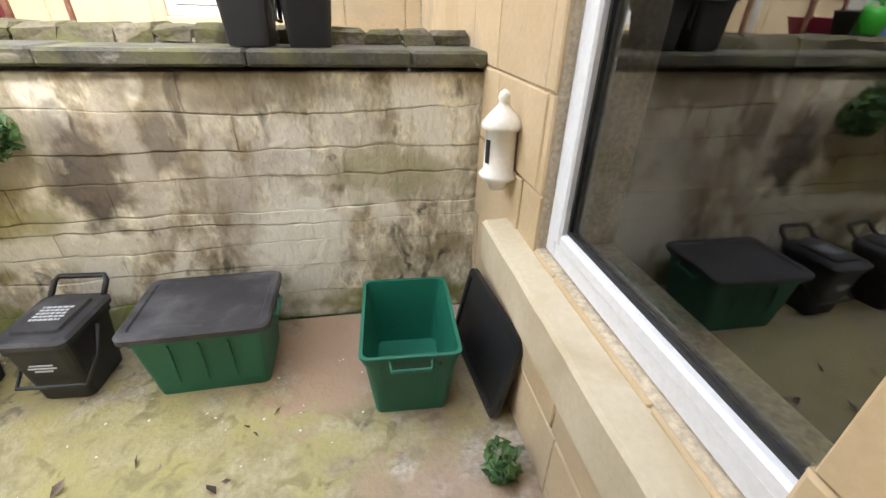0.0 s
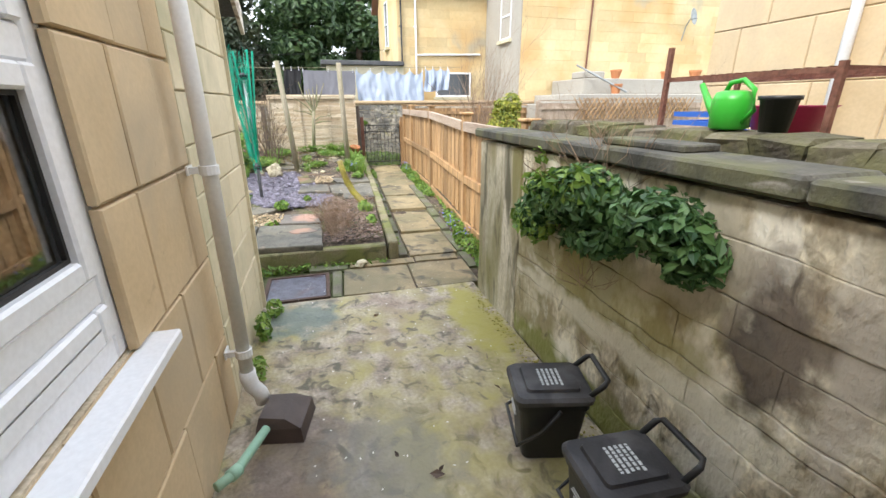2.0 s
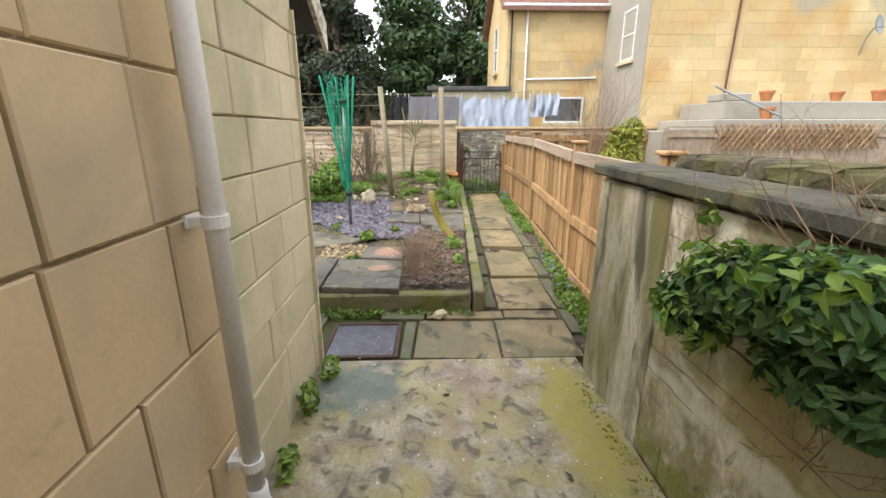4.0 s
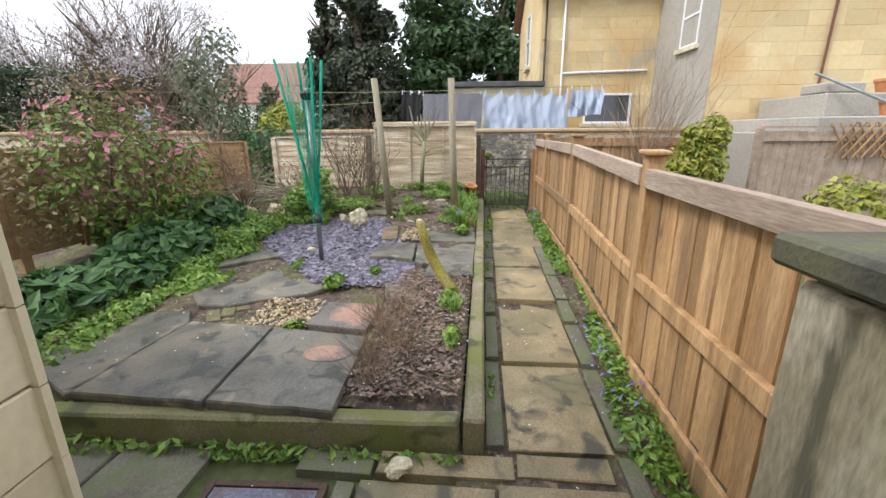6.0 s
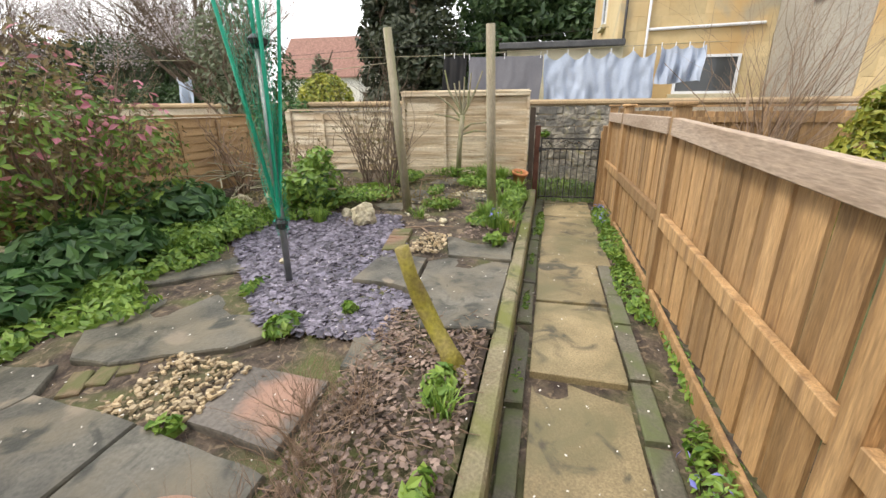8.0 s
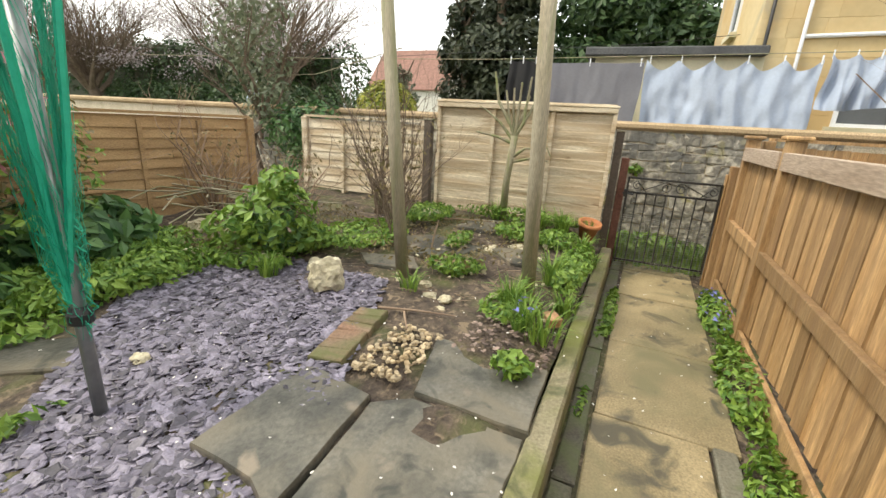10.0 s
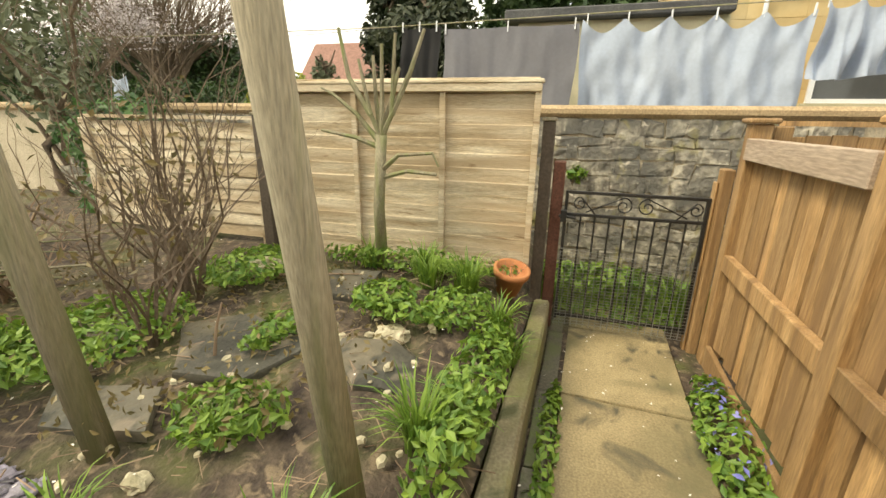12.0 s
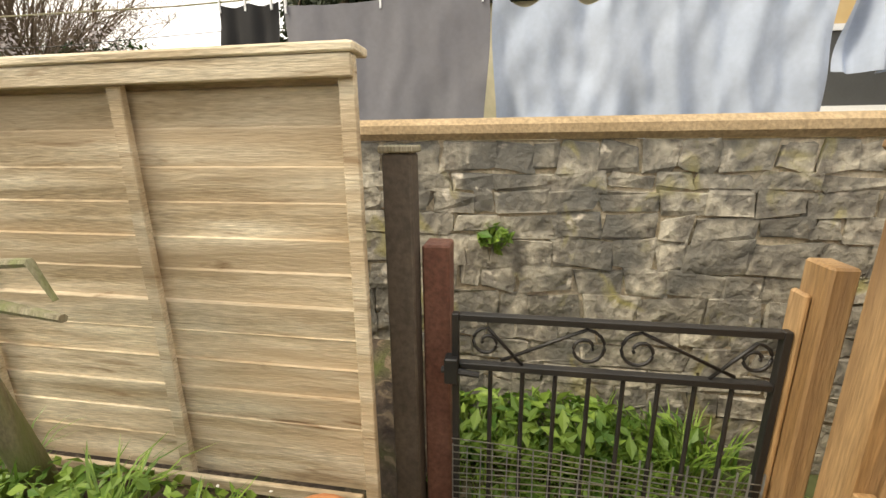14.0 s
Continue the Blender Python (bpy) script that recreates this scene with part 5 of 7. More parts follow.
for k in range(26):
    for s in (-1, 1):
        bm = bmesh.new()
        y0 = 9.6 + k * 0.14
        box(bm, -0.008, 0.008, -0.33, 0.33, -0.012, 0.012, m=pose(-6.95 + (0.018 if s > 0 else 0), y0, 1.48, s * 55, 0, 0))
        part("lath", bm, FENCE, trel)
tree("spotted_laurel", -5.3, 6.6, -0.05, 0.8, 0.05, "yellow-green variegated laurel bush beyond the fence", L_YELLOW,
     [((0, 0, 1.25), (0.33, 0.33, 0.42)), ((0.05, 0.1, 1.62), (0.2, 0.2, 0.26)), ((-0.1, -0.2, 0.9), (0.35, 0.35, 0.4)), ((0.1, -0.15, 1.55), (0.16, 0.16, 0.2))], 4200, 0.045, 21, limbs=5, reach=0.4, twig=False, kindname="foliage")
tree("spotted_laurel", -3.6, 7.0, -0.05, 0.5, 0.03, "small yellow-leaved bush beyond the fence", L_YELLOW, [((0, 0, 1.0), (0.3, 0.3, 0.3))], 700, 0.05, 22, limbs=4, reach=0.3, twig=False, kindname="foliage")
sh = thing("bare_shrub", "bare twiggy shrub beyond the fence", "shrub")
twigs("stem_spray", (-7.8, 6.7, 0.3), 44, 2.3, 0.6, TWIG, 31, sh, r0=0.008, forks=3)["kind"] = "stuff"


# ---- the garden ----
slab_thing = thing("bed_slabs", "dark grey stone slabs laid on the raised bed", "slabs", kind="structure")


def poly_slab(name, pts, z, h, material, parent, dz=None):
    bm = bmesh.new()
    cx, cy = sum(p[0] for p in pts) / len(pts), sum(p[1] for p in pts) / len(pts)
    rs = random.Random(int(abs(cx * 100)))
    rim = []
    for a, b in zip(pts, pts[1:] + pts[:1]):
        k = max(2, int(math.dist(a, b) / 0.12))
        for s in range(k):
            rim.append((a[0] + (b[0] - a[0]) * s / k + rs.uniform(-0.006, 0.006), a[1] + (b[1] - a[1]) * s / k + rs.uniform(-0.006, 0.006)))
    z_of = dz or (lambda x, y: z)

    def ring(kk, off):
        return [(cx + (x - cx) * kk, cy + (y - cy) * kk, z_of(x, y) + off) for x, y in rim]
    loft(bm, [ring(0.985, -h), ring(1.0, -h * 0.6), ring(1.0, -0.012), ring(0.985, 0.0)])
    return part(name, bm, material, parent)


ground_top = lambda x, y: bed_z(x, y) + 0.045
flat = [
    ([(-1.90, 1.50), (-1.84, 2.31), (-2.76, 2.30), (-2.83, 1.62)], 0.215), ([(-1.84, 2.33), (-1.785, 3.05), (-2.61, 3.045), (-2.75, 2.32)], 0.22),
    ([(-2.35, 0.72), (-1.9, 1.46), (-2.84, 1.59), (-3.07, 1.45), (-3.3, 1.06), (-2.87, 0.66)], 0.2),
    ([(-2.80, 2.52), (-3.25, 2.5), (-3.2, 3.03), (-2.72, 3.02)], 0.215),
    ([(-3.10, 1.77), (-3.09, 1.5), (-3.38, 1.26), (-3.8, 1.02), (-4.35, 1.74), (-3.6, 2.5), (-3.38, 2.34)], 0.235), ([(-3.86, 0.98), (-4.6, 0.5), (-5.0, 1.1), (-4.86, 1.27), (-4.4, 1.7)], 0.285),
    ([(-4.30, 2.70), (-4.96, 2.73), (-4.87, 3.16), (-4.2, 3.19), (-4.28, 3.04)], 0.31), ([(-4.2, 3.21), (-4.85, 3.18), (-4.97, 3.33), (-4.93, 3.88), (-3.78, 3.83), (-3.72, 3.36), (-4.1, 3.38)], 0.29),
    ([(-4.99, 3.33), (-5.53, 3.22), (-5.47, 3.89), (-4.95, 3.89)], 0.31), ([(-3.3, 3.05), (-3.8, 2.96), (-3.71, 3.32), (-3.3, 3.32)], 0.24)]
for i, (p, z) in enumerate(flat):
    poly_slab("slab", p, z, 0.07, PINKSTONE if i == 3 else SLAB, slab_thing)
for p in ([(-6.95, 2.21), (-7.15, 2.5), (-6.98, 3.03), (-6.64, 2.86), (-6.6, 2.52)], [(-6.4, 2.09), (-6.52, 2.56), (-6.3, 2.72), (-6.2, 2.3)], [(-7.45, 2.55), (-7.8, 2.68), (-7.85, 3.0), (-7.48, 3.0)],
          [(-7.05, 3.07), (-7.12, 3.4), (-7.03, 3.62), (-6.8, 3.6), (-6.74, 3.35)], [(-6.7, 1.7), (-7.05, 1.75), (-7.0, 2.15), (-6.65, 2.1)]):
    poly_slab("slab", p, 0, 0.05, SLAB, slab_thing, dz=lambda x, y: bed_z(x, y) + 0.143)
bm = bmesh.new()
lathe(bm, [(0.14, -0.01), (0.14, 0.003), (0.13, 0.006)], 18, m=pose(-2.36, 2.84, 0.221) @ Matrix.Diagonal((0.75, 1.15, 1, 1)))
part("slab", bm, PINKSTONE, slab_thing)

bk = thing("brick_edging", "row of mossy bricks set in the bed beside the gravel", "brick edging", kind="structure")
rs = random.Random(9)
mb = piece_mesh("brick", 0.2, 0.1, 0.06, 0.006, rs, BRICK, 0.004)
for k in range(6):
    put("brick", mb, pose(-5.04 - 0.1 * k, 2.8 - 0.012 * k, 0.31 + 0.004 * k, rs.uniform(-4, 4), rs.uniform(-4, 4), 100 + rs.uniform(-5, 5)), bk)
for k in range(5):
    put("brick", mb, pose(-2.95 - 0.1 * k, 1.72 + 0.07 * k, 0.18, rs.uniform(-6, 6), rs.uniform(-4, 4), 30 + rs.uniform(-12, 12)), bk)


def scatter(name, polys, n, size, material, seed, label, category, flatness=0.35, lift=0.03, height=None):
    """Chips or pebbles strewn over patches of the bed: low faceted stones, joined."""
    rs = np.random.RandomState(seed)
    v, f = [], []
    base = [(math.cos(a), math.sin(a)) for a in (0.2, 1.3, 2.6, 3.7, 5.1)]
    done = 0
    areas = np.array([(p[1] - p[0]) * (p[3] - p[2]) for p in polys])
    while done < n:
        p = polys[rs.choice(len(polys), p=areas / areas.sum())]
        x, y = rs.uniform(p[0], p[1]), rs.uniform(p[2], p[3])
        if len(p) > 4 and not p[4](x, y):
            continue
        s = size * rs.uniform(0.5, 1.3)
        a = rs.uniform(0, 6.283)
        ca, sa = math.cos(a), math.sin(a)
        tx, ty = rs.uniform(-0.4, 0.4, 2)
        z = (height(x, y) if height else bed_z(x, y)) + lift + rs.uniform(0, 0.02)
        i = len(v)
        for k, (ring, zz) in enumerate(((1.0, 0), (0.8, flatness))):
            for bx_, by_ in base:
                u, w = bx_ * s * ring * 0.5, by_ * s * ring * 0.36
                px, py = u * ca - w * sa, u * sa + w * ca
                v.append((x + px, y + py, z + s * zz * 0.5 + px * tx + py * ty))
        f.append((i + 5, i + 6, i + 7, i + 8, i + 9))
        for k in range(5):
            f.append((i + k, i + (k + 1) % 5, i + 5 + (k + 1) % 5, i + 5 + k))
        done += 1
    return tagged(raw(name, v, f, material), label, category, kind="stuff")


def in_slate(x, y):
    """Triangle-like patch of slate between the slabs."""
    lo = max(1.1, 1.75 + (x + 4.33) * 0.9) if x < -3.4 else 3
    hi = 2.24 + (x + 6.1) * 0.38
    return lo - 0.15 < y < hi + 0.12


scatter("slate_chippings", [(-6.05, -3.6, 1.0, 3.1, in_slate)], 8500, 0.07, SLATE, 3, "purple-grey slate chippings spread over the bed", "slate chippings", 0.1, 0.008)
scatter("gravel", [(-3.25, -2.78, 2.0, 2.5), (-5.5, -5.0, 2.8, 3.1)], 520, 0.036, GRAVEL, 4, "yellow-brown pebbles between the slabs", "gravel", 0.6, 0.02)
in_mulch = lambda x, y: y > 3.02 or x > -3.35
scatter("leaf_mulch", [(-3.95, -1.95, 3.03, 3.7), (-3.95, -1.95, 3.03, 3.7), (-5.9, -5.4, 3.2, 3.7), (-4.0, -2.0, -0.2, 0.9)], 5000, 0.034, LITTER, 5, "dead leaves and bark mulch in the bed by the kerb", "leaf mulch", 0.08, 0.035)
scatter("white_specks", [(-8.2, -1.9, 0.8, 4.8), (-1.9, 3.0, 2.7, 4.3)], 700, 0.013, surf("petals", (0.7, 0.68, 0.62), (0.8, 0.76, 0.72), 9, 0.8, 0.0), 6, "tiny fallen white petals on slabs and path", "petals", 0.1, 0.052,
        height=lambda x, y: -0.048 if y > 3.83 or x > -1.8 else (0.155 if x > -5.4 else bed_z(x, y)))
scatter("pebbles", [(-7.9, -5.9, 2.2, 3.7), (-5.8, -2.2, 0.2, 1.0)], 120, 0.05, LIME, 7, "small loose stones on the soil", "stones", 0.6, 0.02)

flat0 = lambda x, y: 0.0
scatter("moss", [(-0.8, 1.9, 4.28, 4.4)], 500, 0.02, MOSSY, 14, "yellow-green moss clumps on the yard concrete", "moss", 0.5, -0.012, height=flat0)
# dead stems in the mulch
ds = thing("dead_stems", "dry brown plant stems standing in the mulch", "dead plant")
for k, (bx_, by_) in enumerate(((-2.3, 3.12), (-2.7, 3.12), (-2.5, 3.3), (-3.0, 3.2), (-2.1, 3.2), (-2.9, 3.02))):
    twigs("stem_spray", (bx_, by_, 0.17), 30, 0.32, 1.5, TWIG, 60 + k, ds, r0=0.0022, forks=2)["kind"] = "stuff"
logt = thing("mossy_stump", "curved yellow mossy dead trunk leaning in the bed", "dead trunk")
bm = bmesh.new()
tube(bm, [(-3.42, 3.58, 0.16), (-3.46, 3.53, 0.24), (-3.54, 3.42, 0.36), (-3.56, 3.35, 0.5), (-3.54, 3.31, 0.62), (-3.52, 3.27, 0.8)], [0.075, 0.05, 0.045, 0.048, 0.044, 0.04], 10)
tube(bm, [(-3.42, 3.6, 0.15), (-3.3, 3.66, 0.17)], [0.05, 0.03], 8)
for q in bm.verts:
    q.co += 0.01 * Vector((noise.noise(q.co * 14), noise.noise(q.co * 14 + Vector((5, 0, 0))), 0))
part("trunk", bm, MOSSWOOD, logt, smooth=True)

for nm, bx_, by_, bz, tx, ty, tz in (("line_post", -6.21, 2.62, 0.42, -6.13, 2.48, 2.35), ("line_post", -6.27, 3.61, 0.33, -6.03, 3.56, 2.33)):
    t = thing(nm, "weathered round timber washing line post standing in the soil", "post", "washing line posts")
    bm = bmesh.new()
    tube(bm, [(bx_, by_, bz - 0.1), ((bx_ + tx) / 2 + 0.01, (by_ + ty) / 2, (bz + tz) / 2), (tx, ty, tz)], [0.052, 0.048, 0.045], 14)
    for q in bm.verts:
        q.co += 0.006 * Vector((noise.noise(q.co * 5), noise.noise(q.co * 5 + Vector((5, 0, 0))), 0))
    part("pole", bm, POSTWOOD, t, smooth=True)

ai = thing("rotary_airer", "folded rotary clothes airer wrapped in green netting", "clothes airer", place=Matrix.Translation((-4.29, 2.17, 0.17)))
bm = bmesh.new()
tube(bm, [(0, 0, 0.1), (0, 0, 1.82)], 0.026, 12)
part("pole", bm, GALV, ai, smooth=True)
bm = bmesh.new()
lathe(bm, [(0.03, 0.52), (0.045, 0.53), (0.045, 0.57), (0.03, 0.6)], 14)
part("collar", bm, BLACKPL, ai)
bm = bmesh.new()
lathe(bm, [(0.03, 1.77), (0.065, 1.8), (0.07, 1.83), (0.03, 1.86)], 14)
part("cap", bm, BLACKPL, ai)
rs = random.Random(8)
for k, (ax, ay) in enumerate(((0.0, -0.3), (0.1, 0.1), (-0.15, -0.12), (-0.1, 0.14))):
    bm = bmesh.new()
    tube(bm, [(0.02, 0, 0.62), (ax * 0.5, ay * 0.45, 1.3), (ax, ay, 2.15)], 0.014, 6)
    part("arm", bm, NETTING, ai)
v, f = [], []
for k in range(420):
    a0, a1 = rs.uniform(0, 6.28), rs.uniform(0, 6.28)
    z = rs.uniform(0.55, 2.2)
    r = 0.04 + 0.12 * (z - 0.5) / 1.7
    pts_ = []
    for s in range(5):
        t_ = s / 4
        zz = z - 0.35 * t_ * (1 if z > 1.0 else 0.3)
        rr = r * (1 - 0.3 * t_) + rs.uniform(-0.02, 0.02)
        aa = a0 + (a1 - a0) * 0.2 * t_
        pts_.append((rr * math.cos(aa), rr * math.sin(aa) - 0.05 * (z - 0.6), zz))
    i = len(v)
    for p in pts_:
        v += [(p[0] - 0.002, p[1] - 0.002, p[2]), (p[0] + 0.002, p[1] + 0.002, p[2]), (p[0], p[1], p[2] + 0.003)]
    for s in range(4):
        for q in range(3):
            f.append((i + 3 * s + q, i + 3 * s + (q + 1) % 3, i + 3 * s + 3 + (q + 1) % 3, i + 3 * s + 3 + q))
raw("netting", v, f, NETTING, ai, "bundled green garden netting")["kind"] = "stuff"


def rock(x, y, z, s, seed, label, mt=LIME, flatk=0.7):
    t = thing("rock", label, "rock", place=pose(x, y, z, 0, 0, seed * 37))
    bm = bmesh.new()
    bmesh.ops.create_icosphere(bm, subdivisions=3, radius=1)
    for q in bm.verts:
        d = 1 + 0.35 * noise.noise(q.co * 1.6 + Vector((seed, 0, 0))) + 0.16 * noise.noise(q.co * 4 + Vector((seed, 3, 0)))
        q.co = Vector((q.co.x * s * d, q.co.y * s * 0.8 * d, q.co.z * s * flatk * d))
    part("stone", bm, mt, t)
    return t


rock(-5.73, 2.24, 0.45, 0.14, 3, "pale pitted limestone rock on the edge of the slate bed", flatk=0.95)
for k, (rx, ry, s) in enumerate(((-5.9, 1.35, 0.13), (-6.05, 1.0, 0.14), (-6.3, 0.6, 0.16), (-6.2, 0.2, 0.12), (-5.7, 0.75, 0.1), (-6.0, 1.75, 0.1), (-6.1, 3.2, 0.06), (-5.95, 2.9, 0.05), (-7.7, 1.9, 0.12))):
    rock(rx, ry, bed_z(rx, ry) + s * 0.3, s, 10 + k, "weathered rockery stone among the plants")

for rx, ry, rz, s, lb in ((-1.62, 3.42, 0.03, 0.07, "small pale flat stone before the bed edging"), (-6.0, 2.95, 0.34, 0.055, "pale flint lying on the dark soil"), (-5.85, 3.1, 0.33, 0.04, "white broken stone on the dark soil"), (-6.15, 2.85, 0.36, 0.05, "pale stone beside the line post"), (-7.2, 3.35, 0.45, 0.1, "pale flat stone among the weeds"), (-7.05, 3.1, 0.44, 0.08, "mossy flat stone among the weeds"), (-4.6, 1.95, 0.3, 0.05, "pale stone on the slate chippings")):
    rock(rx, ry, rz, s, int(100 * s) + 31, lb, flatk=0.5)
t = thing("brick_scrap", "broken orange brick lying among the weeds by the kerb", "brick", place=pose(-6.05, 3.82, 0.33, 4, 3, 35))
bm = bmesh.new()
box(bm, -0.06, 0.06, -0.045, 0.045, -0.02, 0.045, 0.006)
part("piece", bm, surf("orange_brick", (0.4, 0.2, 0.1), (0.5, 0.3, 0.17), 14, 0.9, 0.4, 80), t)
for k, (a, b) in enumerate((((-5.62, 2.75, 0.36), (-5.75, 3.25, 0.36)), ((-5.7, 2.9, 0.35), (-5.45, 3.05, 0.36)), ((-7.55, 2.2, 0.53), (-7.75, 2.9, 0.55)), ((-6.75, 2.62, 0.46), (-6.8, 2.66, 0.72)))):
    t = thing("stick", "pale dry stick lying on the soil", "stick", "loose sticks")
    bm = bmesh.new()
    a, b = Vector(a), Vector(b)
    tube(bm, [a, (a + b) / 2 + Vector((0.01, 0, 0.012)), b], [0.009, 0.007, 0.004], 6)
    part("stem", bm, TWIG, t)

# flower pot
t = thing("flower_pot", "terracotta pot tipped against the panel", "plant pot", place=pose(-7.94, 3.86, 0.47, -9, 12, 0))
bm = bmesh.new()
lathe(bm, [(0.07, 0.0), (0.105, 0.15), (0.118, 0.15), (0.12, 0.19), (0.1, 0.19), (0.095, 0.15), (0.01, 0.14)], 24)
part("shell", bm, TERRA, t, smooth=True)
twigs("dead_plant", (0, 0, 0.14), 8, 0.1, 1.2, TWIG, 77, t, r0=0.002, forks=1)

SAPBARK = surf("mossy_sapling_bark", (0.2, 0.17, 0.11), (0.32, 0.29, 0.2), 8, 0.85, 0.5, 60, stretch3=(3, 3, 0.6), patch=(0.2, 0.22, 0.09), patch_scale=5)
sap = thing("sapling", "young bare pollarded sapling before the lap panel", "tree", place=Matrix.Translation((-0.13, -0.01, 0.08)))
bm = bmesh.new()
tube(bm, [(-7.9, 2.94, 0.4), (-7.8, 2.97, 0.9), (-7.76, 3.02, 1.38)], [0.045, 0.038, 0.036], 10)
part("trunk", bm, SAPBARK, sap, smooth=True)
for k, p in enumerate(([(-7.76, 3.02, 1.36), (-7.74, 2.96, 1.5), (-7.72, 2.9, 1.82)], [(-7.76, 3.02, 1.36), (-7.74, 3.04, 1.6), (-7.73, 3.05, 1.9)], [(-7.76, 3.02, 1.36), (-7.74, 3.1, 1.5), (-7.7, 3.15, 1.95)],
                       [(-7.76, 3.02, 1.36), (-7.78, 2.98, 1.6), (-7.8, 2.96, 1.85)], [(-7.78, 3.0, 1.15), (-7.72, 3.15, 1.26), (-7.7, 3.38, 1.28), (-7.7, 3.42, 1.2)], [(-7.79, 2.99, 1.1), (-7.74, 3.2, 1.16), (-7.72, 3.4, 1.15)],
                       [(-7.76, 3.02, 1.4), (-7.8, 3.08, 1.6), (-7.83, 3.12, 1.78)], [(-7.76, 3.0, 1.34), (-7.75, 2.86, 1.5), (-7.75, 2.7, 1.62), (-7.74, 2.62, 1.66)], [(-7.77, 3.0, 1.3), (-7.75, 2.84, 1.36), (-7.75, 2.6, 1.4)],
                       [(-7.74, 2.96, 1.5), (-7.74, 2.82, 1.72), (-7.75, 2.76, 2.0)], [(-7.74, 3.1, 1.5), (-7.76, 3.22, 1.75), (-7.78, 3.3, 1.98)])):
    bm = bmesh.new()
    tube(bm, p, [0.02, 0.015, 0.01, 0.006][:len(p)], 6)
    part("limb", bm, SAPBARK, sap)

# loose dry sticks lying over the mulch and soil
rs = random.Random(71)
v, f = [], []
for k in range(900):
    x_, y_ = (rs.uniform(-3.9, -1.95), rs.uniform(3.05, 3.7)) if k < 560 else (rs.uniform(-8.0, -5.9), rs.uniform(1.2, 3.7))
    a, L, r_ = rs.uniform(0, 6.28), rs.uniform(0.03, 0.13), rs.uniform(0.0012, 0.003)
    z_ = bed_z(x_, y_) + rs.uniform(0.04, 0.07)
    dx, dy, dz_ = math.cos(a) * L, math.sin(a) * L, rs.uniform(-0.015, 0.03)
    i = len(v)
    for s_, e in ((0, 0), (1, 1)):
        for q in range(3):
            w = 2.094 * q
            v.append((x_ + dx * e - math.sin(a) * r_ * math.cos(w), y_ + dy * e + math.cos(a) * r_ * math.cos(w), z_ + dz_ * e + r_ * math.sin(w)))
    for q in range(3):
        f.append((i + q, i + (q + 1) % 3, i + 3 + (q + 1) % 3, i + 3 + q))
tagged(raw("dry_sticks", v, f, TWIG), "dry pale sticks and stalks scattered over the mulch", "sticks", kind="stuff")


# ---- plants of the garden ----
def gz(x, y, d=0.0):
    return bed_z(x, y) + d


weeds("ground_cover", [((-2.9, 0.3, 0.3), (0.6, 0.45, 0.2)), ((-3.4, 0.5, 0.3), (0.5, 0.4, 0.2)), ((-4.1, 0.4, 0.38), (0.6, 0.45, 0.26)), ((-4.7, -0.3, 0.45), (0.5, 0.5, 0.3)), ((-2.7, 0.1, 0.25), (0.5, 0.3, 0.18)), ((-2.5, 0.4, 0.25), (0.45, 0.35, 0.16)), ((-5.3, 0.1, 0.45), (0.5, 0.5, 0.3))], 6500, 0.09, L_IVY, 41, "dark glossy green ground cover plants at the foot of the shrub", "ground cover plants")
weeds("low_weeds", [((-3.6, 0.95, 0.2), (0.4, 0.3, 0.04)), ((-4.5, 0.9, 0.22), (0.4, 0.3, 0.05)), ((-2.4, 0.95, 0.18), (0.5, 0.2, 0.05)), ((-2.5, 0.75, 0.2), (0.5, 0.2, 0.06)), ((-3.3, 0.9, 0.2), (0.6, 0.2, 0.07)), ((-4.2, 0.8, 0.24), (0.6, 0.25, 0.09)), ((-5.0, 0.8, 0.3), (0.5, 0.3, 0.1)), ((-2.9, 0.95, 0.2), (0.5, 0.14, 0.05)), ((-3.6, 1.1, 0.2), (0.3, 0.2, 0.05)), ((-4.6, 0.4, 0.28), (0.5, 0.25, 0.08)), ((-3.3, 0.75, 0.2), (0.35, 0.12, 0.06)), ((-3.9, 0.95, 0.22), (0.3, 0.12, 0.06)), ((-2.6, 0.55, 0.2), (0.5, 0.12, 0.06)), ((-4.9, 0.5, 0.3), (0.4, 0.2, 0.1)), ((-5.6, 0.4, 0.35), (0.4, 0.3, 0.12)), ((-5.9, 1.1, 0.32), (0.3, 0.5, 0.1))],
      7500, 0.045, L_LIGHT, 42, "fresh green weeds along the edge of the slabs")
weeds("low_weeds", [((-3.62, 2.42, 0.2), (0.14, 0.1, 0.05)), ((-2.75, 2.42, 0.2), (0.05, 0.08, 0.04)), ((-3.2, 3.55, 0.22), (0.14, 0.08, 0.08)), ((-2.6, 3.62, 0.22), (0.14, 0.05, 0.06)), ((-5.35, 3.55, 0.27), (0.12, 0.1, 0.05)), ((-4.05, 1.9, 0.22), (0.2, 0.04, 0.02)), ((-3.6, 1.35, 0.22), (0.2, 0.05, 0.03)),
                    ((-3.9, 2.75, 0.2), (0.05, 0.05, 0.04))], 620, 0.045, L_LIGHT, 43, "small bright green weeds growing between the slabs")
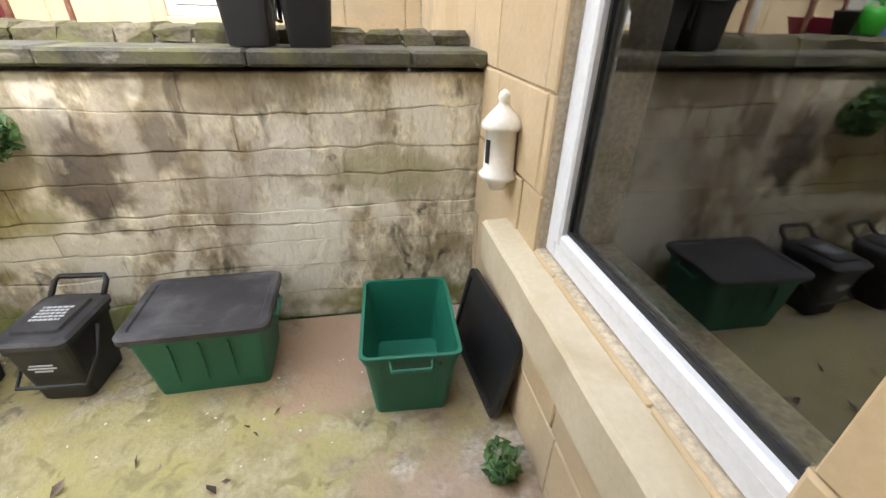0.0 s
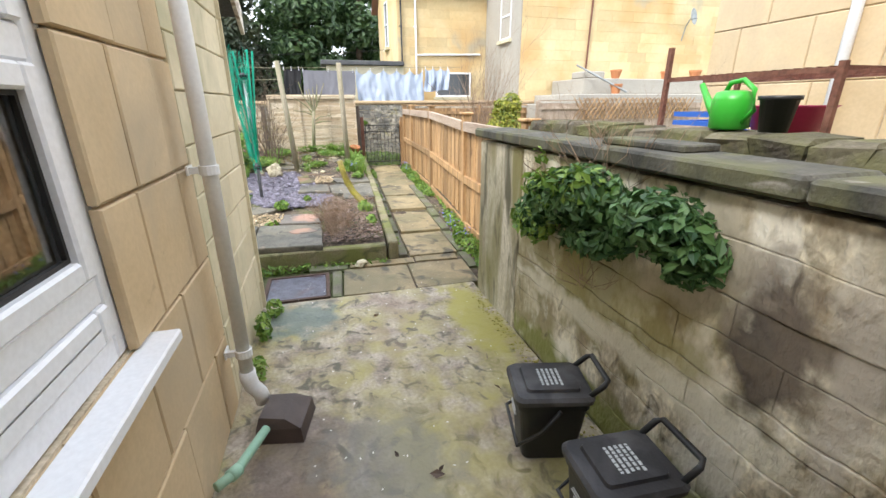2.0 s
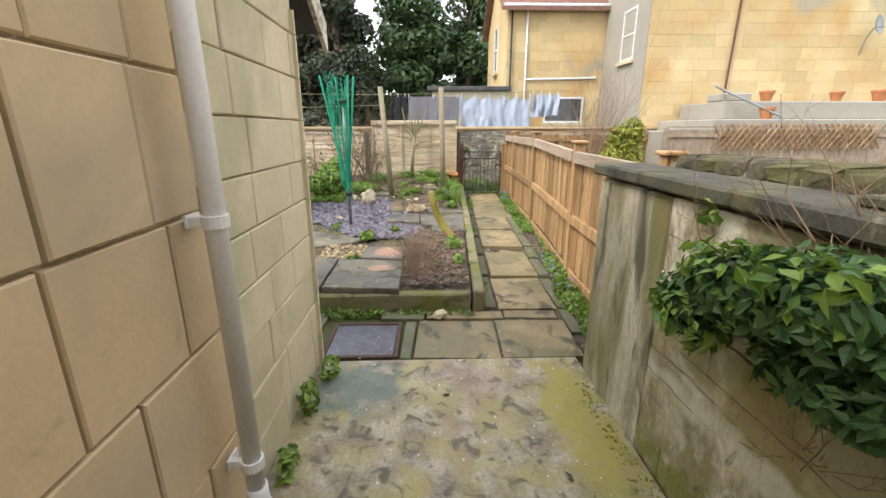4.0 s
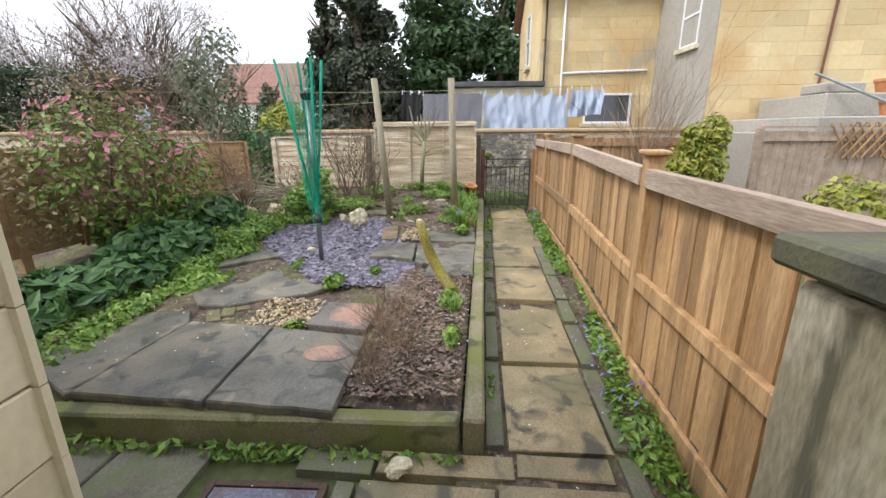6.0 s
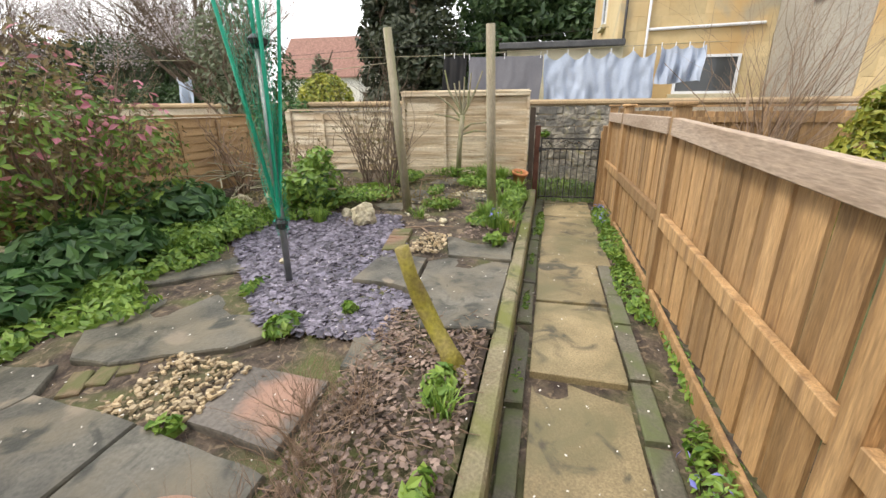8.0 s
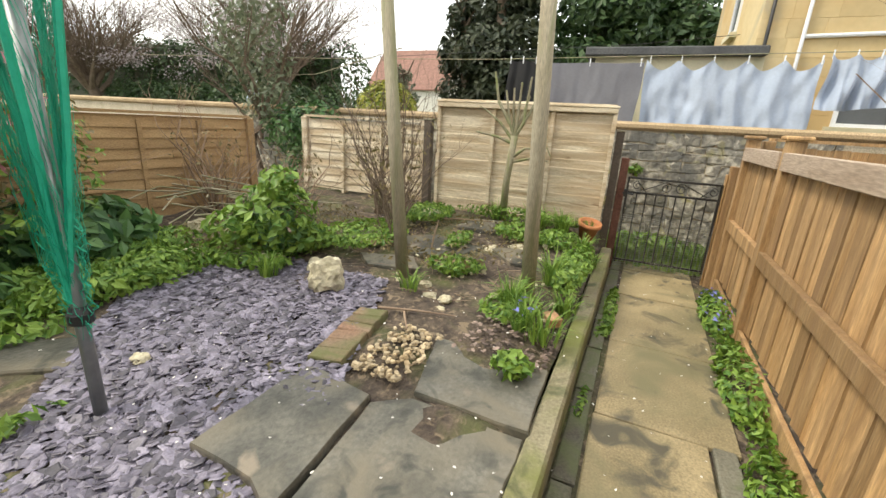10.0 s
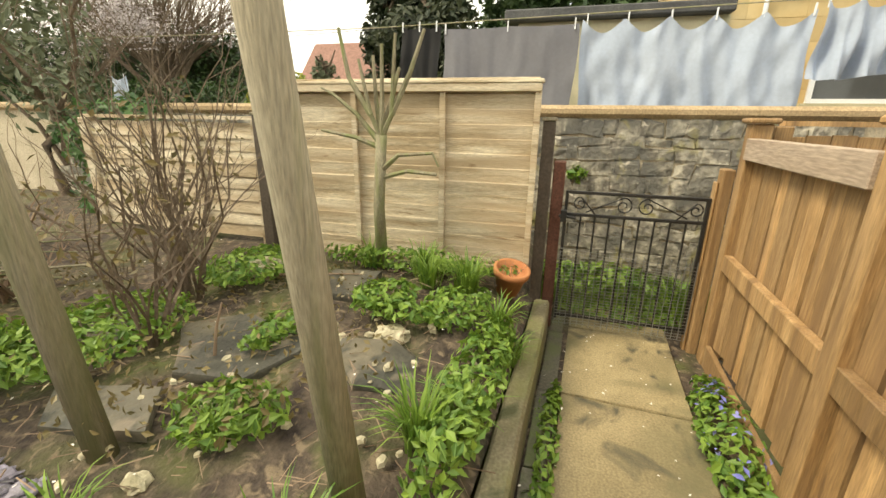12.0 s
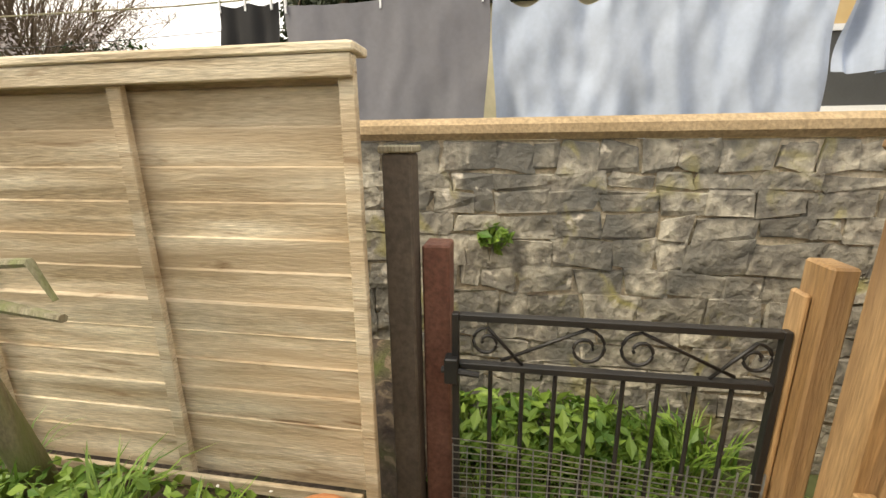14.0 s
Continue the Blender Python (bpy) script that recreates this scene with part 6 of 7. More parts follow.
weeds("low_weeds", [((-6.9, 3.62, 0.38), (0.7, 0.14, 0.1)), ((-7.55, 3.35, 0.42), (0.3, 0.2, 0.08)), ((-6.0, 3.35, 0.3), (0.25, 0.2, 0.06)), ((-7.95, 2.9, 0.52), (0.1, 0.8, 0.08)), ((-7.0, 2.55, 0.42), (0.25, 0.1, 0.06)), ((-6.45, 2.75, 0.36), (0.2, 0.25, 0.06)), ((-7.45, 2.95, 0.48), (0.2, 0.2, 0.06)),
                    ((-6.7, 1.7, 0.42), (0.5, 0.4, 0.08)), ((-7.6, 1.9, 0.5), (0.4, 0.3, 0.08)), ((-7.3, 3.1, 0.46), (0.1, 0.3, 0.05)), ((-6.3, 1.2, 0.38), (0.4, 0.4, 0.12)), ((-5.3, 0.9, 0.32), (0.4, 0.25, 0.14))], 9000, 0.032, L_LIGHT, 44, "green weeds covering the back of the bed")
weeds("low_weeds", [((-7.0, 2.4, 0.44), (1.0, 0.9, 0.05)), ((-6.5, 0.9, 0.45), (1.0, 0.7, 0.08))], 1800, 0.022, L_MUTE, 45, "brown-green low weeds on the bare soil")
weeds("bed_front_weeds", [((-1.72, 2.6, 0.0), (0.05, 0.8, 0.05)), ((-1.72, 1.6, 0.0), (0.06, 0.5, 0.06)), ((-1.7, 3.5, 0.0), (0.03, 0.25, 0.04)), ((-1.85, 0.9, 0.1), (0.15, 0.35, 0.12))], 900, 0.035, L_LIGHT, 46, "weeds at the foot of the bed edging")
weeds("kerb_weeds", [((x_, 3.9, -0.01), (0.2, 0.03, 0.03)) for x_ in (-2.3, -3.6, -4.6, -5.6, -6.6, -7.3)] + [((-7.0, 3.95, 0.02), (0.6, 0.05, 0.06))], 700, 0.03, L_LIGHT, 47, "tiny weeds in the joint along the kerb")
weeds("fence_foot_weeds", [((-2.0, 4.72, 0.02), (0.5, 0.15, 0.09)), ((-2.9, 4.78, 0.03), (0.5, 0.12, 0.1)), ((-5.0, 4.75, 0.03), (0.7, 0.14, 0.07)), ((-6.2, 4.75, 0.04), (0.6, 0.14, 0.1)), ((-7.3, 4.75, 0.04), (0.5, 0.13, 0.13)), ((-1.2, 4.72, 0.02), (0.35, 0.15, 0.08)), ((-3.9, 4.85, 0.02), (0.5, 0.06, 0.05))],
      5200, 0.032, L_LIGHT, 48, "low green plants along the foot of the fence")
weeds("blue_flowers", [((-2.3, 4.68, 0.1), (0.4, 0.15, 0.06)), ((-2.9, 4.7, 0.1), (0.3, 0.12, 0.06)), ((-7.2, 4.72, 0.15), (0.5, 0.12, 0.08)), ((-5.75, 3.5, 0.42), (0.12, 0.08, 0.06))], 110, 0.022, L_BLUEF, 49, "small pale blue flowers among the fence plants", "flowers")
tagged(blades("grass_tuft", [(-5.72, 3.62, 0.24, 0.1), (-5.78, 3.5, 0.26, 0.08)], 160, 0.3, 0.006, L_LIGHT, 50), "arching bright green tuft of narrow leaves by the kerb", "grass tuft", "grass tufts")
for k, (gx, gy, gn, gl) in enumerate(((-6.7, 3.62, 90, 0.28), (-7.75, 3.35, 110, 0.32), (-7.9, 3.0, 90, 0.3), (-7.95, 2.6, 60, 0.28), (-5.7, 1.55, 80, 0.24), (-5.5, 0.6, 80, 0.3), (-3.05, 3.6, 50, 0.16), (-7.3, 3.7, 70, 0.22), (-5.95, 2.62, 40, 0.2), (-6.35, 2.8, 50, 0.2), (-6.2, 3.68, 70, 0.25), (-6.55, 3.5, 130, 0.34), (-6.0, 3.35, 120, 0.3), (-7.75, 3.1, 90, 0.3), (-7.5, 3.6, 80, 0.26))):
    tagged(blades("grass_tuft", [(gx, gy, gz(gx, gy, 0.03), 0.07)], gn, gl, 0.007, L_LIGHT, 51 + k), "bright green tuft of long strap leaves in the bed", "grass tuft", "grass tufts")
tagged(blades("grass_tuft", [(-8.85, 4.2, 0.1, 0.3), (-8.9, 4.7, 0.1, 0.3), (-8.85, 5.1, 0.1, 0.3)], 700, 0.3, 0.008, L_LIGHT, 70), "long grass growing in the lane beyond the gate", "grass", kind="stuff")
weeds("lane_weeds", [((-8.95, 4.5, 0.22), (0.2, 0.8, 0.18)), ((-8.7, 4.7, 0.12), (0.3, 0.5, 0.05))], 1500, 0.05, L_LIGHT, 71, "green weeds in the lane beyond the gate")
weeds("wall_fern", [((-9.16, 4.26, 1.13), (0.04, 0.08, 0.07))], 60, 0.045, L_LIGHT, 72, "small fern growing out of the rubble wall", "fern")

shb = tree("flowering_currant", -4.4, -0.1, 0.2, 0.6, 0.03, "flowering currant shrub with pink blossom and bronze young leaves", L_MUTE,
           [((0.2, 0, 1.0), (0.8, 0.65, 0.7)), ((-0.5, 0.2, 0.9), (0.6, 0.5, 0.6)), ((0.0, -0.1, 1.6), (0.65, 0.6, 0.45)), ((0.8, -0.1, 0.9), (0.6, 0.5, 0.65))], 3000, 0.04, 73, limbs=8, reach=0.8, shell=0.2, kindname="foliage")
leaf_cloud("blossom", [((0.2, 0.1, 1.25), (0.75, 0.65, 0.65)), ((-0.4, 0.3, 1.1), (0.5, 0.4, 0.5))], 260, 0.05, L_PINK, 74, shb, shell=0.7)["kind"] = "stuff"
leaf_cloud("young_leaves", [((0.2, 0, 0.95), (0.85, 0.65, 0.75)), ((-0.5, 0.2, 0.8), (0.6, 0.5, 0.6))], 1700, 0.05, L_LIGHT, 75, shb, shell=0.3)["kind"] = "stuff"
twigs("stem_spray", (0, 0, 0), 30, 1.5, 0.8, TWIG, 76, shb, r0=0.008, forks=3)["kind"] = "stuff"

t = tree("green_bush", -6.0, 1.35, 0.33, 0.3, 0.015, "small bright green leafy bush by the rockery", L_LIGHT, [((0, 0, 0.35), (0.34, 0.34, 0.25)), ((0.1, 0.15, 0.62), (0.15, 0.15, 0.13)), ((-0.15, -0.12, 0.5), (0.14, 0.14, 0.14)), ((-0.1, -0.1, 0.15), (0.42, 0.42, 0.13)), ((0.25, -0.2, 0.25), (0.2, 0.2, 0.15))], 1200, 0.055, 80, limbs=5, reach=0.25, twig=False, kindname="foliage")
# darker leaf colour in the bush's middle stands in for its inner shade
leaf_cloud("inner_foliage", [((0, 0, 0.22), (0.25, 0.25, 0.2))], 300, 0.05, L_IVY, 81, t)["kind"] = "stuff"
for k, (tx, ty, h, n_, sp) in enumerate(((-7.2, 1.75, 1.35, 15, 0.5), (-6.8, 1.95, 1.0, 10, 0.7), (-7.6, 1.3, 1.2, 12, 0.55), (-6.6, -0.1, 1.0, 20, 0.9), (-6.9, 0.7, 0.8, 16, 1.2))):
    t = thing("bare_shrub", "bare twiggy garden shrub in the back of the bed", "shrub", "bare shrubs")
    twigs("stem_spray", (tx, ty, gz(tx, ty)), n_, h, sp, BARK if k < 3 else TWIG, 82 + k, t, r0=0.011, forks=3)["kind"] = "stuff"
    leaf_cloud("bud_spray", [((tx, ty, gz(tx, ty, h * 0.7)), (h * 0.4, h * 0.4, h * 0.3))], 90, 0.03, L_MUTE, 90 + k, t)["kind"] = "stuff"
brush = thing("brush_pile", "pile of cut pale twigs in the corner of the garden", "brush pile")
rs = random.Random(17)
bm = bmesh.new()
for k in range(40):
    a = rs.uniform(-0.6, 0.9)
    cx, cy, cz = rs.uniform(-7.2, -6.0), rs.uniform(-0.2, 0.9), rs.uniform(0.45, 0.75)
    L = rs.uniform(0.25, 0.6)
    tube(bm, [(cx - L * math.cos(a), cy - L * math.sin(a), cz - 0.08), (cx, cy, cz + rs.uniform(-0.02, 0.05)), (cx + L * math.cos(a), cy + L * math.sin(a), cz + rs.uniform(-0.1, 0.15))], rs.uniform(0.004, 0.008), 4)
o = part("cut_brushwood", bm, POSTWOOD, brush)
o["kind"] = "stuff"
tree("olive_tree", -9.0, -1.6, 0, 1.6, 0.06, "grey-green leafy small tree beyond the side fence", L_OLIVE, [((0, 0, 2.4), (0.6, 0.6, 0.8)), ((0.2, 0.4, 3.2), (0.5, 0.5, 0.6)), ((-0.2, -0.5, 2.8), (0.6, 0.5, 0.6)), ((0, 0.3, 1.7), (0.6, 0.5, 0.5))], 1500, 0.07, 100, limbs=7, reach=1.2, shell=0.2)
tree("laurel_bush", -8.9, -0.5, 0, 0.8, 0.05, "glossy green bush in the fence corner", L_IVY, [((0, 0, 1.4), (0.5, 0.6, 0.4)), ((-0.1, -0.5, 1.3), (0.4, 0.5, 0.4)), ((0, 0.2, 0.7), (0.6, 0.7, 0.5))], 1500, 0.07, 101, limbs=5, reach=0.4, twig=False)
tree("yellow_conifer", -14.2, -2.2, 0, 1.0, 0.1, "round yellow-green conifer bush far down the gardens", L_YELLOW, [((0, 0, 1.6), (0.9, 0.9, 1.0))], 3500, 0.09, 102, limbs=4, reach=0.5, twig=False, shell=0.6)

# hedges and far trees
hd = thing("hedge", "long dark clipped hedge beyond the gardens", "hedge")
leaf_cloud("foliage", [((-19 + k * 0.25, -7.0 - k * 1.35, 2.7), (0.9, 1.2, 1.9)) for k in range(14)], 20000, 0.12, L_HEDGE, 103, hd, shell=0.65)["kind"] = "stuff"
# added solid box, coloured dark like the shade within the hedge
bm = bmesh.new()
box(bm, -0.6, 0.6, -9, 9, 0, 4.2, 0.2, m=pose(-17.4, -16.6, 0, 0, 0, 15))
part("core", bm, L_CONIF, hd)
hd = thing("hedge", "low rounded hedge beyond the lane", "hedge")
leaf_cloud("foliage", [((-15.5, -3.5 - k * 1.5, 1.6), (0.8, 1.0, 1.0)) for k in range(9)], 9000, 0.09, L_HEDGE, 104, hd, shell=0.6)["kind"] = "stuff"
# dark box added behind the leaves in place of the low hedge's shade
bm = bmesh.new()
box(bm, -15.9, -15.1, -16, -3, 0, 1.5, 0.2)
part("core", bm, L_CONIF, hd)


def conifer(x, y, h, r, seed, label, mt=L_CONIF, n=9000, size=0.22, name="conifer"):
    rs2 = random.Random(seed)
    bl = []
    for k in range(34):
        zz = h * (0.12 + 0.86 * k / 34)
        rr = r * (1 - 0.75 * (k / 34) ** 1.6)
        a = rs2.uniform(0, 6.28)
        bl.append(((rr * 0.55 * math.cos(a), rr * 0.55 * math.sin(a), zz), (rr * 0.65, rr * 0.65, h * 0.07)))
    return tree(name, x, y, 0, h * 0.85, 0.22, label, mt, bl, n, size, seed, limbs=9, reach=r * 0.7, twig=False, shell=0.3)


conifer(-22, -1.2, 11, 2.2, 110, "tall dark conifer behind the washing line", n=13000, size=0.2)
conifer(-23.5, -3.4, 8.5, 1.5, 111, "dark conifer with a ragged brown side", n=7000, size=0.2)
conifer(-25, 2.2, 12, 3.0, 112, "large dark glossy holly tree behind the extension", mt=L_DARK, n=14000, size=0.24, name="holly_tree")
conifer(-27, 6.0, 11, 3.0, 113, "dark evergreen tree behind the stone wing", mt=L_DARK, n=9000, size=0.26, name="holly_tree")
conifer(-24, -7.0, 4.2, 1.2, 114, "grey-green conifer among the far gardens", mt=L_OLIVE, n=4000, size=0.14)


def blossom_tree(x, y, h, r, seed, label):
    rs2 = random.Random(seed)
    bl = []
    for k in range(26):
        a, q = rs2.uniform(0, 6.28), r * rs2.uniform(0.2, 1.0)
        bl.append(((q * math.cos(a), q * math.sin(a), h * rs2.uniform(0.45, 1.0)), (r * 0.3, r * 0.3, h * 0.09)))
    t = tree("cherry_tree", x, y, 0, h * 0.42, 0.24, label, L_BLOSSOM, bl, 7000, 0.06, seed, limbs=10, reach=r * 0.62, shell=0.0, kindname="blossom")
    for k in range(6):
        a = 6.28 * k / 6
        twigs("twig_spray", (0, 0, h * 0.4), 15, h * 0.6, 1.0, BARK, seed + 200 + k, t, r0=0.035, forks=4, lean=(0.8 * math.cos(a), 0.8 * math.sin(a)))["kind"] = "stuff"
    return t


blossom_tree(-17.5, -9.2, 7.0, 3.8, 120, "old spreading cherry tree in pale pink blossom")
blossom_tree(-25, -20, 8.0, 4.2, 121, "distant blossoming cherry tree")
blossom_tree(-14.5, -16, 6.0, 3.2, 122, "bare spreading tree with sparse pale blossom")
for k, (hx, hy, w, z1, lb) in enumerate(((-40, -34, 10, 3.6, "distant bungalow with a brown roof"), (-55, -40, 14, 4.0, "far low houses on the rise"), (-38, -52, 16, 3.4, "far bungalow with a red roof"))):
    house_block("bungalow", hx - 6, hx, hy - w, hy, z1, WHITEWALL, lb, roof=True, rh=2.4)
t = thing("chimney_cottage", "far dark-roofed cottage with chimneys", "house")
bm = bmesh.new()
box(bm, -52, -46, -14, -8, 0, 5.2)
part("wall", bm, WHITEWALL, t)
bm = bmesh.new()
v4 = [bm.verts.new(q) for q in ((-52.3, -14.3, 5.2), (-45.7, -14.3, 5.2), (-49, -14.3, 7.8), (-52.3, -7.7, 5.2), (-45.7, -7.7, 5.2), (-49, -7.7, 7.8))]
for fc in ((0, 1, 2), (3, 5, 4), (0, 2, 5, 3), (1, 4, 5, 2), (0, 3, 4, 1)):
    bm.faces.new([v4[i] for i in fc])
part("roof", bm, ROOFDARK, t)
bm = bmesh.new()
box(bm, -49.5, -48.5, -8.6, -7.9, 5.5, 9.2, 0.05)
part("chimney", bm, STONE_WARM, t)


# ---- pieces: stones, boards, flags and slats ----
RIGHT, BACK = (1, 0, 0), (0, 1, 0)
courses(wall_south, (HOUSE_END, HOUSE_Y - 0.02, 0), RIGHT, BACK, 1.27, (0.235, 0.245, 3.4), (0.35, 0.6), STONE_PALE, 1, proud=0.02, joint=0.007, top=lambda u: 2.42 + u * 0.62)
courses(wall_south, (HOUSE_END + 1.272, HOUSE_Y - 0.02, 0), RIGHT, BACK, EAST_X - HOUSE_END - 1.274, (0.4, 0.46, 3.5), (0.3, 0.55), STONE, 2, proud=0.024, joint=0.012, rough=0.002,
        holes=((WIN[0] - 0.292, WIN[1] - 0.292, WIN[2], WIN[3] + 0.35), (DOORWAY[0] - 0.292, DOORWAY[1] - 0.292, 0, DOORWAY[3])))
courses(wall_house_end, (HOUSE_END + 0.02, -3.0, 0), BACK, (-1, 0, 0), 5.57, (0.235, 0.245, 2.28), (0.35, 0.6), STONE_PALE, 3, proud=0.008, joint=0.004)
courses(wall_east, (EAST_X, 2.25, 0), BACK, (-1, 0, 0), 4.34, (0.28, 0.42, 4.2), (0.35, 0.7), STONE, 4, proud=0.012, joint=0.006, rough=0.002,
        holes=((0.39, EWIN[1] - 2.25, EWIN[2], EWIN[3]), (ALLEY_N - 2.25, 2.75, 0, 1.34)))
courses(wall_north_house, (-0.8, 6.62, 0), RIGHT, (0, -1, 0), 4.34, (0.4, 0.46, 4.2), (0.4, 0.8), STONE, 5, proud=0.012, joint=0.006, holes=((NWIN[0] + 0.8, NWIN[1] + 0.8, NWIN[2], NWIN[3]),))
rs = random.Random(6)
levels, z = [0.0], 0.0
while z < 1.2:
    z += rs.uniform(0.085, 0.2)
    levels.append(min(z, 1.33))
levels[-1] = 1.33


def bed_joint(k, x):
    """Height of the joint under course k, which has sunk and cracked."""
    return levels[k] + (0.03 * noise.noise((x * 1.3, k * 3.7, 0)) + 0.014 * noise.noise((x * 8, k * 3.7, 5)) if 0 < k < len(levels) - 1 else 0)


for k in range(len(levels) - 1):
    x = 0.002
    while x < EAST_X - 0.01:
        w = rs.choice((0.22, 0.34, 0.5, 0.8, 1.1)) * rs.uniform(0.8, 1.2)
        x1 = EAST_X - 0.002 if x + w > EAST_X - 0.15 else x + w
        n, out_by, gap = max(2, int((x1 - x) / 0.05)), rs.uniform(0.0, 0.009), rs.choice((0.001, 0.004, 0.009))
        v, f = [], []
        for i in range(n + 1):
            u = x + 0.0006 + (x1 - x - 0.0012) * i / n
            lo, hi = bed_joint(k, u) + gap / 2, bed_joint(k + 1, u) - gap / 2
            y = ALLEY_N + 0.019 - 0.008 - out_by + 0.006 * noise.noise((u * 4, k, 2))
            v += [(u, ALLEY_N + 0.03, lo), (u, y + 0.002, lo), (u, y, lo + 0.004), (u, y, hi - 0.004), (u, y + 0.002, hi), (u, ALLEY_N + 0.03, hi)]
        for i in range(n):
            f += [(6 * i + q, 6 * i + 6 + q, 6 * i + 7 + q, 6 * i + 1 + q) for q in range(5)]
        f += [(0, 1, 2, 3, 4, 5), tuple(6 * n + q for q in (5, 4, 3, 2, 1, 0))]
        raw("stone_block", v, f, OLDWALL, garden_wall)
        x = x1
courses(big_house, (-12, 10.2, 0), BACK, RIGHT, 11, (0.34, 0.36, 8.4), (0.6, 1.1), STONE_WARM, 8, proud=0.007, joint=0.004, name="block")
bm = bmesh.new()
box(bm, -15.49, -12.03, 10.17, 10.199, -0.05, 8.8)
part("side_render", bm, GREYWALL, big_house, "plain grey rendered side wall")
courses(wing_house, (-15.5, 6.3, 0), BACK, RIGHT, 3.86, (0.34, 0.36, 6.0), (0.6, 1.1), STONE_WARM, 10, proud=0.007, joint=0.004, name="block", holes=((1.6, 3.2, 1.9, 2.9),))
courses(wall_lane, (-9.2, 3.5, -0.05), BACK, RIGHT, 2.7, (0.08, 0.17, 1.63), (0.1, 0.3), RUBBLE, 11, proud=0.02, joint=0.012, rough=0.022, thick=0.1)
courses(wall_lane, (-9.2, -2.0, 0.33), BACK, RIGHT, 5.48, (0.09, 0.16, 1.25), (0.18, 0.4), RUBBLE, 12, proud=0.03, joint=0.014, rough=0.012, thick=0.08)
rs = random.Random(33)
x = -0.55
while x < EAST_X - 0.15:
    w = rs.uniform(0.1, 0.24)
    me = piece_mesh("cope_stone", w, 0.27, rs.uniform(0.06, 0.09), 0.02, rs, MOSSRUB, 0.016)
    put("cope_stone", me, pose(x + w / 2, 4.86, 1.455, 0, rs.uniform(-3, 3), rs.uniform(-4, 4)), wall_back)
    x += w + 0.01

# fence boards
rs = random.Random(44)
FB = piece_mesh("board", 0.095, 0.02, 1.19, 0.004, rs, FENCE, 0.001)
for a, b in zip(posts, posts[1:]):
    n = round((a - b - 0.1) / 0.113)
    for k in range(n):
        xx = b + 0.05 + (a - b - 0.1) * (k + 0.5) / n
        put("board", FB, pose(xx, FY + 0.062 + (0.016 if k % 2 else 0) + rs.uniform(-0.002, 0.004), 0.715 + rs.uniform(-0.006, 0.006), 0, rs.uniform(-0.4, 0.4), rs.uniform(5, 11)), fence)

# path flags
path = thing("path", "worn sandstone flags of the garden path between dark edging stones", "path", kind="structure")
rs = random.Random(45)
cuts = [-1.77, -2.62, -3.64, -4.63, -5.52, -6.45, -7.45, -8.3, -8.7]
for a, b in zip(cuts, cuts[1:]):
    flag(b, a, 3.965 + 0.015 * rs.random(), 4.52 if a > -5.4 else 4.66, 0.0, FLAG, path, rs)
for y0, y1, lo, hi in ((3.85, 3.957, 0.5, 0.9), (4.53, 4.65, 0.4, 0.8)):
    x = -1.8
    while x > (-8.2 if y0 < 4 else -5.3):
        w = rs.uniform(lo, hi)
        flag(max(x - w, -8.6), x, y0, y1, 0.0, STRIP, path, rs, name="edging_stone")
        x -= w
for q in ((-1.56, -0.93, 3.22, 3.88, FLAG), (-1.56, -0.93, 3.89, 4.50, FLAG), (-1.56, -0.93, 3.11, 3.21, STRIP), (-1.76, -1.6, 3.3, 4.0, FLAG), (-1.76, -1.6, 2.9, 3.29, STRIP), (-1.76, -1.3, 4.515, 4.62, STRIP), (-1.76, -1.6, 4.01, 4.48, FLAG),
          (-1.76, -1.0, 1.9, 2.4, STRIP), (-1.76, -1.0, 1.2, 1.89, STRIP), (-1.76, -1.0, 0.4, 1.19, STRIP)):
    flag(q[0], q[1], q[2], q[3], 0.0, q[4], path, rs)
RUSTDARK = surf("brown_iron_frame", (0.06, 0.035, 0.025), (0.1, 0.06, 0.045), 12, 0.8, 0.2)
man = thing("manhole_cover", "blue-grey patterned steel manhole cover in a brown frame", "manhole cover", place=Matrix.Translation((-1.25, 2.8, -0.01)))
STEEL = surf("wet_patterned_steel", (0.1, 0.1, 0.13), (0.17, 0.17, 0.22), 12, 0.35, 0.2, 60, metal=0.3, patch=(0.12, 0.05, 0.035), patch_scale=3.5, patch_at=0.62)
bm = bmesh.new()
box(bm, -0.25, 0.25, -0.25, 0.25, -0.03, 0.004)
part("plate", bm, STEEL, man)
bm = bmesh.new()
for q in ((-0.29, 0.29, -0.29, -0.255), (-0.29, 0.29, 0.255, 0.29), (-0.29, -0.255, -0.254, 0.254), (0.255, 0.29, -0.254, 0.254)):
    box(bm, q[0], q[1], q[2], q[3], -0.03, 0.012, 0.002)
part("frame", bm, RUSTDARK, man)
v, f = [], []
for i in range(21):
    for j in range(21):
        cx, cy = -0.235 + i * 0.0235, -0.235 + j * 0.0235
        a = 0.785 if (i + j) % 2 else -0.785
        ca, sa = math.cos(a) * 0.011, math.sin(a) * 0.011
        n0 = len(v)
        for s, w in ((-1, 0), (0, 0.0035), (1, 0), (0, -0.0035)):
            v.append((cx + s * ca - w / 0.011 * sa, cy + s * sa + w / 0.011 * ca, 0.0045 if w == 0 else 0.0085))
        f += [(n0, n0 + 3, n0 + 1), (n0 + 3, n0 + 2, n0 + 1)]
raw("tread", v, f, STEEL, man)["kind"] = "stuff"

# lap panel and its posts
PX = -8.16
panel = thing("lap_panel", "pale weathered overlap fence panel with vertical battens", "fence panel")
rs = random.Random(46)
z = 0.57
k = 0
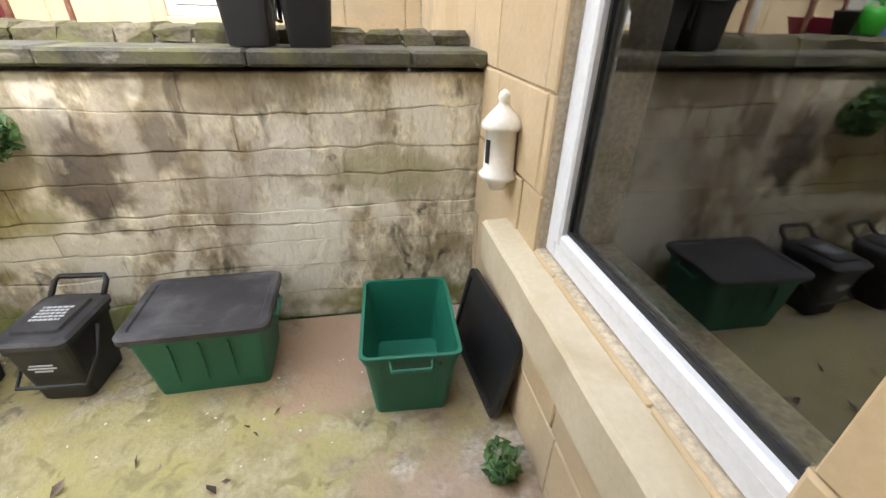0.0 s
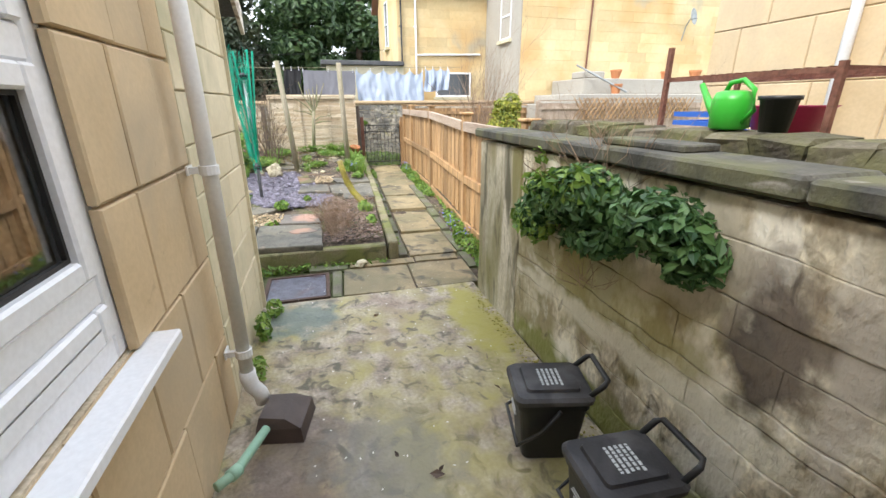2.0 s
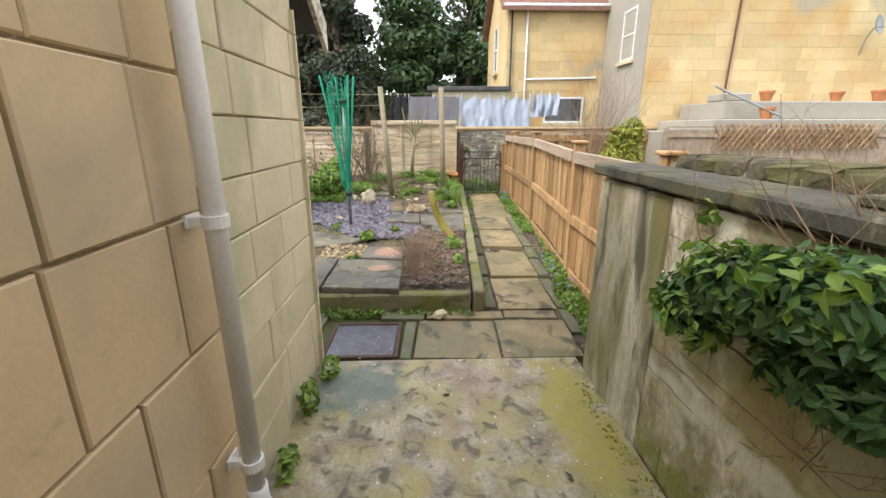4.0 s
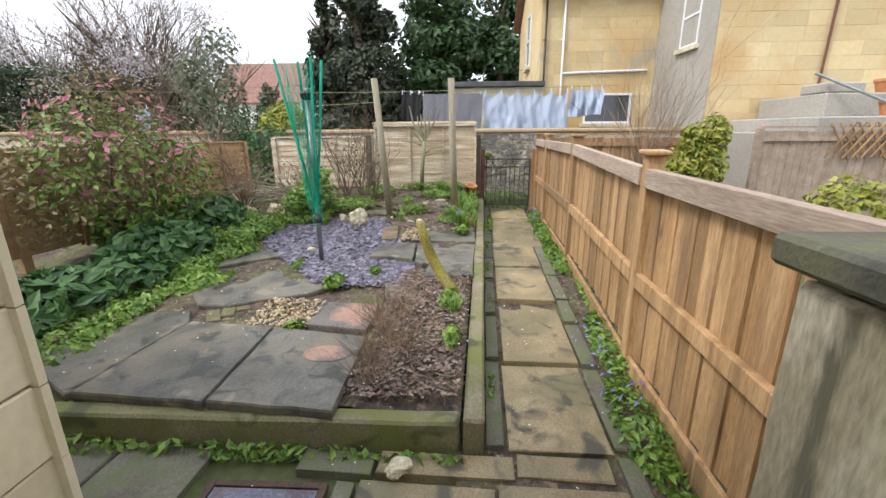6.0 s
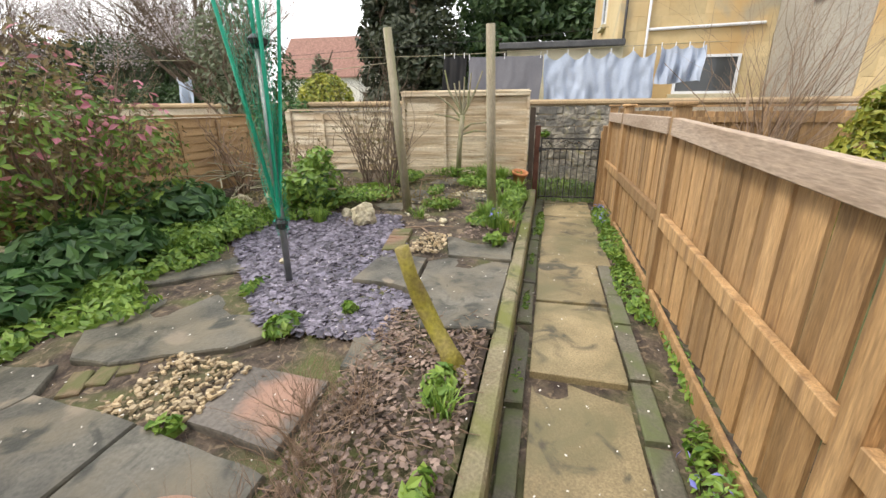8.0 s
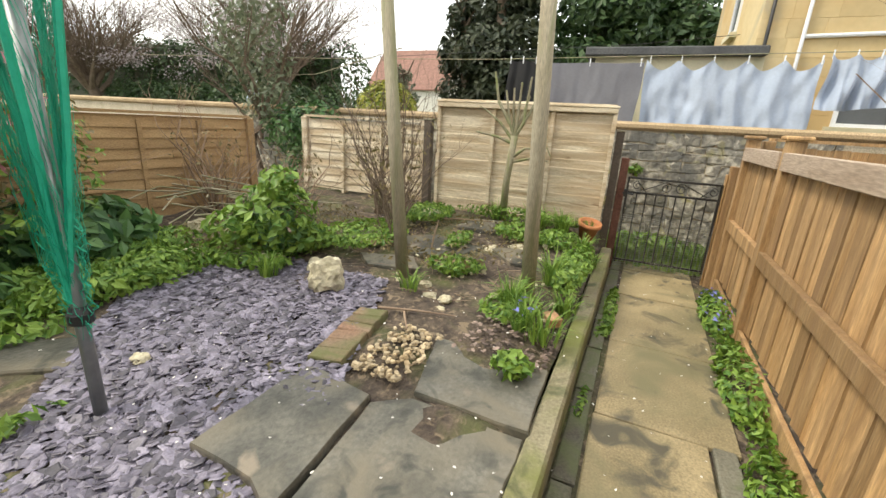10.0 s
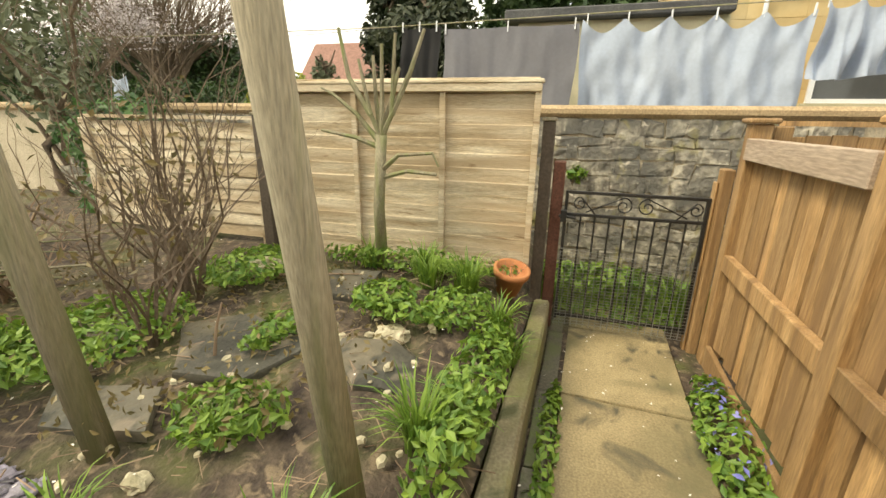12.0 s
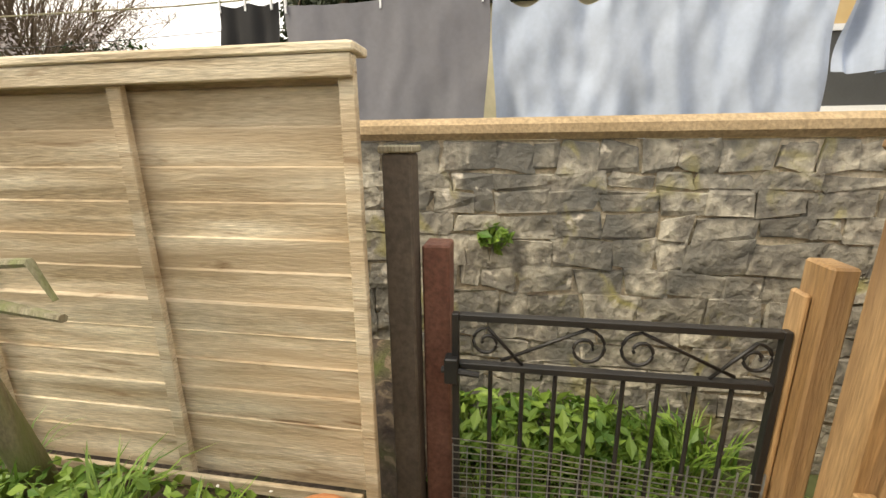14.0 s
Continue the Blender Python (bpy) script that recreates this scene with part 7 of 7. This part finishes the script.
while z < 1.75:
    me = piece_mesh("slat", 1.92, 0.012, 0.125, 0.003, rs, PANELWOOD, 0.006)
    put("slat", me, pose(PX, 2.995, z + 0.055, 0, 0, 90) @ pose(0, 0, 0, 5, 0, 0), panel)
    z += 0.094
    k += 1
for yy in (2.04, 2.70, 3.345, 3.955):
    bm = bmesh.new()
    box(bm, PX + 0.02, PX + 0.042, yy - 0.02, yy + 0.02, 0.55, 1.78, 0.003)
    part("batten", bm, PANELWOOD, panel)
bm = bmesh.new()
box(bm, PX + 0.0435, PX + 0.06, 2.02, 3.975, 1.73, 1.779, 0.003)
part("top_rail", bm, PANELWOOD, panel)
bm = bmesh.new()
box(bm, PX - 0.03, PX + 0.065, 2.01, 3.985, 1.781, 1.802, 0.004)
part("cap_rail", bm, PANELWOOD, panel)
bm = bmesh.new()
box(bm, PX + 0.0435, PX + 0.06, 2.06, 3.93, 0.55, 0.59, 0.003)
part("bottom_rail", bm, PANELWOOD, panel)
for k, q in enumerate(((PX - 0.04, PX + 0.06, 1.86, 1.95, 0.2, 1.57, DARKPOST, "dark stained fence post with a weathered top"), (-8.33, -8.24, 3.99, 4.07, -0.05, 1.56, DARKPOST, "dark brown stained gate post"),
                       (-8.4, -8.3, 4.08, 4.16, -0.05, 1.3, rust, "weathered red-brown gate post"), (-8.3, -8.2, 5.06, 5.12, -0.05, 1.3, FENCE, "short brown timber gate post"), (-8.3, -8.24, 5.04, 5.058, -0.05, 1.22, FENCE, "short brown timber gate post"))):
    t = thing("post", q[7], "post", "posts at the gate")
    bm = bmesh.new()
    box(bm, *q[:6], 0.006)
    part("shaft", bm, q[6], t)
    if k < 2:
        bm = bmesh.new()
        box(bm, q[0] - 0.008, q[1] + 0.008, q[2] - 0.008, q[3] + 0.008, q[5] + 0.001, q[5] + 0.02, 0.004)
        part("cap", bm, POSTWOOD, t)

board_fence("rear_panel", (-8.2, 1.84), (-8.2, 0.03), 0.55, 1.48, "brown overlap fence panel with battens", material=PANELWOOD, horizontal=True)
board_fence("side_fence", (-7.4, -0.17), (-1.9, -0.9), 0.4, 1.42, "warm brown overlap side fence with pale posts", material=OLDPANEL, horizontal=True)

# gate
gate = thing("gate", "black wrought iron garden gate with scrolls", "gate", place=Matrix.Translation((-8.25, 4.175, 0.11)))
W = 0.86
for nm, q in (("stile", (-0.012, 0.012, 0.0, 0.02, 0.08, 1.01)), ("stile", (-0.012, 0.012, W - 0.02, W, 0.08, 1.01)), ("top_rail", (-0.013, 0.013, 0.021, W - 0.021, 0.99, 1.01)), ("middle_rail", (-0.013, 0.013, 0.021, W - 0.021, 0.84, 0.86)), ("bottom_rail", (-0.013, 0.013, 0.021, W - 0.021, 0.1, 0.12))):
    bm = bmesh.new()
    box(bm, *q, 0.002)
    part(nm, bm, IRON, gate)
for k in range(8):
    bm = bmesh.new()
    y = 0.02 + (W - 0.04) * (k + 1) / 9
    tube(bm, [(0, y, 0.12), (0, y, 0.84)], 0.0065, 8)
    part("bar", bm, IRON, gate)


def scroll(cy, cz, r, sgn, tail):
    pts = []
    for k in range(22):
        a = k / 21 * 2.6 * math.pi
        rr = r * (1 - 0.72 * k / 21)
        pts.append((0, cy + sgn * rr * math.cos(a + 1.57), cz + rr * math.sin(a + 1.57)))
    return [(0, *tail)] + pts


for cy, sgn, tail in ((0.37, -1, (0.14, 0.87)), (0.51, 1, (0.75, 0.87)), (0.1, 1, (0.2, 0.86)), (0.79, -1, (0.69, 0.86))):
    bm = bmesh.new()
    r = 0.056 if 0.2 < cy < 0.7 else 0.045
    tube(bm, scroll(cy, 0.925, r, sgn, tail), 0.005, 6)
    part("scroll", bm, IRON, gate, smooth=True)
bm = bmesh.new()
tube(bm, [(0.02, -0.03, 0.84), (0.02, 0.08, 0.83)], 0.01, 8)
box(bm, -0.01, 0.035, -0.02, 0.02, 0.8, 0.88, 0.004)
part("latch", bm, IRON, gate)
v, f = [], []


def wire(p, q, r=0.0017):
    i = len(v)
    p, q = Vector(p), Vector(q)
    for c in (p, q):
        for o in ((r, 0, r), (r, 0, -r), (-r, 0, 0)):
            v.append((c.x + o[0] + (o[2] if abs(q.z - p.z) > 0.1 else 0), c.y + (o[0] if abs(q.z - p.z) > 0.1 else 0), c.z + o[2]))
    for k in range(3):
        f.append((i + k, i + (k + 1) % 3, i + 3 + (k + 1) % 3, i + 3 + k))


rs = random.Random(5)
for k in range(26):
    z = 0.05 + k * 0.022
    for s in range(6):
        y0, y1 = W * s / 6, W * (s + 1) / 6
        sag = lambda y: 0.012 * math.sin(y * 5 + k * 0.3) - 0.03 * (y / W) * (k > 20)
        wire((0.022, y0, z + sag(y0)), (0.022, y1, z + sag(y1)))
for k in range(22):
    y = W * k / 21
    wire((0.024, y, 0.04), (0.024 + rs.uniform(-0.004, 0.01), y + rs.uniform(-0.008, 0.008), 0.6))
raw("wire_mesh", v, f, WIRE, gate, "bent galvanised wire mesh tied to the gate")["kind"] = "stuff"


# ---- garden things shifted north and up to fit the camera's view ----
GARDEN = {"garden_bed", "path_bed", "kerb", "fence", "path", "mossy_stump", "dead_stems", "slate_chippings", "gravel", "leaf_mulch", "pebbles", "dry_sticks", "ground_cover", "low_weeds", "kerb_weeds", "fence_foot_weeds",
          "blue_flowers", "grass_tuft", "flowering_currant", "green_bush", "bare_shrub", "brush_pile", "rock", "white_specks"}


def fit_to_view(ob, turn=False):
    """Shifts a thing and its parts north and up to fit the camera's view."""
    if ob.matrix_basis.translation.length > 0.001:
        dy, dz = view_shift(ob.location.x)
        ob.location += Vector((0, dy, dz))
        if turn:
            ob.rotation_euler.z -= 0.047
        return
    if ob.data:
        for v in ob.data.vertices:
            dy, dz = view_shift(v.co.x)
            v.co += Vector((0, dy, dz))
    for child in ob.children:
        fit_to_view(child, turn or ob.name in ('path', 'fence'))


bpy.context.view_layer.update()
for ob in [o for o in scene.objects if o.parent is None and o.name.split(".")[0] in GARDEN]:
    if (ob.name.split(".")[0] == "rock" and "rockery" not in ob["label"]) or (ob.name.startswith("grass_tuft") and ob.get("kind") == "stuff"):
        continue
    fit_to_view(ob)

# ---- the houses across the lane and the neighbour's terrace ----
FAR = {"stone_house", "red_roofed_house", "flat_roofed_extension", "window_4", "window_5", "window_6", "window_7", "gutter", "terrace_steps", "terracotta_pot", "neighbour_fence", "trellis", "handrail", "satellite_dish", "vent_pipe"}
nearer = Matrix.Translation((0, 3.8, 1.55)) @ Matrix.Scale(0.77, 4) @ Matrix.Translation((0, -3.8, -1.55))
for ob in [o for o in scene.objects if o.parent is None and (o.name.split(".")[0] in FAR or (o.name.startswith("drainpipe") and o.location.x < -10))]:
    ob.matrix_world = nearer @ ob.matrix_world
